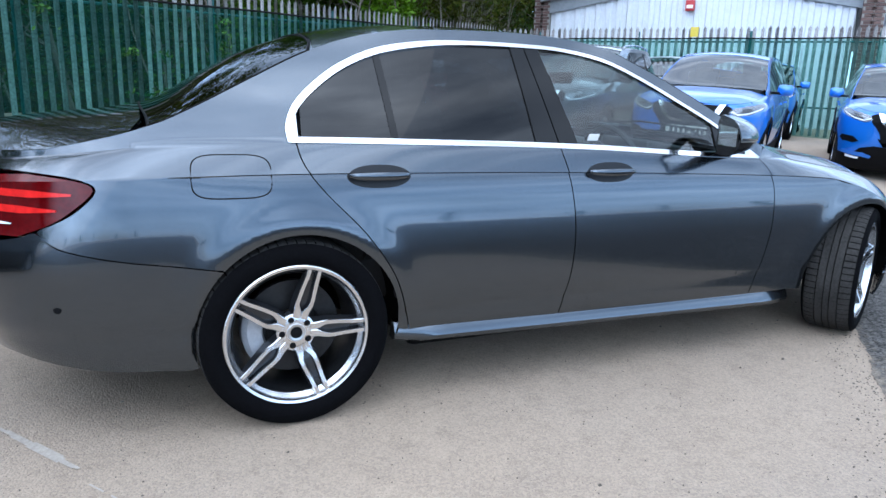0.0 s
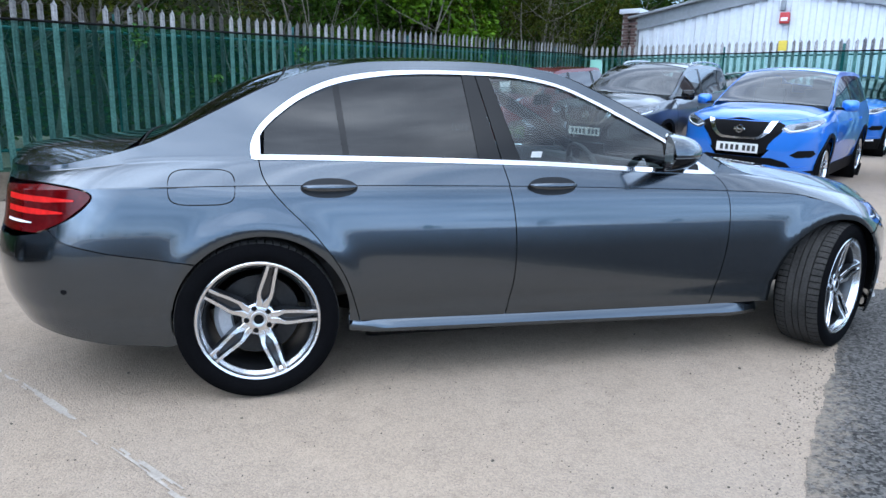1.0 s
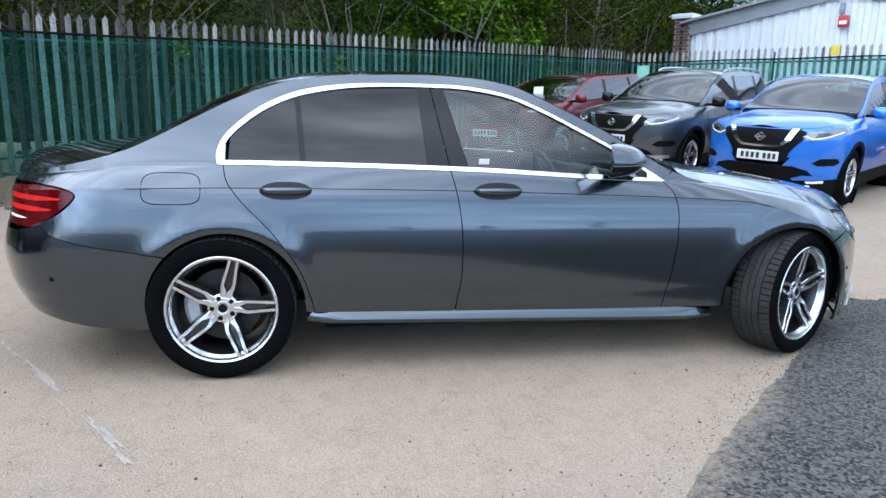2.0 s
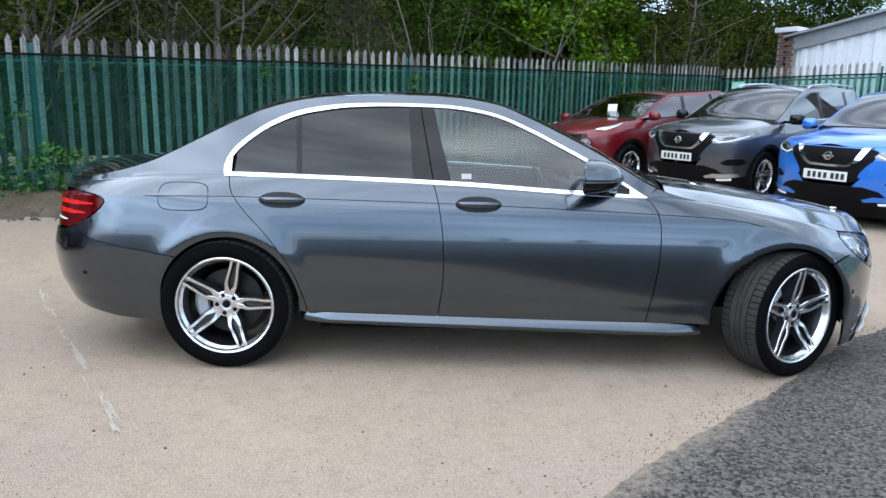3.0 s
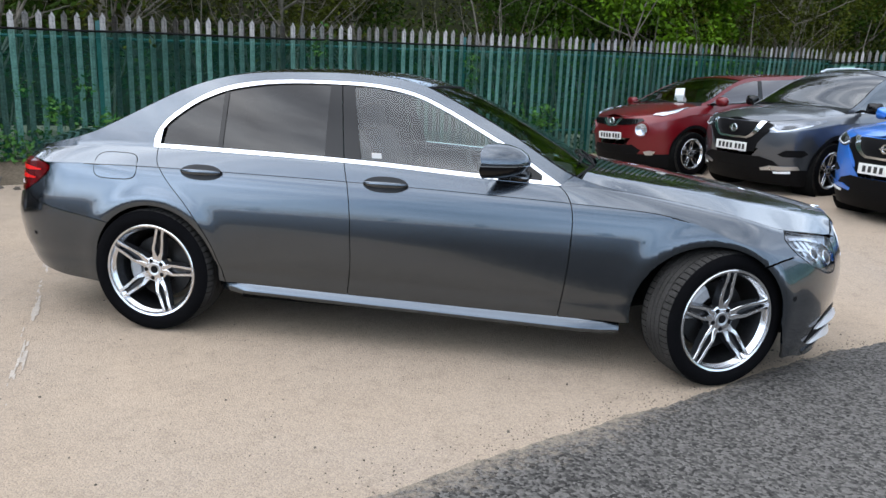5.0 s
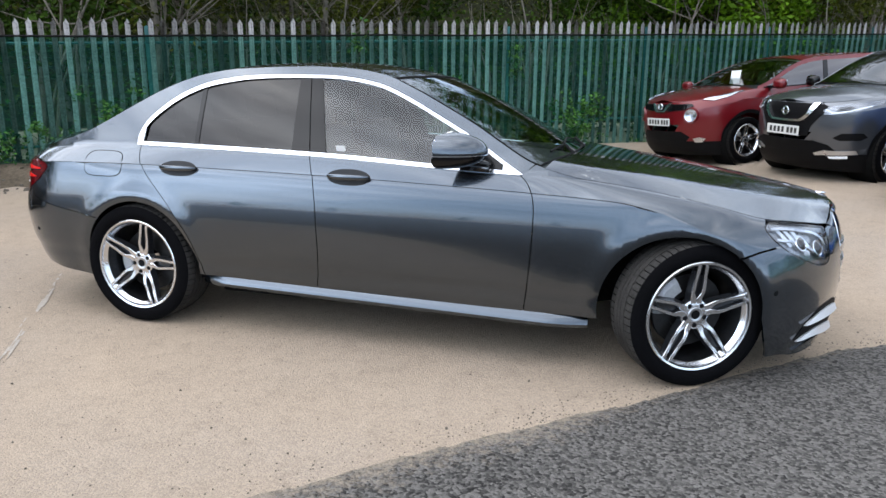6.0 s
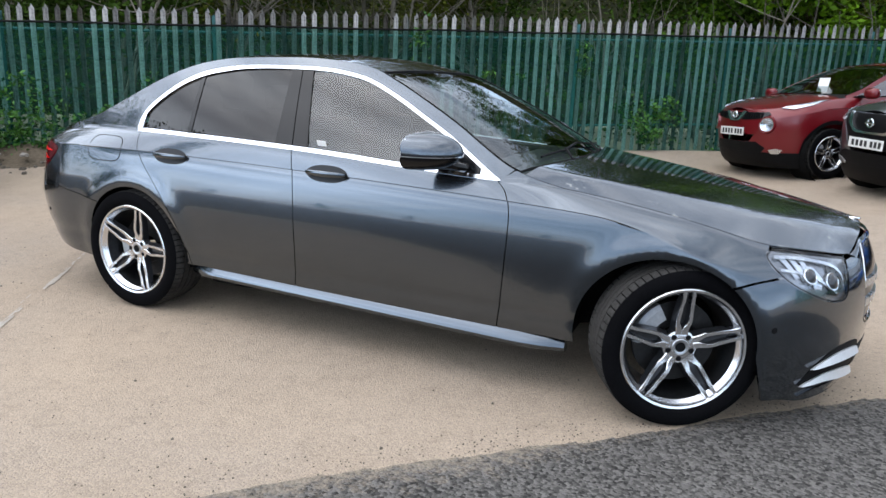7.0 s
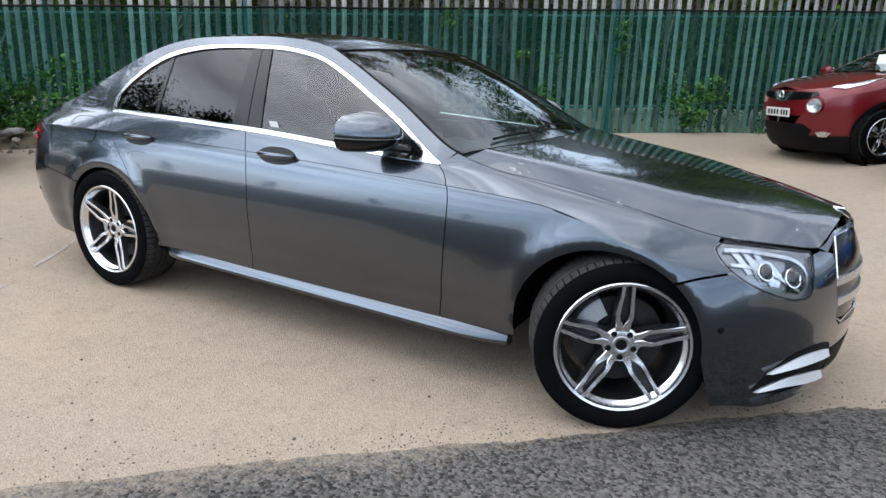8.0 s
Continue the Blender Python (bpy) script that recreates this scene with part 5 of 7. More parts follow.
# grille, lower intake, side vents
gr = sal.uline([(3.878, 0.53), (3.915, 0.437), (3.965, 0.408), (uF, 0.398)]) + sal.uline([(u, sal.belt(u) - 0.016) for u in np.linspace(uF, 3.90, 8)]) + sal.uline([(3.868, 0.69), (3.865, 0.60)])
for sgn in (1, -1):
    fix = (lambda b: b) if sgn > 0 else flip_y
    g_ = part("grille", fix(panel(gr, deeper(0.014), US, WS, 0.0)), M["gloss_black"], saloon, "dark grille with chrome frame and louvres")
    part("frame", fix(tube(bmesh.new(), [deeper(0.004)(u, w) for u, w in gr], 0.005, 6, False)), M["chrome"], g_)
    for zz in (0.50, 0.585):
        ol = sal.uline([(u, zz + 0.016) for u in np.linspace(3.85, uF, 8)] + [(u, zz - 0.016) for u in np.linspace(uF, 3.85, 8)])
        part("louvre", fix(panel(ol, deeper(0.004), US, WS, 0.01)), M["satin"], g_)
fill = sal.uline([(u, sal.belt(u) - 0.002) for u in np.linspace(3.745, uF, 12)] + [(u, sal.belt(u) - 0.014) for u in np.linspace(uF, 3.88, 8)] + [(3.80, 0.696)])
both("nose_panel", skin(fill, 0.0, 0.01), M["grey_paint"], saloon)

# ---- wheels ----
def tyre_profile(R, W, r0):
    h = R - r0
    return [(r0, -W * 0.40), (r0 + h * 0.12, -W * 0.46), (r0 + h * 0.35, -W * 0.497), (r0 + h * 0.55, -W * 0.5), (r0 + h * 0.78, -W * 0.475), (r0 + h * 0.92, -W * 0.435)]


def build_wheel(name, parent, m, R, W, rim_r, spokes, twin, spoke_turn, face, dark, disc_r, caliper=True, detail=1, split=0.021, tread_seg=64):
    """A wheel whose outer face looks along -y: tyre with tread blocks, rim, spokes, hub, brake."""
    w = new(name)
    w.parent, w.matrix_basis = parent, m
    seg = 64 if detail else 36
    half = tyre_profile(R, W, rim_r)
    tail_ = [(r, -y) for r, y in half[::-1]]
    part("tyre", spin(bmesh.new(), half + [(R * 0.955, -W * 0.42), (R * 0.955, W * 0.42)] + tail_, seg), M["tyre"], w, "black rubber tyre")
    # tread: three ribs and two rows of shoulder blocks
    bm = bmesh.new()
    for y0, y1 in ((-0.20, -0.07), (-0.05, 0.05), (0.07, 0.20)):
        spin(bm, [(R * 0.955, y0 * W), (R * 0.999, y0 * W), (R, y1 * W), (R * 0.955, y1 * W)], seg)
    nb = tread_seg
    for sy in (-1, 1):
        for i in range(nb):
            a0, a1 = 2 * math.pi * i / nb, 2 * math.pi * (i + 0.84) / nb
            vs = []
            for a in (a0, (a0 + a1) / 2, a1):
                c, s_ = math.cos(a), math.sin(a)
                vs.append([bm.verts.new((r * c, sy * y * W, r * s_)) for r, y in ((R * 0.95, 0.22), (R * 0.997, 0.222), (R * 0.992, 0.36), (R * 0.972, 0.425), (R * 0.955, 0.455))])
            for p, q in zip(vs, vs[1:]):
                for j in range(4):
                    bm.faces.new((p[j], p[j + 1], q[j + 1], q[j]))
            bm.faces.new(vs[0])
            bm.faces.new(vs[-1][::-1])
    bmesh.ops.recalc_face_normals(bm, faces=bm.faces)
    part("tread", bm, M["tread"], w, "dusty ribbed tread")
    yo = -W * 0.44
    rim = part("rim", spin(bmesh.new(), [(rim_r + 0.004, yo + 0.012), (rim_r + 0.007, yo - 0.004), (rim_r + 0.003, yo - 0.007), (rim_r - 0.006, yo - 0.004), (rim_r - 0.008, yo + 0.006), (rim_r - 0.014, yo + 0.014), (rim_r - 0.026, yo + 0.03)], seg), M[face], w, "machined alloy rim")
    part("barrel", spin(bmesh.new(), [(rim_r - 0.026, yo + 0.026), (rim_r - 0.036, yo + 0.06), (rim_r - 0.044, W * 0.3), (rim_r - 0.03, W * 0.42)], seg), M["barrel"], rim)
    # spokes
    yh, ym, yr_ = yo + 0.036, yo + 0.020, yo + 0.004
    r_in, r_out = 0.052, rim_r - 0.010
    n = 15
    bm_f, bm_b = bmesh.new(), bmesh.new()
    for sx in ((-1, 1) if twin else (0,)):
        rings_f, rings_b = [], []
        for i in range(n):
            t = i / (n - 1)
            r = r_in + (r_out - r_in) * t
            merge = smooth01(0.070, 0.112, r)
            off = sx * (0.0135 + 0.0115 * merge - 0.0075 * smooth01(0.3, 1.0, t))
            hw = 0.0140 - 0.0052 * merge - 0.0012 * t if twin else (0.022 - 0.006 * t)
            y = yh + (ym - yh) * smooth01(0, 0.5, t) + (yr_ - ym) * smooth01(0.45, 1.0, t)
            rings_f.append([bm_f.verts.new((off + dx, yy, r)) for dx, yy in ((-hw, y + 0.005), (-hw, y), (-hw * 0.8, y - 0.0025), (hw * 0.8, y - 0.0025), (hw, y), (hw, y + 0.005))])
            dd = 0.030 + 0.012 * (1 - t)
            rings_b.append([bm_b.verts.new((off + dx, yy, r)) for dx, yy in ((-hw, y + 0.004), (-hw * 1.5 - 0.002, y + dd), (hw * 1.5 + 0.002, y + dd), (hw, y + 0.004))])
        for bm, rings in ((bm_f, rings_f), (bm_b, rings_b)):
            for p, q in zip(rings, rings[1:]):
                for j in range(len(p) - 1):
                    bm.faces.new((p[j], p[j + 1], q[j + 1], q[j]))
            bm.faces.new(rings[-1])
    if twin:
        # floor of the slot between the blades
        fl = []
        for i in range(n):
            t = i / (n - 1)
            r = r_in + (r_out - r_in) * t
            y = yh + (ym - yh) * smooth01(0, 0.5, t) + (yr_ - ym) * smooth01(0.45, 1.0, t) + 0.022
            fl.append([bm_b.verts.new((x, y, r)) for x in (-0.020, 0.020)])
        for p, q in zip(fl, fl[1:]):
            bm_b.faces.new((p[0], p[1], q[1], q[0]))
    bmesh.ops.recalc_face_normals(bm_f, faces=bm_f.faces)
    bmesh.ops.recalc_face_normals(bm_b, faces=bm_b.faces)
    f0 = b0 = None
    for k in range(spokes):
        mm = Matrix.Rotation(radians(-(spoke_turn + 360.0 * k / spokes - 90)), 4, "Y")
        if f0 is None:
            f0 = part("spoke", bm_f, M[face], w)
            f0.matrix_basis = mm
            b0 = part("spoke_back", bm_b, M[dark], f0)
        else:
            s_ = same("spoke", f0, w, mm)
            same("spoke_back", b0, s_)
    # hub, bolts, cap
    part("hub", spin(bmesh.new(), [(0.031, yh - 0.001), (0.060, yh - 0.001), (0.069, yh + 0.004), (0.072, yh + 0.045)], 40), M[face], w)
    bolt0 = None
    for k in range(5):
        a = radians(spoke_turn + 36 + 72 * k)
        mm = Matrix.Translation((0.050 * math.cos(a), 0, 0.050 * math.sin(a)))
        if bolt0 is None:
            bolt0 = part("bolt", spin(bmesh.new(), [(0.0, yh - 0.003), (0.0095, yh - 0.003), (0.0115, yh - 0.0015)], 14), M["black"], w, "dark recessed bolt")
            bolt0.matrix_basis = mm
        else:
            same("bolt", bolt0, w, mm)
    cap = part("centre_cap", spin(bmesh.new(), [(0.0, yh - 0.004), (0.022, yh - 0.004), (0.026, yh - 0.006), (0.032, yh - 0.006), (0.034, yh + 0.001)], 32), M["satin"], w, "round silver centre cap")
    part("cap_inlay", spin(bmesh.new(), [(0.0, yh - 0.0055), (0.021, yh - 0.0055)], 32), M["black"], cap)
    if disc_r:
        part("brake_disc", spin(bmesh.new(), [(0.06, 0.008), (disc_r * 0.55, 0.008), (disc_r * 0.57, -0.004), (disc_r, -0.004), (disc_r, 0.02)], 48), M["steel"], w, "worn steel brake disc")
        if caliper:
            bm = bmesh.new()
            spin(bm, [(disc_r * 0.62, -0.018), (disc_r * 0.66, -0.034), (disc_r * 0.95, -0.036), (disc_r * 1.06, -0.022), (disc_r * 1.06, 0.05), (disc_r * 0.62, 0.05)], 14, Matrix.Rotation(radians(caliper), 4, "Y"), False, 62)
            bmesh.ops.recalc_face_normals(bm, faces=bm.faces)
            part("brake_caliper", bm, M["caliper"], w)
    return w


STEER = 27.0
YW = 0.797
for (x, turn, sp, R_, W_, cal) in ((0.0, 0.0, 75, 0.339, 0.262, -155), (2.942, STEER, 90, 0.337, 0.245, -118)):
    for sgn in (-1, 1):
        m = pose(x, sgn * YW, R_ + 0.0005, 0, 0, turn + (0 if sgn < 0 else 180))
        build_wheel("wheel", saloon, m, R_, W_, 0.2495, 5, True, sp, "alloy", "alloy_dark", 0.172, cal)
# wheel wells
for ax_, az_, ar_ in sal.arches:
    for sgn in (-1, 1):
        bm = bmesh.new()
        rings = []
        for i in range(25):
            a = radians(-9 + 198 * i / 24)
            u_, z_ = ax_ + ar_ * math.cos(a), az_ + ar_ * math.sin(a)
            p_ = sal.side(u_, sal.w_of(u_, z_))
            out_ = -p_[1] - 0.014
            rings.append([bm.verts.new((ax_ + r * math.cos(a) + (p_[0] - u_) * (k_ < 2), sgn * y, az_ + r * math.sin(a))) for k_, (r, y) in enumerate(((ar_ + 0.004, out_), (ar_ + 0.03, out_ - 0.035), (ar_ + 0.035, 0.60), (ar_ * 0.3, 0.56)))])
        for p, q in zip(rings, rings[1:]):
            for j in range(3):
                bm.faces.new((p[j], p[j + 1], q[j + 1], q[j]))
        part("arch_liner", bm, M["liner"], saloon)
# floor pan between the wheels
bm = boxed((1.98, 1.60, 0.10), (1.45, 0, 0.245), bevel=0.03)
box(bm, (1.1, 0.84, 0.12), (2.95, 0, 0.30), bevel=0.03)
box(bm, (1.3, 0.84, 0.12), (-0.25, 0, 0.34), bevel=0.03)
box(bm, (0.26, 0.9, 0.05), (3.42, 0, 0.21), bevel=0.02)
box(bm, (0.36, 1.2, 0.05), (-0.62, 0, 0.36), bevel=0.02)
part("underbody", bm, M["under"], saloon, "dark underside")

# ---- the saloon's side vents, wipers, cabin ----
def on_front(u, z, d=0.0):
    return deeper(d)(u, sal.w_of(u, z))


for sgn in (1, -1):
    fix = (lambda b: b) if sgn > 0 else flip_y
    hole = sal.uline(eased([(3.505, 0.200), (3.575, 0.275), (3.68, 0.335), (3.83, 0.347), (3.915, 0.320), (3.925, 0.20), (3.72, 0.172), (3.58, 0.172)], 4))
    vent = part("side_vent", fix(panel(hole, deeper(-0.003), US, WS, 0.004)), M["black"], saloon, "dark bumper vent with silver blades")
    for pts_ in ([(3.545, 0.276), (3.65, 0.294), (3.76, 0.303), (3.885, 0.302)], [(3.508, 0.202), (3.64, 0.220), (3.77, 0.213), (3.90, 0.202)]):
        bl_ = eased(pts_, 6)
        n_ = len(bl_)
        fat = lambda i: 0.04 + 0.96 * math.sin(math.pi * (0.80 * i / n_)) ** 0.8
        ol = sal.uline([(u, z + 0.019 * fat(i)) for i, (u, z) in enumerate(bl_)] + [(u, z - 0.013 * fat(i)) for i, (u, z) in list(enumerate(bl_))[::-1]])
        mid_z = curve(bl_)
        leaning = lambda u, w, f=mid_z: deeper(-0.010 - 0.6 * max(0.0, f(u) + 0.018 - sal.crease(u) - w))(u, w)
        part("blade", fix(panel(ol, leaning, steps(3.3, 4.2, 0.02), steps(-0.7, -0.2, 0.008), 0.014)), M["silver_trim"], vent, "silver vent blade")
    wing_ = sal.uline(eased([(3.530, 0.146), (3.62, 0.164), (3.76, 0.170), (3.90, 0.164), (3.96, 0.140), (3.90, 0.122), (3.74, 0.114), (3.58, 0.116)], 4))
    part("bumper_winglet", fix(panel(wing_, lambda u, w: deeper(-0.006 - 0.12 * max(0.0, 0.17 - sal.crease(u) - w))(u, w), steps(3.3, 4.2, 0.02), steps(-0.7, -0.2, 0.012), 0.02)), M["grey_paint"], saloon, "painted winglet below the vent")
    for su, sz in ((3.325, 0.454), (-0.743, 0.491)):
        c = Vector(sal.side(su, sal.w_of(su, sz)))
        t1 = (Vector(sal.side(su + 0.01, sal.w_of(su, sz))) - c).normalized()
        nrm_ = t1.cross(Vector((0, 0, 1))).normalized()
        bm = spin(bmesh.new(), [(0.0, -0.002), (0.0085, -0.002), (0.0095, -0.0005), (0.0125, -0.0008), (0.0125, 0.004)], 18, Matrix.Translation(c) @ Vector((0, -1, 0)).rotation_difference(nrm_).to_matrix().to_4x4())
        part("parking_sensor", fix(bm), M["black"], saloon)
# lower intake across the nose
ol = sal.uline([(u, 0.30) for u in np.linspace(3.95, uF, 8)] + [(u, 0.20) for u in np.linspace(uF, 3.95, 8)])
both("lower_intake", panel(ol, deeper(-0.003), US, WS, 0.004), M["black"], saloon)
# round badge on the nose of the bonnet
c = Vector(sal.hood(3.60, 0.0))
part("badge", spin(bmesh.new(), [(0.0, -0.004), (0.02, -0.004), (0.028, -0.002), (0.030, 0.004)], 28, Matrix.Translation(c + Vector((0.0, 0, 0.001))) @ Matrix.Rotation(radians(-100), 4, "X")), M["chrome"], saloon, "small round silver badge")
# wipers
for y0, y1 in ((-0.55, 0.12), (0.10, 0.62)):
    pts_ = [Vector(sal.top(2.275 - 0.05 * abs(t - 0.5), y0 + (y1 - y0) * t)) + Vector((0.0, 0, 0.012)) for t in np.linspace(0, 1, 9)]
    bm = tube(bmesh.new(), pts_, 0.006, 6)
    tube(bm, [Vector((2.36, (y0 + y1) / 2 - 0.1, 0.975)), pts_[4] + Vector((0, 0, 0.008))], 0.007, 6)
    part("wiper", bm, M["black"], saloon)
# rubber seals round the front and rear screens
for ol, r in ((ws_, 0.006), (bl, 0.0045)):
    part("screen_seal", tube(bmesh.new(), [Vector(sal.top(x, y)) + Vector((0, 0, -0.002)) for x, y in ol], r, 5, True), M["black"], saloon)


def cushion(bm, size, at, turn, bev=0.05):
    return box(bm, size, at, turn, bev, 3)


def seat(x, y, wide, head=True):
    st = part("seat", cushion(bmesh.new(), (0.52, wide, 0.20), (x, y, 0.47), (0, -8, 0)), M["leather"], saloon, "black leather seat")
    part("backrest", cushion(bmesh.new(), (0.15, wide, 0.66), (x - 0.30, y, 0.79), (0, -18, 0)), M["leather"], st)
    if head:
        bm = cushion(bmesh.new(), (0.10, 0.27, 0.19), (x - 0.42, y, 1.17), (0, -10, 0), 0.04)
        tube(bm, [(x - 0.40, y - 0.06, 1.0), (x - 0.415, y - 0.06, 1.12)], 0.008, 6)
        tube(bm, [(x - 0.40, y + 0.06, 1.0), (x - 0.415, y + 0.06, 1.12)], 0.008, 6)
        part("headrest", bm, M["leather"], st)


for y in (-0.38, 0.38):
    seat(1.30, y, 0.50)
    seat(0.48, y, 0.56)
seat(0.48, 0.0, 0.22, False)
bm = cushion(bmesh.new(), (0.42, 1.44, 0.22), (2.04, 0, 0.82), (0, 6, 0), 0.07)
cushion(bm, (0.30, 0.36, 0.05), (1.90, -0.38, 0.945), (0, 8, 0), 0.02)
part("dashboard", bm, M["leather"], saloon, "black dashboard")
wheel_m = Matrix.Translation((1.72, -0.38, 0.87)) @ Matrix.Rotation(radians(66), 4, "Y")
bm = bmesh.new()
tube(bm, [wheel_m @ Vector((0.185 * math.cos(a), 0.185 * math.sin(a), 0)) for a in np.linspace(0, 2 * math.pi, 33)[:-1]], 0.015, 8, True)
for a in (0, 2.2, 4.1):
    tube(bm, [wheel_m @ Vector((0.05 * math.cos(a), 0.05 * math.sin(a), 0.01)), wheel_m @ Vector((0.18 * math.cos(a), 0.18 * math.sin(a), 0))], 0.014, 6)
spin(bm, [(0.0, 0.02), (0.055, 0.018), (0.065, 0.0), (0.06, -0.03)], 20, wheel_m @ Matrix.Rotation(radians(90), 4, "X"))
part("steering_wheel", bm, M["leather"], saloon, "black steering wheel")
part("centre_console", cushion(bmesh.new(), (1.0, 0.24, 0.26), (1.55, 0, 0.52), (0, 0, 0), 0.04), M["leather"], saloon)
part("display", boxed((0.02, 0.42, 0.12), (1.86, -0.10, 0.985), (0, -12, 0), 0.01), M["gloss_black"], saloon)
for sgn in (-1, 1):
    for x0, x1 in ((0.40, 1.06), (1.14, 2.10)):
        part("door_card", boxed((x1 - x0, 0.05, 0.56), ((x0 + x1) / 2, sgn * 0.79, 0.68), (0, 0, 0), 0.02), M["leather"], saloon)
part("parcel_shelf", boxed((0.50, 1.24, 0.03), (-0.12, 0, 0.99), (0, 0, 0), 0.01), M["leather"], saloon)
hl_ = [(x, -edge_y(x, 0.03)) for x in np.linspace(0.14, 1.42, 14)] + [(x, edge_y(x, 0.03)) for x in np.linspace(1.42, 0.14, 14)]
part("headlining", top_panel(hl_, 0.0, -0.035, None, 0.1, 0.1), M["liner_grey"], saloon, "grey headlining")
part("rear_view_mirror", boxed((0.02, 0.22, 0.06), (1.60, 0, 1.27), (0, 10, 0), 0.01), M["gloss_black"], saloon)
part("window_sticker", boxed((0.05, 0.002, 0.03), (1.235, -0.838, 1.025), (26, 0, 0)), M["paper"], saloon, "small white sticker inside the glass")

# ---- the parked cars ----
CROSS = dict(
    wide=[(-0.6, 0.885), (0.0, 0.897), (1.3, 0.903), (2.6, 0.900), (2.85, 0.897)],
    prof=[(0.15, -0.10), (0.25, -0.07), (0.40, -0.045), (0.55, -0.020), (0.72, 0.0), (0.88, -0.008), (1.0, -0.025), (1.1, -0.05)],
    crease=[(-1.2, 0.97), (0.0, 0.965), (1.3, 0.94), (2.2, 0.925), (2.6, 0.92), (2.9, 0.90), (3.2, 0.86), (3.6, 0.81), (4.4, 0.79)],
    belt=[(-0.9, 1.15), (-0.3, 1.14), (0.3, 1.11), (1.2, 1.075), (1.9, 1.05), (2.3, 1.04), (2.6, 1.025), (3.0, 0.99), (3.25, 0.965), (3.6, 0.94), (4.4, 0.93)],
    belt_y=[(-1.0, 0.775), (0.0, 0.805), (1.2, 0.825), (1.9, 0.815), (2.3, 0.785), (2.8, 0.745), (3.6, 0.72)],
    round_e=[(-0.6, 1.2), (1.8, 1.2), (2.3, 1.6), (3.6, 1.7)],
    rail=[(-1.6, 1.30), (-0.85, 1.36), (-0.65, 1.46), (-0.3, 1.515), (0.3, 1.54), (1.0, 1.535), (1.3, 1.505), (1.56, 1.43), (1.82, 1.32), (2.07, 1.19), (2.27, 1.10), (2.5, 1.05)],
    mid=[(-0.80, 1.45), (-0.65, 1.50), (-0.3, 1.56), (0.3, 1.588), (1.0, 1.588), (1.3, 1.56), (1.56, 1.49), (1.82, 1.385), (2.12, 1.24), (2.32, 1.145), (2.5, 1.09)],
    nose=[(0.15, 3.36), (0.25, 3.45), (0.45, 3.535), (0.6, 3.56), (0.8, 3.56), (0.92, 3.535), (1.02, 3.46)],
    tail=[(0.2, -0.72), (0.5, -0.82), (0.85, -0.82), (1.1, -0.78), (1.35, -0.70), (1.55, -0.58)],
    hood_mid=[(1.7, 1.15), (2.1, 1.13), (2.5, 1.105), (3.0, 1.06), (3.3, 1.015), (3.5, 0.965)],
    xF=2.85, xR=-0.35, nF=2.25, nR=2.8, step=0.012, fade=(-0.6, 0.0, 2.2, 2.7), arches=[(0.0, 0.345, 0.395), (2.646, 0.345, 0.395)],
    tumble=(0.36, 0.20), crown=0.012, cowl=2.32, z0=0.7, chin=0.5)
COMPACT = dict(CROSS,
    wide=[(-0.6, 0.865), (0.0, 0.882), (1.3, 0.865), (2.5, 0.880), (2.7, 0.878)],
    crease=[(-1.2, 1.0), (0.0, 0.985), (1.3, 0.93), (2.1, 0.93), (2.5, 0.935), (2.8, 0.90), (3.1, 0.85), (3.5, 0.80), (4.3, 0.78)],
    belt=[(-0.9, 1.20), (-0.3, 1.19), (0.3, 1.13), (1.1, 1.075), (1.8, 1.055), (2.2, 1.06), (2.5, 1.045), (2.85, 1.0), (3.1, 0.97), (3.5, 0.93), (4.3, 0.905)],
    rail=[(-1.6, 1.25), (-0.75, 1.30), (-0.55, 1.40), (-0.2, 1.475), (0.3, 1.465), (1.0, 1.46), (1.3, 1.43), (1.55, 1.365), (1.8, 1.27), (2.05, 1.165), (2.25, 1.10), (2.45, 1.06)],
    mid=[(-0.75, 1.40), (-0.55, 1.44), (-0.2, 1.50), (0.3, 1.520), (1.0, 1.515), (1.3, 1.49), (1.55, 1.425), (1.8, 1.335), (2.1, 1.205), (2.3, 1.135), (2.5, 1.10)],
    nose=[(0.15, 3.20), (0.25, 3.29), (0.45, 3.365), (0.6, 3.385), (0.8, 3.37), (0.95, 3.33), (1.05, 3.24)],
    tail=[(0.2, -0.66), (0.5, -0.75), (0.85, -0.75), (1.1, -0.71), (1.35, -0.60), (1.55, -0.48)],
    hood_mid=[(1.6, 1.15), (2.0, 1.13), (2.4, 1.11), (2.8, 1.06), (3.1, 1.01), (3.3, 0.96)],
    xF=2.70, xR=-0.30, nF=2.3, nR=2.7, arches=[(0.0, 0.34, 0.39), (2.53, 0.34, 0.39)], cowl=2.28)


def u_at(b, y, z):
    """The place along the nose where the skin stands y metres off the centre line."""
    lo, hi = b.xF, b.uF
    for _ in range(30):
        m = (lo + hi) / 2
        if -b.side(m, b.w_of(m, z))[1] > y:
            lo = m
        else:
            hi = m
    return (lo + hi) / 2


def pushed(b, d):
    def f(u, w):
        p = Vector(b.side(u, w))
        n = (Vector(b.side(u + 0.004, w)) - Vector(b.side(u - 0.004, w))).cross(Vector(b.side(u, w + 0.004)) - Vector(b.side(u, w - 0.004))).normalized()
        if n.dot(Vector((p.x - 1.3, p.y, 0))) < 0:
            n = -n
        return tuple(p + n * d)
    return f


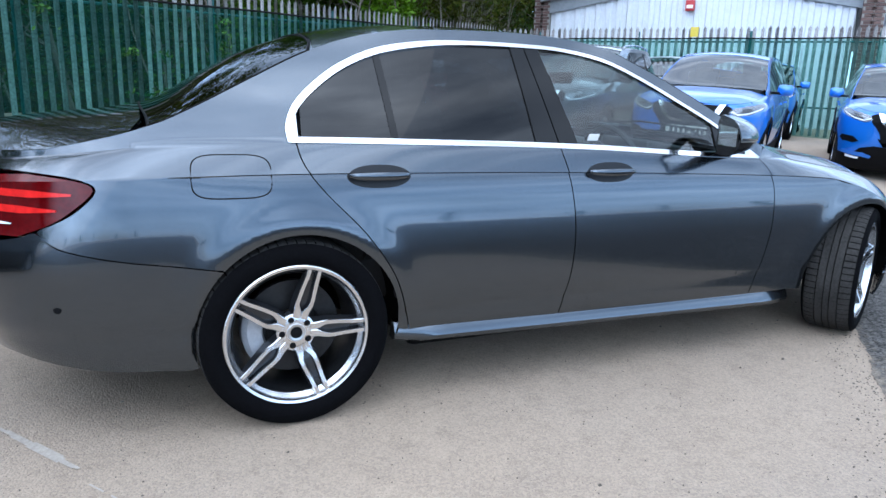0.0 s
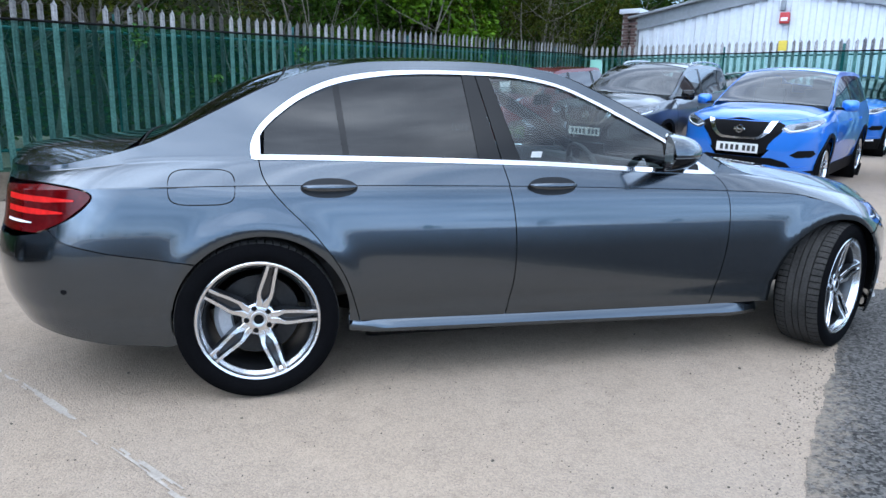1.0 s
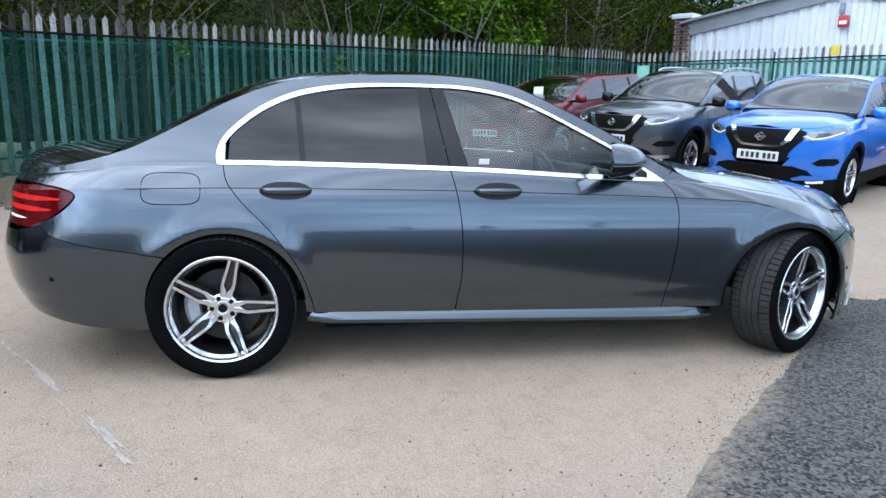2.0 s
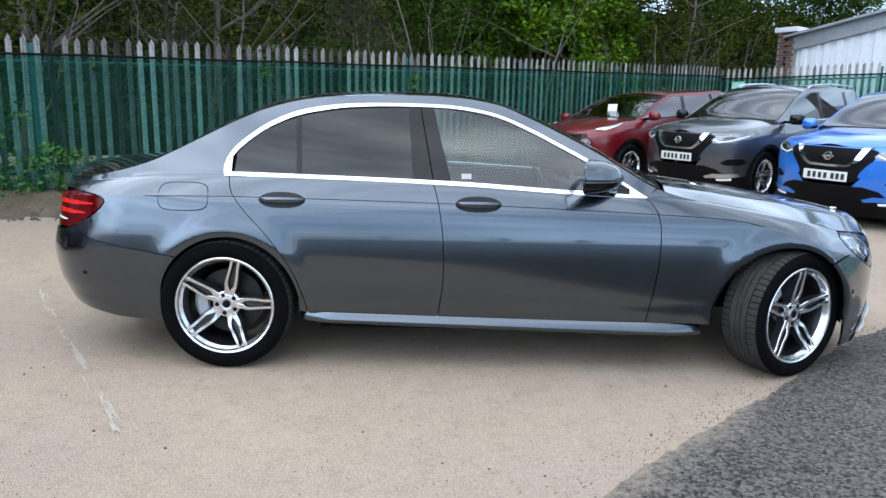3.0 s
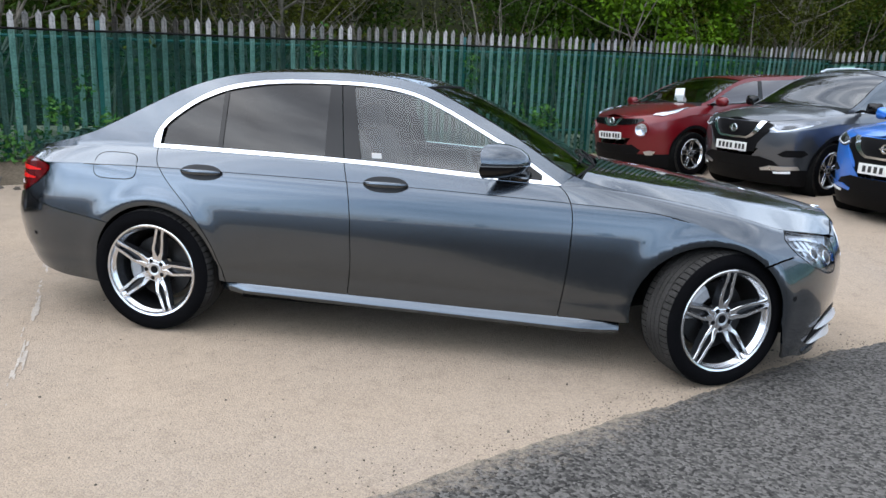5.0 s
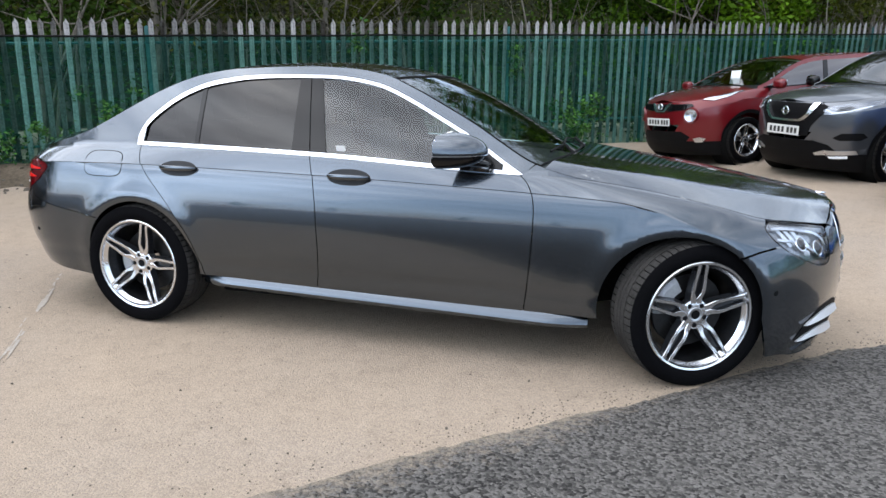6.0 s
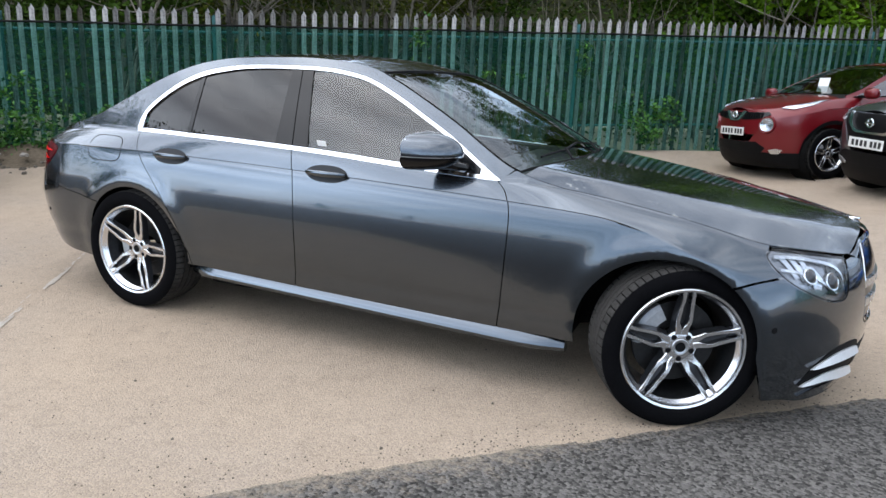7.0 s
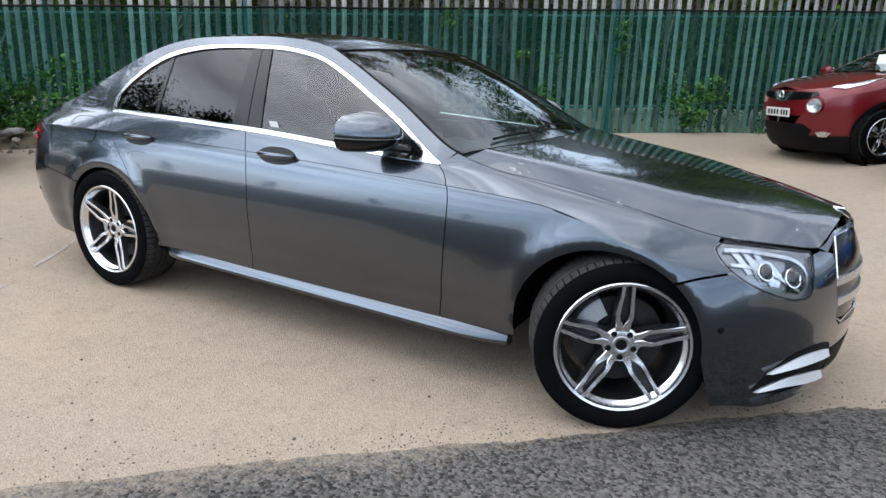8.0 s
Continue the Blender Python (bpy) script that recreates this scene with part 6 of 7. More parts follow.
def crossover(label, spec, paint_, wheelbase, lower, style, m, group="parked cars", rails=True):
    """A parked crossover with its shut lines, glass, lamps, grille, plate and wheels."""
    b = Body(**spec)
    car = thing("crossover_car", label, "car", group, m)
    US2, WS2 = steps(b.uR - 0.05, b.uF + 0.05, 0.06), sorted([-0.75 + 0.05 * i for i in range(16)] + [-0.02, -0.004, 0.0, 0.04, 0.08, 0.115, 0.15] + [0.20 + 0.05 * i for i in range(12)])
    z_low = 0.22

    def lay(name, ol, mat, d=0.0, inward=0.01, parent=None, lab=""):
        bm = panel(ol, pushed(b, d) if d else b.side, US2, WS2, inward)
        bm2 = flip_y(bm.copy())
        return part(name, bm, mat, parent or car, lab), part(name, bm2, mat, parent or car, lab)

    def ul(pts):
        return b.uline(pts)

    a0, a1 = b.arches[0], b.arches[1]
    # one side skin from the tail to the lamps, with both arches cut out
    lamp_u = u_at(b, 0.80, 0.9)
    side_ = ul([(u, z_low + 0.05) for u in np.linspace(b.uR, a0[0] - a0[2] - 0.02, 10)]) + b.arc(0, 197, -17, 24) + ul([(u, z_low) for u in np.linspace(a0[0] + a0[2], a1[0] - a1[2], 12)]) + b.arc(1, 197, -17, 24)
    side_ += ul([(u, 0.26) for u in np.linspace(a1[0] + a1[2] + 0.02, b.uF, 10)]) + ul([(b.uF, 0.50)]) + ul([(u_at(b, y, 0.6), z) for y, z in ((0.30, 0.50), (0.38, 0.60), (0.50, 0.80), (0.60, 0.82), (0.78, 0.855))])
    side_ += [(u, 0.15) for u in np.linspace(lamp_u, spec["cowl"] + 0.02, 20)] + [(u, b.w_of(u, b.rail(u))) for u in np.linspace(spec["cowl"], b.uR, 60)]
    lay("body_side", side_, paint_)
    # windows
    dlo_b = lambda x: 0.165
    x_f, x_r = spec["cowl"] - 0.12, -0.42
    top_z = lambda x: b.rail(x) - 0.055
    glass_ol = [(x, b.w_of(x, top_z(x))) for x in np.linspace(x_r + 0.10, x_f - 0.14, 30)] + [(x, dlo_b(x)) for x in np.linspace(x_f, x_r, 26)]
    lay("side_window", glass_ol, M["side_glass"], 0.003, 0.004)
    for xb, xt in ((1.02, 0.92), (0.10, 0.06)):
        lay("pillar_trim", [(xt - 0.045, b.w_of(xt, top_z(xt))), (xt + 0.045, b.w_of(xt, top_z(xt))), (xb + 0.05, 0.165), (xb - 0.05, 0.165)], M["gloss_black"], 0.005, 0.004)
    lay("belt_trim", [(x, 0.150) for x in np.linspace(x_r, x_f + 0.02, 20)] + [(x, 0.166) for x in np.linspace(x_f + 0.02, x_r, 20)], M["chrome" if style != "round" else "black"], 0.006, 0.006)
    # doors stand a hair proud, so that their shut lines show
    for x0, x1 in ((a0[0] + 0.28, 1.02), (1.035, a1[0] - a1[2] - 0.06)):
        z1 = 0.40
        ol = [(x, 0.148) for x in np.linspace(x0 - (0.12 if x0 < 0.5 else 0), x1 + 0.02, 12)] + ul([(x1 + 0.03, 0.9), (x1, z1)]) + ul([(x, z1) for x in np.linspace(x1 - 0.05, max(x0, a0[0] + a0[2] + 0.06), 8)]) + (ul([(a0[0] + a0[2] + 0.02, 0.62), (x0, 0.80)]) if x0 < 0.5 else [])
        lay("door", ol, paint_, 0.0035, 0.008)
        if style != "round" or x0 > 0.5:
            hx = x0 + 0.16 if x0 > 0.5 else x0 + 0.08
            lay("door_handle", ul([(hx, 0.925), (hx + 0.2, 0.92), (hx + 0.2, 0.895), (hx, 0.90)]), paint_, 0.03, 0.03)
    # black cladding: sills, arch lips, bumper skirt
    lay("sill_cladding", ul([(u, 0.37) for u in np.linspace(a0[0] + a0[2] + 0.02, a1[0] - a1[2] - 0.02, 14)] + [(u, 0.20) for u in np.linspace(a1[0] - a1[2] - 0.02, a0[0] + a0[2] + 0.02, 14)]), M["black"], 0.010, 0.012)
    for i in (0, 1):
        ax_, az_, ar_ = b.arches[i]
        lay("arch_lip", b.arc(i, 195, -15, 26) + b.arc(i, -15, 195, 26, ar_ + 0.05), M["black"], 0.010, 0.012)
    lay("front_skirt", ul([(u, 0.36) for u in np.linspace(a1[0] + a1[2] + 0.05, b.uF, 14)] + [(u, 0.15) for u in np.linspace(b.uF, a1[0] + a1[2] + 0.05, 14)]), M["black"], 0.008, 0.012)
    lay("rear_skirt", ul([(u, 0.42) for u in np.linspace(a0[0] - a0[2] - 0.05, b.uR, 12)] + [(u, 0.24) for u in np.linspace(b.uR, a0[0] - a0[2] - 0.05, 12)]), M["black"], 0.008, 0.012)
    lay("tail_lamp", ul([(b.xR - 0.28, 0.98), (b.xR - 0.55, 0.98), (b.xR - 0.62, 0.86), (b.xR - 0.35, 0.88)]), M["red_lens"], 0.008, 0.01)

    def tp(name, ol, mat, raise_=0.0, surf=None, inward=0.01, lab=""):
        f = surf or b.top
        return part(name, panel(ol, lambda x, y: (x, y, f(x, y)[2] + raise_), steps(-1.2, 3.7, 0.08), steps(-1, 1, 0.1), inward), mat, car, lab)

    ey = lambda x, d, e: b.edge_at(e, x)[0] - d
    xa, xb_ = -0.60, spec["cowl"] - 0.95
    R_ = b.roof_edge
    tp("roof", [(x, -ey(x, 0.002, R_)) for x in np.linspace(xa, xb_, 20)] + [(x, ey(x, 0.002, R_)) for x in np.linspace(xb_, xa, 20)], paint_)
    c = spec["cowl"]
    tp("windscreen", [(x, -ey(x, 0.015, R_)) for x in np.linspace(xb_ + 0.012, c - 0.06, 14)] + [(c - 0.03 + 0.10 * (1 - (y / 0.7) ** 2), y) for y in np.linspace(-0.68, 0.68, 9)] + [(x, ey(x, 0.015, R_)) for x in np.linspace(c - 0.06, xb_ + 0.012, 14)], M["screen"], -0.004, None, 0.006, "clear windscreen")
    H_ = b.hood_edge
    front_ = [b.side(u, 0.15) for u in np.linspace(u_at(b, 0.74, 0.9), b.uF, 14)]
    front_ = [(p[0] - 0.004, p[1]) for p in front_]
    hx1 = front_[0][0]
    tp("bonnet", [(x, -ey(x, 0.004, H_)) for x in np.linspace(c + 0.06, hx1 - 0.01, 18)] + front_[1:] + [(x, -y) for x, y in front_[-2:0:-1]] + [(x, ey(x, 0.004, H_)) for x in np.linspace(hx1 - 0.01, c + 0.06, 18)] + [(c + 0.06 + 0.08 * (1 - (y / 0.74) ** 2), y) for y in np.linspace(0.70, -0.70, 9)], paint_, 0.0, b.hood)
    part("cowl", panel([(c - 0.08, -0.78), (c + 0.16, -0.76), (c + 0.2, 0), (c + 0.16, 0.76), (c - 0.08, 0.78)], lambda x, y: (x, y, b.belt(c) - 0.012 + 0.04 * (1 - (y / 0.8) ** 2)), steps(1.5, 2.6, 0.1), steps(-1, 1, 0.2), 0.005), M["black"], car)
    # nose
    lay("nose_panel", [(u, 0.149) for u in np.linspace(u_at(b, 0.80, 0.9), b.uF, 14)] + ul([(u, 0.60) for u in np.linspace(b.uF, u_at(b, 0.80, 0.8), 14)]), paint_, -0.004, 0.01)
    nz = lambda y, z, d=0.0: pushed(b, d)(u_at(b, y, z), b.w_of(u_at(b, y, z), z))
    yz = lambda pts: [(u_at(b, y, z), b.w_of(u_at(b, y, z), z)) for y, z in pts]
    ctr = (b.uF, b.w_of(b.uF, 0.7))
    if style == "v":
        lay("grille", yz([(0.0, 0.925), (0.25, 0.925), (0.45, 0.92), (0.51, 0.895), (0.42, 0.74), (0.36, 0.66), (0.33, 0.555), (0.2, 0.545), (0.0, 0.545)]), M["black"], 0.004, 0.01, None, "gloss black grille")
        for sgn in (1, -1):
            fx_ = (lambda q: q) if sgn > 0 else flip_y
            ol = yz([(0.450, 0.926), (0.42, 0.924), (0.275, 0.735), (0.22, 0.712), (0.0, 0.708), (0.0, 0.732), (0.20, 0.738), (0.240, 0.755), (0.350, 0.924)])
            part("chrome_vee", fx_(panel(ol, pushed(b, 0.022), US2, WS2, 0.02)), M["chrome"], car, "chrome V-shaped grille bar")
            ol = yz([(0.475, 0.845), (0.53, 0.895), (0.66, 0.925), (0.78, 0.950), (0.865, 0.965), (0.875, 0.945), (0.84, 0.890), (0.70, 0.825), (0.56, 0.805)])
            hl2 = part("head_lamp", fx_(panel(ol, pushed(b, 0.006), US2, WS2, 0.012)), M["lamp_dim"], car, "slim clear head lamp")
            part("lens", fx_(panel(ol, pushed(b, 0.012), US2, WS2, 0.005)), M["lens"], hl2)
            part("lamp_bowl", fx_(panel(yz([(0.60, 0.838), (0.62, 0.885), (0.70, 0.900), (0.74, 0.880), (0.70, 0.845)]), pushed(b, 0.009), US2, WS2, 0.002)), M["alloy_dark"], hl2)
            part("running_light", fx_(panel(yz([(0.50, 0.852), (0.58, 0.818), (0.70, 0.838), (0.83, 0.898), (0.83, 0.912), (0.70, 0.850), (0.58, 0.830), (0.51, 0.862)]), pushed(b, 0.010), US2, WS2, 0.002)), M["lamp_white"], hl2)
            part("fog_inset", fx_(panel(yz([(0.60, 0.545), (0.68, 0.60), (0.82, 0.605), (0.84, 0.56), (0.80, 0.52), (0.66, 0.515)]), pushed(b, 0.005), US2, WS2, 0.008)), M["black"], car)
            part("skirt_trim", fx_(panel(yz([(0.40, 0.36), (0.52, 0.40), (0.78, 0.405), (0.79, 0.365), (0.52, 0.345), (0.42, 0.335)]), pushed(b, 0.016), US2, WS2, 0.012)), M["satin"] if rails else paint_, car)
            part("fog_lamp", fx_(panel(yz([(0.55, 0.330), (0.72, 0.345), (0.72, 0.315), (0.56, 0.305)]), pushed(b, 0.014), US2, WS2, 0.008)), M["lamp_white"], car)
        bx = nz(0.0, 0.825, 0.024)
        lay("lower_intake", yz([(0.0, 0.50), (0.40, 0.50), (0.56, 0.46), (0.66, 0.36), (0.0, 0.36)]), M["black"], 0.006, 0.01)
        plate_z = 0.605
    else:
        lay("grille", yz([(0.0, 0.895), (0.30, 0.895), (0.52, 0.90), (0.56, 0.87), (0.46, 0.815), (0.2, 0.795), (0.0, 0.795)]), M["gloss_black"], 0.006, 0.01, None, "slim black grille")
        for sgn in (1, -1):
            fx_ = (lambda q: q) if sgn > 0 else flip_y
            part("chrome_vee", fx_(panel(yz([(0.22, 0.905), (0.155, 0.905), (0.07, 0.800), (0.0, 0.795), (0.0, 0.775), (0.10, 0.778)]), pushed(b, 0.02), US2, WS2, 0.016)), M["chrome"], car, "chrome V-shaped grille bar")
            cu = u_at(b, 0.545, 0.72)
            p0 = Vector(pushed(b, 0.0)(cu, b.w_of(cu, 0.735)))
            n_ = (Vector(pushed(b, 0.01)(cu, b.w_of(cu, 0.735))) - p0).normalized()
            mm = Matrix.Translation(p0) @ Vector((0, -1, 0)).rotation_difference(n_).to_matrix().to_4x4()
            hl2 = part("head_lamp", fx_(spin(bmesh.new(), [(0.0, -0.004), (0.06, -0.006), (0.085, -0.018), (0.095, -0.018), (0.105, 0.01)], 32, mm)), M["lamp_grey"], car, "round head lamp")
            part("lens", fx_(spin(bmesh.new(), [(0.0, -0.035), (0.05, -0.03), (0.088, -0.018)], 32, mm)), M["lens"], hl2)
            part("bezel", fx_(spin(bmesh.new(), [(0.093, -0.02), (0.108, -0.022), (0.118, 0.012)], 32, mm)), paint_, hl2)
            # light blade that runs up the wing beside the bonnet
            part("wing_lamp", fx_(panel([(u, min(w, 0.149)) for u, w in [(2.52, 0.140), (2.74, 0.148), (2.98, 0.148), (3.14, 0.140), (3.20, 0.110), (3.06, 0.070), (2.80, 0.085)]], pushed(b, 0.012), US2, WS2, 0.012)), M["lamp_grey"], car, "clear raised wing lamp")
            part("fog_lamp", fx_(panel(yz([(0.56, 0.40), (0.64, 0.42), (0.70, 0.40), (0.66, 0.35), (0.58, 0.35)]), pushed(b, 0.016), US2, WS2, 0.01)), M["satin"], car)
        lay("lower_grille", yz([(0.0, 0.50), (0.40, 0.50), (0.52, 0.42), (0.46, 0.36), (0.0, 0.36)]), M["black"], 0.006, 0.01)
        for k in range(6):
            for sgn in (1, -1):
                y0 = 0.26 + 0.04 * k
                part("grille_fin", boxed((0.03, 0.012, 0.07), tuple(Vector(nz(y0, 0.85, 0.008)) * Vector((1, 1, 1)) if sgn > 0 else Vector(nz(y0, 0.85, 0.008)) * Vector((1, -1, 1)))), M["black"], car)
        bx = nz(0.0, 0.855, 0.026)
        plate_z = 0.635
    part("badge", spin(bmesh.new(), [(0.030, 0.0), (0.034, -0.008), (0.050, -0.008), (0.054, 0.004)], 28, Matrix.Translation(bx) @ Matrix.Rotation(radians(90), 4, "Z")), M["chrome"], car, "round chrome badge")
    part("badge_bar", boxed((0.008, 0.14, 0.02), tuple(bx), bevel=0.003), M["chrome"], car)
    px = b.nose(plate_z) + 0.034
    pl = part("number_plate", boxed((0.008, 0.52, 0.111), (px, 0, plate_z), (0, 0, 0), 0.003, 1), M["plate"], car, "white number plate with dark bars")
    for i, y in enumerate((-0.19, -0.125, -0.06, 0.005, 0.09, 0.15, 0.21)):
        part("plate_bar", boxed((0.003, 0.038, 0.066), (px + 0.0055, y, plate_z)), M["ink"], pl)
    # roof rails, mirrors
    for sgn in (-1, 1):
        if style != "round" and rails:
            pts_ = []
            for t in np.linspace(0, 1, 13):
                x = -0.45 + 1.6 * t
                y_, z_ = b.edge_at(R_, x)
                pts_.append((x, sgn * (y_ - 0.03), z_ + 0.012 + 0.045 * math.sin(math.pi * t) ** 0.35))
            part("roof_rail", tube(bmesh.new(), pts_, 0.014, 8), M["satin"], car, "silver roof rail")
        mbm = bmesh.new()
        bmesh.ops.create_uvsphere(mbm, u_segments=18, v_segments=12, radius=1.0, matrix=Matrix.Translation((c - 0.20, sgn * 0.985, 1.115)) @ Matrix.Diagonal((0.075, 0.105, 0.072, 1)))
        for v in mbm.verts:
            q = v.co - Vector((c - 0.20, sgn * 0.985, 1.115))
            k = 1.0 / max(1e-6, (abs(q.y / 0.105) ** 4 + abs(q.z / 0.072) ** 4) ** 0.25) if q.length > 1e-6 else 1.0
            s4 = min(1.25, k * math.hypot(q.y / 0.105, q.z / 0.072))
            v.co.y, v.co.z = sgn * 0.985 + q.y * s4, 1.115 + q.z * s4
            v.co.x = max(v.co.x, c - 0.235)
        mo = part("door_mirror", mbm, M["gloss_black"] if rails and style != "round" else paint_, car, "small door mirror")
        part("arm", boxed((0.09, 0.14, 0.035), (c - 0.19, sgn * 0.88, 1.075), (0, 0, 0), 0.012), M["black"], mo)
        part("mirror_glass", boxed((0.004, 0.16, 0.095), (c - 0.236, sgn * 0.985, 1.115), (0, 0, 0), 0.02), M["mirror"], mo)
    # wheels and underside
    for x in (a0[0], a1[0]):
        for sgn in (-1, 1):
            build_wheel("wheel", car, pose(x, sgn * 0.775, a0[1] - 0.002, 0, 0, 0 if sgn < 0 else 180), a0[1] - 0.002, 0.225, 0.228, 5, True, 90, "alloy", "alloy_dark" if style != "silver" else "alloy", 0.14, -120, detail=0, split=0.026, tread_seg=40)
            bm = spin(bmesh.new(), [(a0[2] + 0.006, -0.06), (a0[2] + 0.02, 0.0), (a0[2] + 0.02, 0.30), (0.05, 0.33)], 20, Matrix.Translation((x, sgn * 0.84, a0[1])) @ Matrix.Rotation(radians(0 if sgn < 0 else 180), 4, "Z") @ Matrix.Rotation(radians(25), 4, "Y"), False, -230)
            part("arch_liner", bm, M["liner"], car)
    bm = boxed((1.9, 1.50, 0.16), (wheelbase / 2, 0, 0.30), bevel=0.03)
    box(bm, (wheelbase + 1.2, 0.86, 0.16), (wheelbase / 2, 0, 0.36), bevel=0.03)
    part("underbody", bm, M["under"], car)
    # cabin: seats and dashboard seen through the glass
    bm = boxed((0.14, 0.48, 0.62), (0.95, -0.36, 0.98), (0, -14, 0), 0.05, 3)
    box(bm, (0.14, 0.48, 0.62), (0.95, 0.36, 0.98), (0, -14, 0), 0.05, 3)
    for y in (-0.36, 0.36):
        box(bm, (0.10, 0.26, 0.20), (0.88, y, 1.34), (0, -8, 0), 0.04, 3)
        box(bm, (0.10, 0.24, 0.16), (0.10, y, 1.26), (0, -8, 0), 0.04, 3)
    box(bm, (0.16, 1.30, 0.55), (0.12, 0, 0.94), (0, -14, 0), 0.05, 3)
    part("seats", bm, M["leather"], car)
    part("dashboard", boxed((0.46, 1.40, 0.24), (c - 0.18, 0, 0.96), (0, 6, 0), 0.06, 3), M["leather"], car)
    hl_ = [(x, -ey(x, 0.04, R_)) for x in np.linspace(xa, xb_, 8)] + [(x, ey(x, 0.04, R_)) for x in np.linspace(xb_, xa, 8)]
    tp("headlining", hl_, M["liner_grey"], -0.04, None, 0.0)
    return car, b


def parked(px_, py_, yaw, nose_x, k=1.0):
    """The pose of a car whose number plate is at (px_, py_), standing on the sloping yard."""
    h = Vector((math.cos(radians(yaw)), math.sin(radians(yaw)), 0))
    o = Vector((px_, py_, 0)) - h * nose_x * k
    f, l = h, Vector((-h.y, h.x, 0))
    g = lambda p: ground_z(p.x, p.y)
    z0 = (g(o + l * 0.77) + g(o - l * 0.77)) / 2
    zf = (g(o + f * 2.6 + l * 0.77) + g(o + f * 2.6 - l * 0.77)) / 2
    X = (f * 2.6 + Vector((0, 0, zf - z0))).normalized()
    Y = (l * 1.54 + Vector((0, 0, (g(o + l * 0.77 + f * 1.3) - g(o - l * 0.77 + f * 1.3))))).normalized()
    Z = X.cross(Y).normalized()
    Y = Z.cross(X)
    m = Matrix((X, Y, Z)).transposed().to_4x4()
    m.translation = (o.x, o.y, z0 + 0.003)
    return m @ Matrix.Diagonal((k, k, k if k > 0.9 else k * 1.07, 1))


blue, _ = crossover("bright blue crossover with chrome V grille and clear head lamps", CROSS, M["blue_paint"], 2.646, True, "v", parked(5.10, 2.80, 216, 3.57, 0.84), rails=False)
crossover("gunmetal grey crossover with silver roof rails", CROSS, M["gun_paint"], 2.646, True, "v", parked(4.18, 4.66, 216, 3.57, 0.87))
red_car, red_body = crossover("dark red compact crossover with round head lamps", COMPACT, M["red_paint"], 2.53, True, "round", parked(2.88, 6.22, 217, 3.39, 0.92))
copy_thing(blue, parked(9.3, 6.0, 216, 3.57))
copy_thing(blue, parked(7.4, 1.75, 218, 3.57))
crossover("white crossover parked in the second row", CROSS, M["white_paint"], 2.646, True, "v", parked(8.2, 7.6, 214, 3.57, 0.87))
crossover("black crossover parked near the fence", CROSS, M["black_paint"], 2.646, True, "v", parked(-5.03, 1.10, 75, 3.57))
# a sheet of white paper behind the red car's windscreen
paper = Vector(red_body.top(2.02, 0.10))
part("price_card", boxed((0.004, 0.20, 0.20), tuple(paper + Vector((0.05, 0, -0.01))), (0, -12, 0)), M["paper"], red_car, "white paper card on the windscreen")

# ---- white shed behind the far fence ----
B_N = Vector((0.8, 0.6, 0))           # away from the yard
B_D = Vector((0.6, -0.8, 0))          # along the gable, towards the right
B_AT = 16.4


def shed_point(t, back, z):
    p = B_N * B_AT + B_D * t + B_N * back
    return Vector((p.x, p.y, z))


T0, T1, EAVE, RIDGE = -4.94, 2.355, 3.53, 4.22
shed = thing("shed", "white corrugated metal shed with a shallow grey gable roof", "building")
TM = (T0 + T1) / 2


def gable_z(t):
    return EAVE + (RIDGE - EAVE) * (1 - abs(t - TM) / (TM - T0))


bm = bmesh.new()
cols = []
t = T0
k = 0
while t < T1 + 0.001:
    b = (0.0, 0.0, -0.045, -0.045)[k % 4]
    cols.append((bm.verts.new(shed_point(t, b, 0)), bm.verts.new(shed_point(t, b, gable_z(t) - 0.02))))
    t += (0.11, 0.03, 0.11, 0.03)[k % 4]
    k += 1
for p, q in zip(cols, cols[1:]):
    bm.faces.new((p[0], q[0], q[1], p[1]))
part("gable_wall", bm, M["clad"], shed, "white ribbed cladding", smooth=0)
for t_ in (T0, T1):
    bm = bmesh.new()
    bm.faces.new([bm.verts.new(shed_point(t_, d_, z)) for d_, z in ((0, 0), (22, 0), (22, EAVE), (0, EAVE))])
    part("side_wall", bm, M["clad"], shed, smooth=0)
bm = bmesh.new()
bm.faces.new([bm.verts.new(shed_point(t_, 22, z)) for t_, z in ((T0, 0), (T1, 0), (T1, EAVE), (TM, RIDGE), (T0, EAVE))])
part("back_wall", bm, M["clad"], shed, smooth=0)
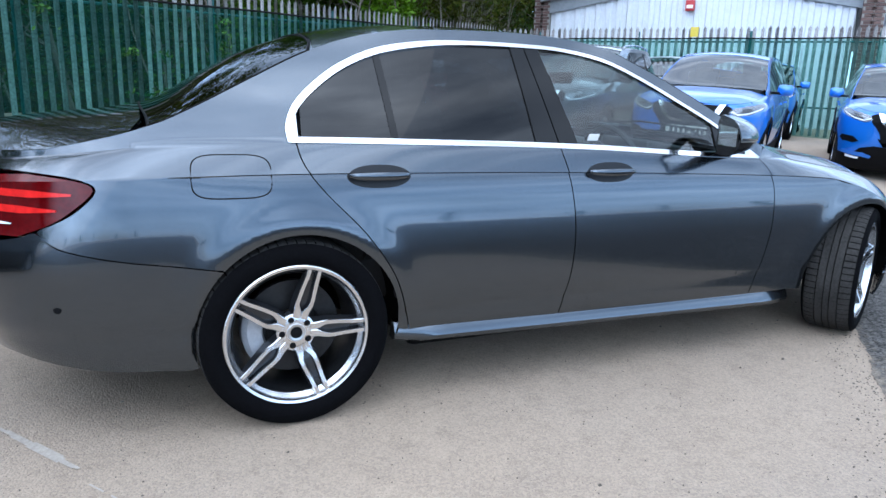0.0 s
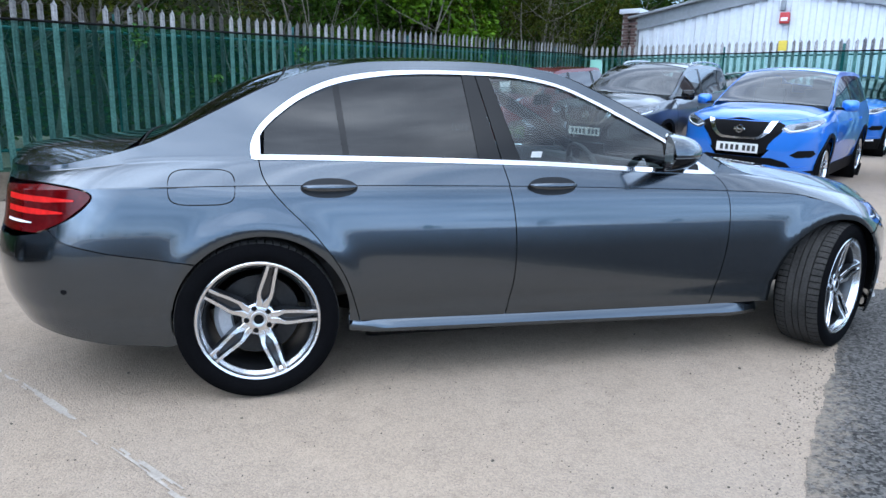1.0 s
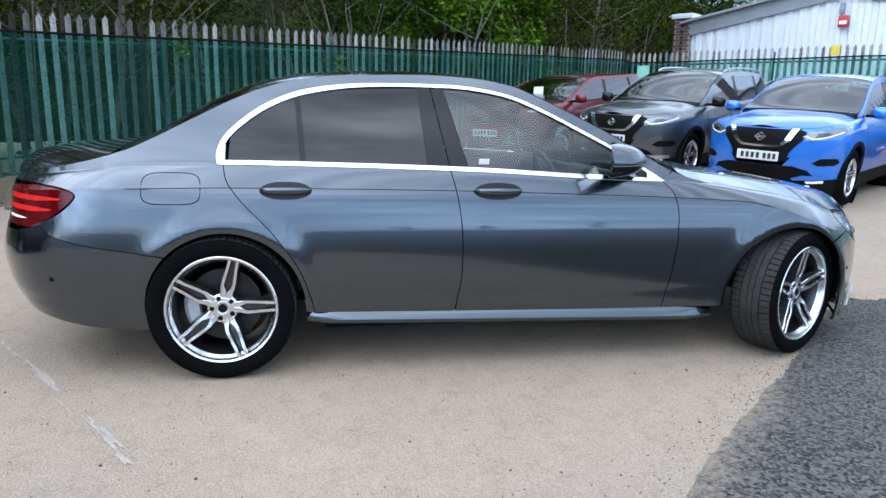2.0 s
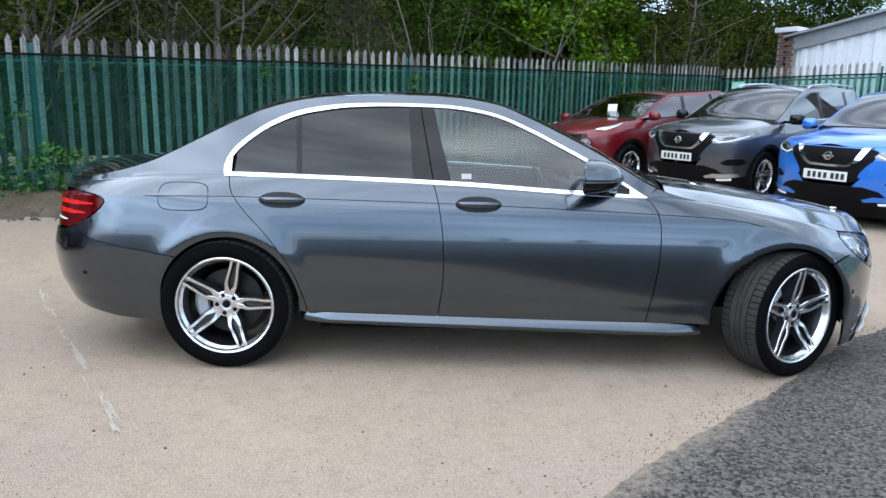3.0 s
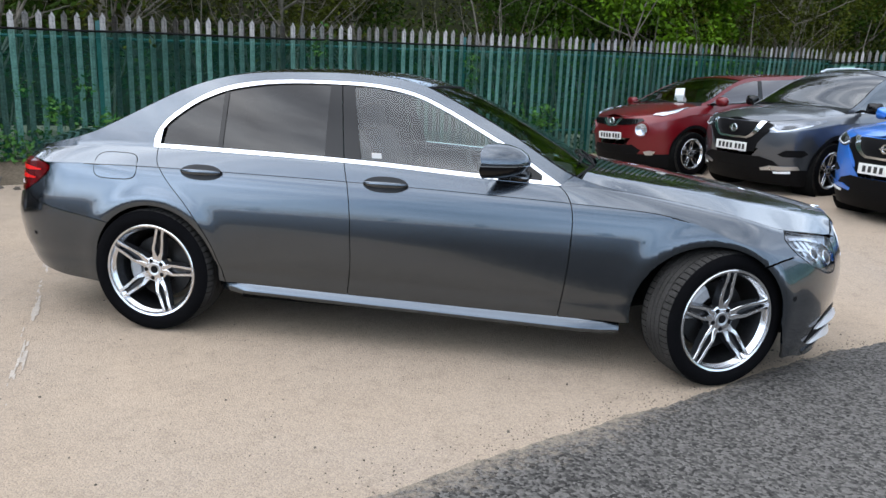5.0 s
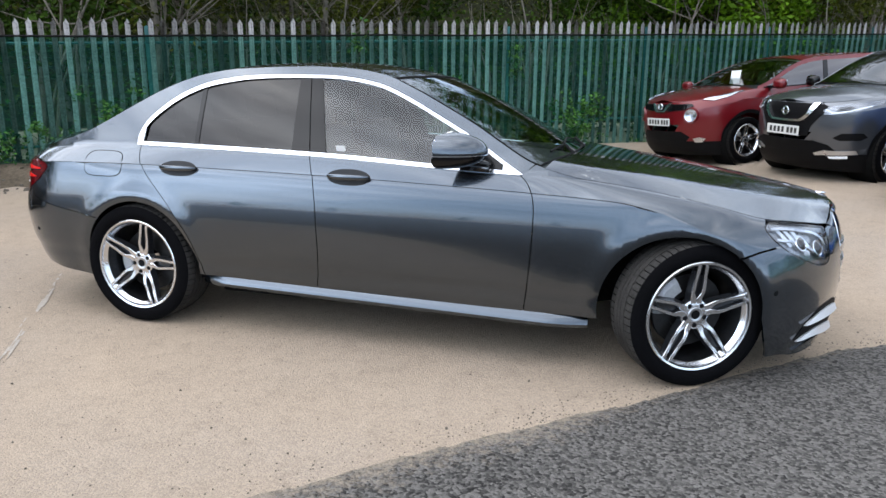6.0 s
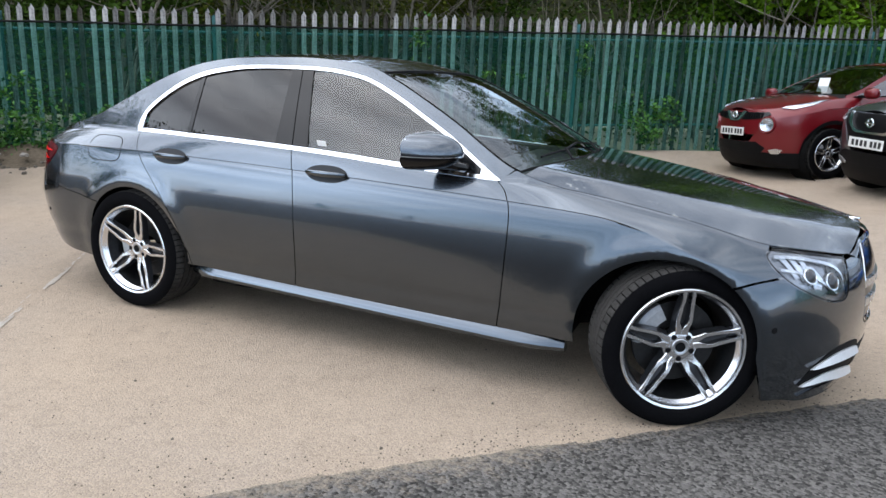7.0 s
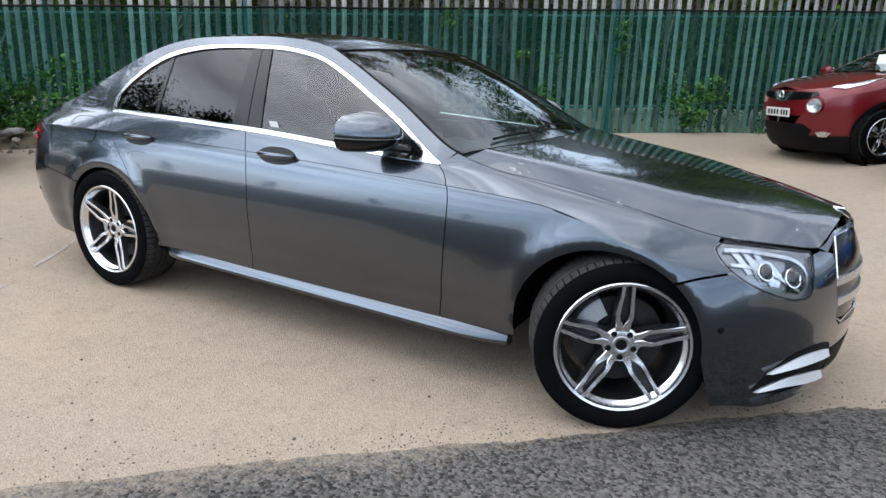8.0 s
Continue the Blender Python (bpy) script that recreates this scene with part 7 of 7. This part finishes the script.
for a, b in ((T0 - 0.25, TM), (T1 + 0.25, TM)):
    bm = bmesh.new()
    za, zb_ = gable_z(max(min(a, T1), T0)) - 0.03, RIDGE
    q = [(a, -0.25, za), (b, -0.25, zb_), (b, 22.2, zb_), (a, 22.2, za)]
    lo = [bm.verts.new(shed_point(*p)) for p in q]
    hi = [bm.verts.new(shed_point(p[0], p[1], p[2] + 0.06)) for p in q]
    bm.faces.new(lo)
    bm.faces.new(hi)
    for i in range(4):
        bm.faces.new((lo[i], hi[i], hi[(i + 1) % 4], lo[(i + 1) % 4]))
    bmesh.ops.recalc_face_normals(bm, faces=bm.faces)
    part("roof", bm, M["roof"], shed, "grey metal roof", smooth=0)
    # deep flashing board along the rake
    bm = bmesh.new()
    q = [shed_point(a, -0.07, za - 0.34), shed_point(b, -0.07, zb_ - 0.34), shed_point(b, -0.07, zb_ + 0.05), shed_point(a, -0.07, za + 0.05)]
    lo = [bm.verts.new(p) for p in q]
    hi = [bm.verts.new(p - B_N * 0.04) for p in q]
    bm.faces.new(lo)
    bm.faces.new(hi)
    for i in range(4):
        bm.faces.new((lo[i], hi[i], hi[(i + 1) % 4], lo[(i + 1) % 4]))
    bmesh.ops.recalc_face_normals(bm, faces=bm.faces)
    part("flashing", bm, M["roof"], shed, "pale grey flashing", smooth=0)
turn_b = math.degrees(math.atan2(B_D.y, B_D.x))
al = thing("alarm_box", "small red and white alarm box on the shed wall", "alarm box", m=Matrix.Translation(shed_point(-1.27, -0.13, 3.33)) @ pose(0, 0, 0, 0, 0, turn_b))
part("case", boxed((0.22, 0.10, 0.26), bevel=0.03), M["red_box"], al)
part("label_panel", boxed((0.15, 0.02, 0.08), (0, -0.05, -0.03), bevel=0.004), M["paper"], al)
bk = thing("bracket_light", "grey bracket lamp on the shed wall", "lamp", m=Matrix.Translation(shed_point(-1.33, -0.12, 3.62)) @ pose(0, 0, 0, 0, 0, turn_b))
part("housing", boxed((0.11, 0.10, 0.24), bevel=0.02), M["roof"], bk)
ys_ = thing("warning_sign", "small yellow warning sign on the fence", "sign", m=Matrix.Translation(CORNER + R_D * 4.5 + Vector((-0.05, -0.04, 2.46))) @ pose(0, 0, 0, 0, 0, turn_b))
part("plate", boxed((0.16, 0.006, 0.20), bevel=0.002), M["yellow"], ys_)


nb = thing("notice_board", "blank pale mint-green board tied to the far fence", "board", m=Matrix.Translation(CORNER + R_D * 0.46 + Vector((-0.06, -0.045, 2.08))) @ pose(0, 0, 0, 0, 0, turn_b))
part("board", boxed((0.30, 0.02, 0.36), bevel=0.004), M["mint"], nb)
part("edging", tube(bmesh.new(), [(-0.15, -0.012, -0.18), (0.15, -0.012, -0.18), (0.15, -0.012, 0.18), (-0.15, -0.012, 0.18)], 0.006, 5, True), M["satin"], nb)


# brick piers at both corners of the gable
def pier(t_, back, w, h, label):
    base = shed_point(t_, back, 0)
    pr = thing("brick_pier", label, "pier", m=Matrix.Translation(base) @ pose(0, 0, 0, 0, 0, turn_b))
    part("core", boxed((w - 0.02, w - 0.02, h), (0, 0, h / 2)), M["mortar"], pr, smooth=0)
    bm = boxed((0.215, 0.012, 0.065), bevel=0.003, seg=1)
    first = None
    rows_ = int((h - 1.4) / 0.075)
    for j in range(rows_):
        z = 1.4 + (j + 0.5) * 0.075
        n_ = int(w / 0.225)
        for face in (0, 1):
            for i in range(n_):
                x = -w / 2 + 0.112 + i * 0.225 + (0.05 if j % 2 else 0.0) * (1 if i < n_ - 1 else -1)
                m = (pose(x, -w / 2 + 0.004, z) if face == 0 else pose(-w / 2 + 0.004, x, z, 0, 0, 90))
                if first is None:
                    first = part("brick", bm, M["brick"], pr, smooth=0)
                    first.matrix_basis = m
                else:
                    same("brick", first, pr, m)
    part("coping", boxed((w + 0.14, w + 0.14, 0.12), (0, 0, h + 0.06), bevel=0.01), M["clad"], pr, "white coping stone")
    return pr


pier(T0 - 0.235, 0.1, 0.45, EAVE + 0.12, "dark brick pier with a white coping beside the shed")
pier(T1 + 0.30, -0.1, 0.45, EAVE + 1.6, "tall dark brick pier beside the shed")
# paler shed further along
an = thing("annexe", "low white rendered building beyond the shed", "building")
bm = bmesh.new()
q = [shed_point(T1 + 0.6, 0.5, 0), shed_point(T1 + 14, 0.5, 0), shed_point(T1 + 14, 12, 0), shed_point(T1 + 0.6, 12, 0)]
prism(bm, [(p.x, p.y) for p in q], 4.6, lambda a, b, c: (a, b, c))
part("walls", bm, M["clad"], an, smooth=0)

# ---- trees, bank, ivy ----
def leaf_cloud(name, clumps, mat, rng, size, per, parent=None, spread=1.0):
    """Leaves as small bent quads strewn through clumps (x, y, z, radius); one mesh."""
    vs, fs = [], []
    for cx, cy, cz, r in clumps:
        for _ in range(int(per * (0.6 + 0.8 * rng.random()))):
            d = Vector((rng.gauss(0, 1), rng.gauss(0, 1), rng.gauss(0, 0.8)))
            d = d.normalized() * r * (rng.random() ** 0.45) * spread
            p = Vector((cx, cy, cz)) + d
            a = Vector((rng.gauss(0, 1), rng.gauss(0, 1), rng.gauss(0, 0.7))).normalized()
            b = a.cross(Vector((rng.gauss(0, 1), rng.gauss(0, 1), rng.gauss(0, 1)))).normalized()
            s_ = size * rng.uniform(0.55, 1.35)
            k = len(vs)
            vs += [tuple(p - a * s_), tuple(p + b * s_ * 0.5 - a * s_ * 0.1), tuple(p + a * s_), tuple(p - b * s_ * 0.5)]
            fs.append((k, k + 1, k + 2, k + 3))
    me = bpy.data.meshes.new(name)
    me.from_pydata(vs, [], fs)
    me.materials.append(mat)
    ob = new(name, me)
    ob.parent = parent
    return ob


def limb(bm, start, way, length, r, rng, depth, tips, bend=0.35):
    pts, rad = [Vector(start)], [r]
    d = Vector(way).normalized()
    n = 5
    for i in range(n):
        d = (d + Vector((rng.gauss(0, 1), rng.gauss(0, 1), rng.gauss(0.25, 0.6))) * bend * 0.35).normalized()
        pts.append(pts[-1] + d * length / n)
        rad.append(r * (1 - 0.82 * (i + 1) / n))
    tube(bm, pts, rad, 6 if r > 0.03 else 4)
    tips.append(pts[-1])
    tips.append(pts[-2])
    if depth:
        for _ in range(rng.randint(2, 4)):
            i = rng.randint(1, n - 1)
            dd = (d + Vector((rng.gauss(0, 1), rng.gauss(0, 1), rng.gauss(0.2, 0.5)))).normalized()
            limb(bm, pts[i], dd, length * rng.uniform(0.45, 0.7), rad[i] * 0.65, rng, depth - 1, tips)


def tree(label, seed, height, leaf, per=60, crown_r=1.5, leaf_size=0.09, bare=False, clump_r=0.55, low=0.2):
    rng = random.Random(seed)
    t = thing("tree", label, "tree", group="trees behind the fence")
    bm, tips = bmesh.new(), []
    pts = [Vector((0, 0, -0.3))]
    d = Vector((rng.gauss(0, 0.12), rng.gauss(0, 0.12), 1)).normalized()
    n = 8
    for i in range(n):
        d = (d + Vector((rng.gauss(0, 0.10), rng.gauss(0, 0.10), 0.1))).normalized()
        pts.append(pts[-1] + d * height / n)
    r0 = 0.006 * height + 0.018
    tube(bm, pts, [r0 * (1 - 0.85 * i / n) for i in range(n + 1)], 8)
    for i in range(2, n + 1):
        for _ in range(3 if bare else 2):
            a = rng.uniform(0, 6.28)
            limb(bm, pts[i], (math.cos(a), math.sin(a), rng.uniform(0.2, 0.9)), crown_r * rng.uniform(0.6, 1.2) * (1.15 - 0.6 * i / n), r0 * 0.42 * (1 - 0.6 * i / n), rng, 2 if bare else 1, tips)
    part("trunk", bm, M["bark"], t)
    cl = []
    for p in tips:
        if p.z > low * height and rng.random() < (0.35 if bare else 1.0):
            cl.append((p.x, p.y, p.z, clump_r * rng.uniform(0.5, 1.2)))
    for _ in range(0 if bare else int(14 * crown_r)):
        a, rr = rng.uniform(0, 6.28), crown_r * rng.random() ** 0.5
        z = height * rng.uniform(low, 1.0)
        cl.append((rr * math.cos(a), rr * math.sin(a), z, clump_r * rng.uniform(0.6, 1.3)))
    leaf_cloud("crown", cl, leaf, rng, leaf_size, per, t)
    return t


def place_tree(t, x, y, turn, s, first=False):
    z = 0.3
    m = Matrix.Translation((x, y, z)) @ Matrix.Rotation(radians(turn), 4, "Z") @ Matrix.Diagonal((s, s, s, 1))
    if first:
        t.matrix_basis = m
        return t
    c = copy_thing(t, Matrix.Translation((x, y, z)) @ Matrix.Rotation(radians(turn), 4, "Z"))
    c.scale = (s, s, s)
    return c


kinds = [
    tree("leafy olive-green tree on the bank behind the fence", 1, 6.5, M["leaf_dull"], 90, 1.7, 0.045),
    tree("dark green bushy tree on the bank behind the fence", 2, 5.6, M["leaf"], 115, 1.8, 0.048, low=0.08),
    tree("bare pale-stemmed tree in early leaf behind the fence", 3, 6.8, M["leaf_dull"], 26, 1.8, 0.045, bare=True, clump_r=0.4),
    tree("bright spring-green maple overhanging the fence", 4, 5.8, M["leaf_light"], 130, 1.9, 0.066, low=0.15),
]
used = set()
rng = random.Random(21)


def along_fence(t, back):
    p = L0 + FENCE_D * (t + 18.0) + FENCE_N * back
    return p.x, p.y


plan = []
for i in range(19):
    plan.append((rng.choice((0, 2, 2, 1)), -7.0 + i * 2.0 + rng.uniform(-0.5, 0.5), rng.uniform(2.3, 3.3)))
for i in range(13):
    plan.append((rng.choice((0, 1, 2)), -11.0 + i * 3.6 + rng.uniform(-0.6, 0.6), rng.uniform(3.2, 4.6)))
for i in range(6):
    plan.append((rng.choice((0, 1, 2)), -1.0 + i * 6.5 + rng.uniform(-0.6, 0.6), rng.uniform(6.0, 8.5)))
plan += [(3, 18.2, 1.9), (3, 19.6, 2.4), (3, 20.6, 3.4), (2, 22.3, 1.7), (2, 12.6, 1.7), (2, 10.6, 1.6), (2, 25.5, 3.0), (2, 8.2, 1.6), (2, 6.6, 1.8)]
for k, t_, back in plan:
    x, y = along_fence(t_, back)
    place_tree(kinds[k], x, y, rng.uniform(0, 360), rng.uniform(0.85, 1.2), k not in used)
    used.add(k)
# wooded bank that closes the view; its near-black colour paints the trees' deep shade
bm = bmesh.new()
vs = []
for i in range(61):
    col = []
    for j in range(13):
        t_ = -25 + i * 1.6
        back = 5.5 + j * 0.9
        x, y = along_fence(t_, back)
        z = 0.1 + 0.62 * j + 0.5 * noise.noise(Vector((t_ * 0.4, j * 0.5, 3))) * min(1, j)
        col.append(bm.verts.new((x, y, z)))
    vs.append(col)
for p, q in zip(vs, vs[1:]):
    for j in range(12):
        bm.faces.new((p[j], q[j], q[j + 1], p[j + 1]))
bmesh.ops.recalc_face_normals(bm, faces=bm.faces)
tagged(part("bank", bm, M["wood"]), "steep wooded bank under undergrowth, coloured near-black for deep shade", "bank", kind="structure")
# undergrowth: leaves strewn over the bank and low behind the fence
rng = random.Random(8)
cl = []
for _ in range(420):
    t_, back = rng.uniform(-6, 36), rng.uniform(0.5, 14)
    x, y = along_fence(t_, back)
    cl.append((x, y, max(0.3, 0.1 + 0.62 * (back - 5.5) / 0.9) + rng.uniform(0.1, 0.9), rng.uniform(0.4, 0.9)))
tagged(leaf_cloud("undergrowth", cl[:190], M["leaf_dull"], rng, 0.045, 70), "tangled undergrowth on the bank", "undergrowth", kind="stuff")
tagged(leaf_cloud("brambles", cl[280:], M["leaf"], rng, 0.05, 90), "green brambles behind the fence", "brambles", kind="stuff")
# bare stems and twigs leaning over the fence
bm = bmesh.new()
for _ in range(46):
    t_ = rng.uniform(3, 25)
    x, y = along_fence(t_, rng.uniform(0.5, 1.6))
    limb(bm, (x, y, 0.4), (rng.gauss(0, 0.13) - 0.06, rng.gauss(0, 0.13) + 0.08, 1.0), rng.uniform(2.0, 4.2), rng.uniform(0.012, 0.035), rng, 1, [])
tagged(part("saplings", bm, M["bark"]), "thin bare saplings and twigs at the fence", "saplings", kind="stuff")
# ivy and nettles on the yard side of the net
for a, b, z0, h, n_, dens in ((3.6, 6.9, 0.22, 0.95, 95, 60), (6.6, 9.2, 0.25, 0.85, 55, 50), (14.1, 15.2, 0.55, 0.75, 24, 46), (15.2, 17.0, 0.3, 0.5, 14, 40), (9.4, 14.0, 0.3, 0.3, 26, 26), (11.9, 12.7, 0.9, 0.75, 8, 26), (10.9, 11.2, 1.75, 0.3, 5, 34)):
    cl = []
    for _ in range(n_):
        t_ = a + (b - a) * (0.5 * (rng.random() + rng.random()))
        x, y = along_fence(t_, rng.uniform(-0.12, 0.04))
        cl.append((x, y, z0 + h * rng.random() ** 1.3 * rng.uniform(0.5, 1.2), rng.uniform(0.10, 0.24)))
    tagged(leaf_cloud("ivy", cl, M["ivy"], rng, 0.032, dens), "green ivy and nettles growing up the netting", "ivy", kind="stuff")
cl = []
for t_ in (13.5, 13.55, 13.45, 13.5):
    x, y = along_fence(t_, -0.02)
    cl.append((x, y, 1.55 + 0.12 * len(cl), 0.13))
tagged(leaf_cloud("ivy", cl, M["ivy"], rng, 0.03, 50), "clump of ivy caught on a fence post", "ivy", kind="stuff")

# unseen low tree line, added far off as a dark horizon for the car's sides to mirror
for i in range(22):
    a = radians(150 + 200 * i / 21 + rng.uniform(-2, 2))
    r = rng.uniform(80, 100)
    place_tree(kinds[(0, 1, 0, 1, 3)[i % 5]], 2 + r * math.cos(a), -2 + r * math.sin(a), rng.uniform(0, 360), rng.uniform(0.7, 1.0))

# trees beside and behind the shed
for i, (x, y, s_) in enumerate(((9.6, 16.6, 1.25), (12.0, 18.6, 1.35), (14.6, 20.6, 1.4), (17.5, 23.0, 1.5), (10.6, 19.6, 1.5), (20.5, 25.2, 1.6))):
    place_tree(kinds[i % 2], x, y, rng.uniform(0, 360), s_)

# tall trees at the back of the yard, mirrored in the saloon's windows
# the last three, small and unseen, are added to darken the rear quarter's reflections
for x, y, s_ in ((-14.4, -7.9, 1.55), (-18.7, -6.6, 1.7), (-14.2, -6.2, 1.4), (-16.4, -7.4, 1.6), (-11.6, -5.6, 0.85), (-11.2, -4.0, 0.9), (-12.2, -7.0, 0.8)):
    place_tree(kinds[1], x, y, rng.uniform(0, 360), s_)
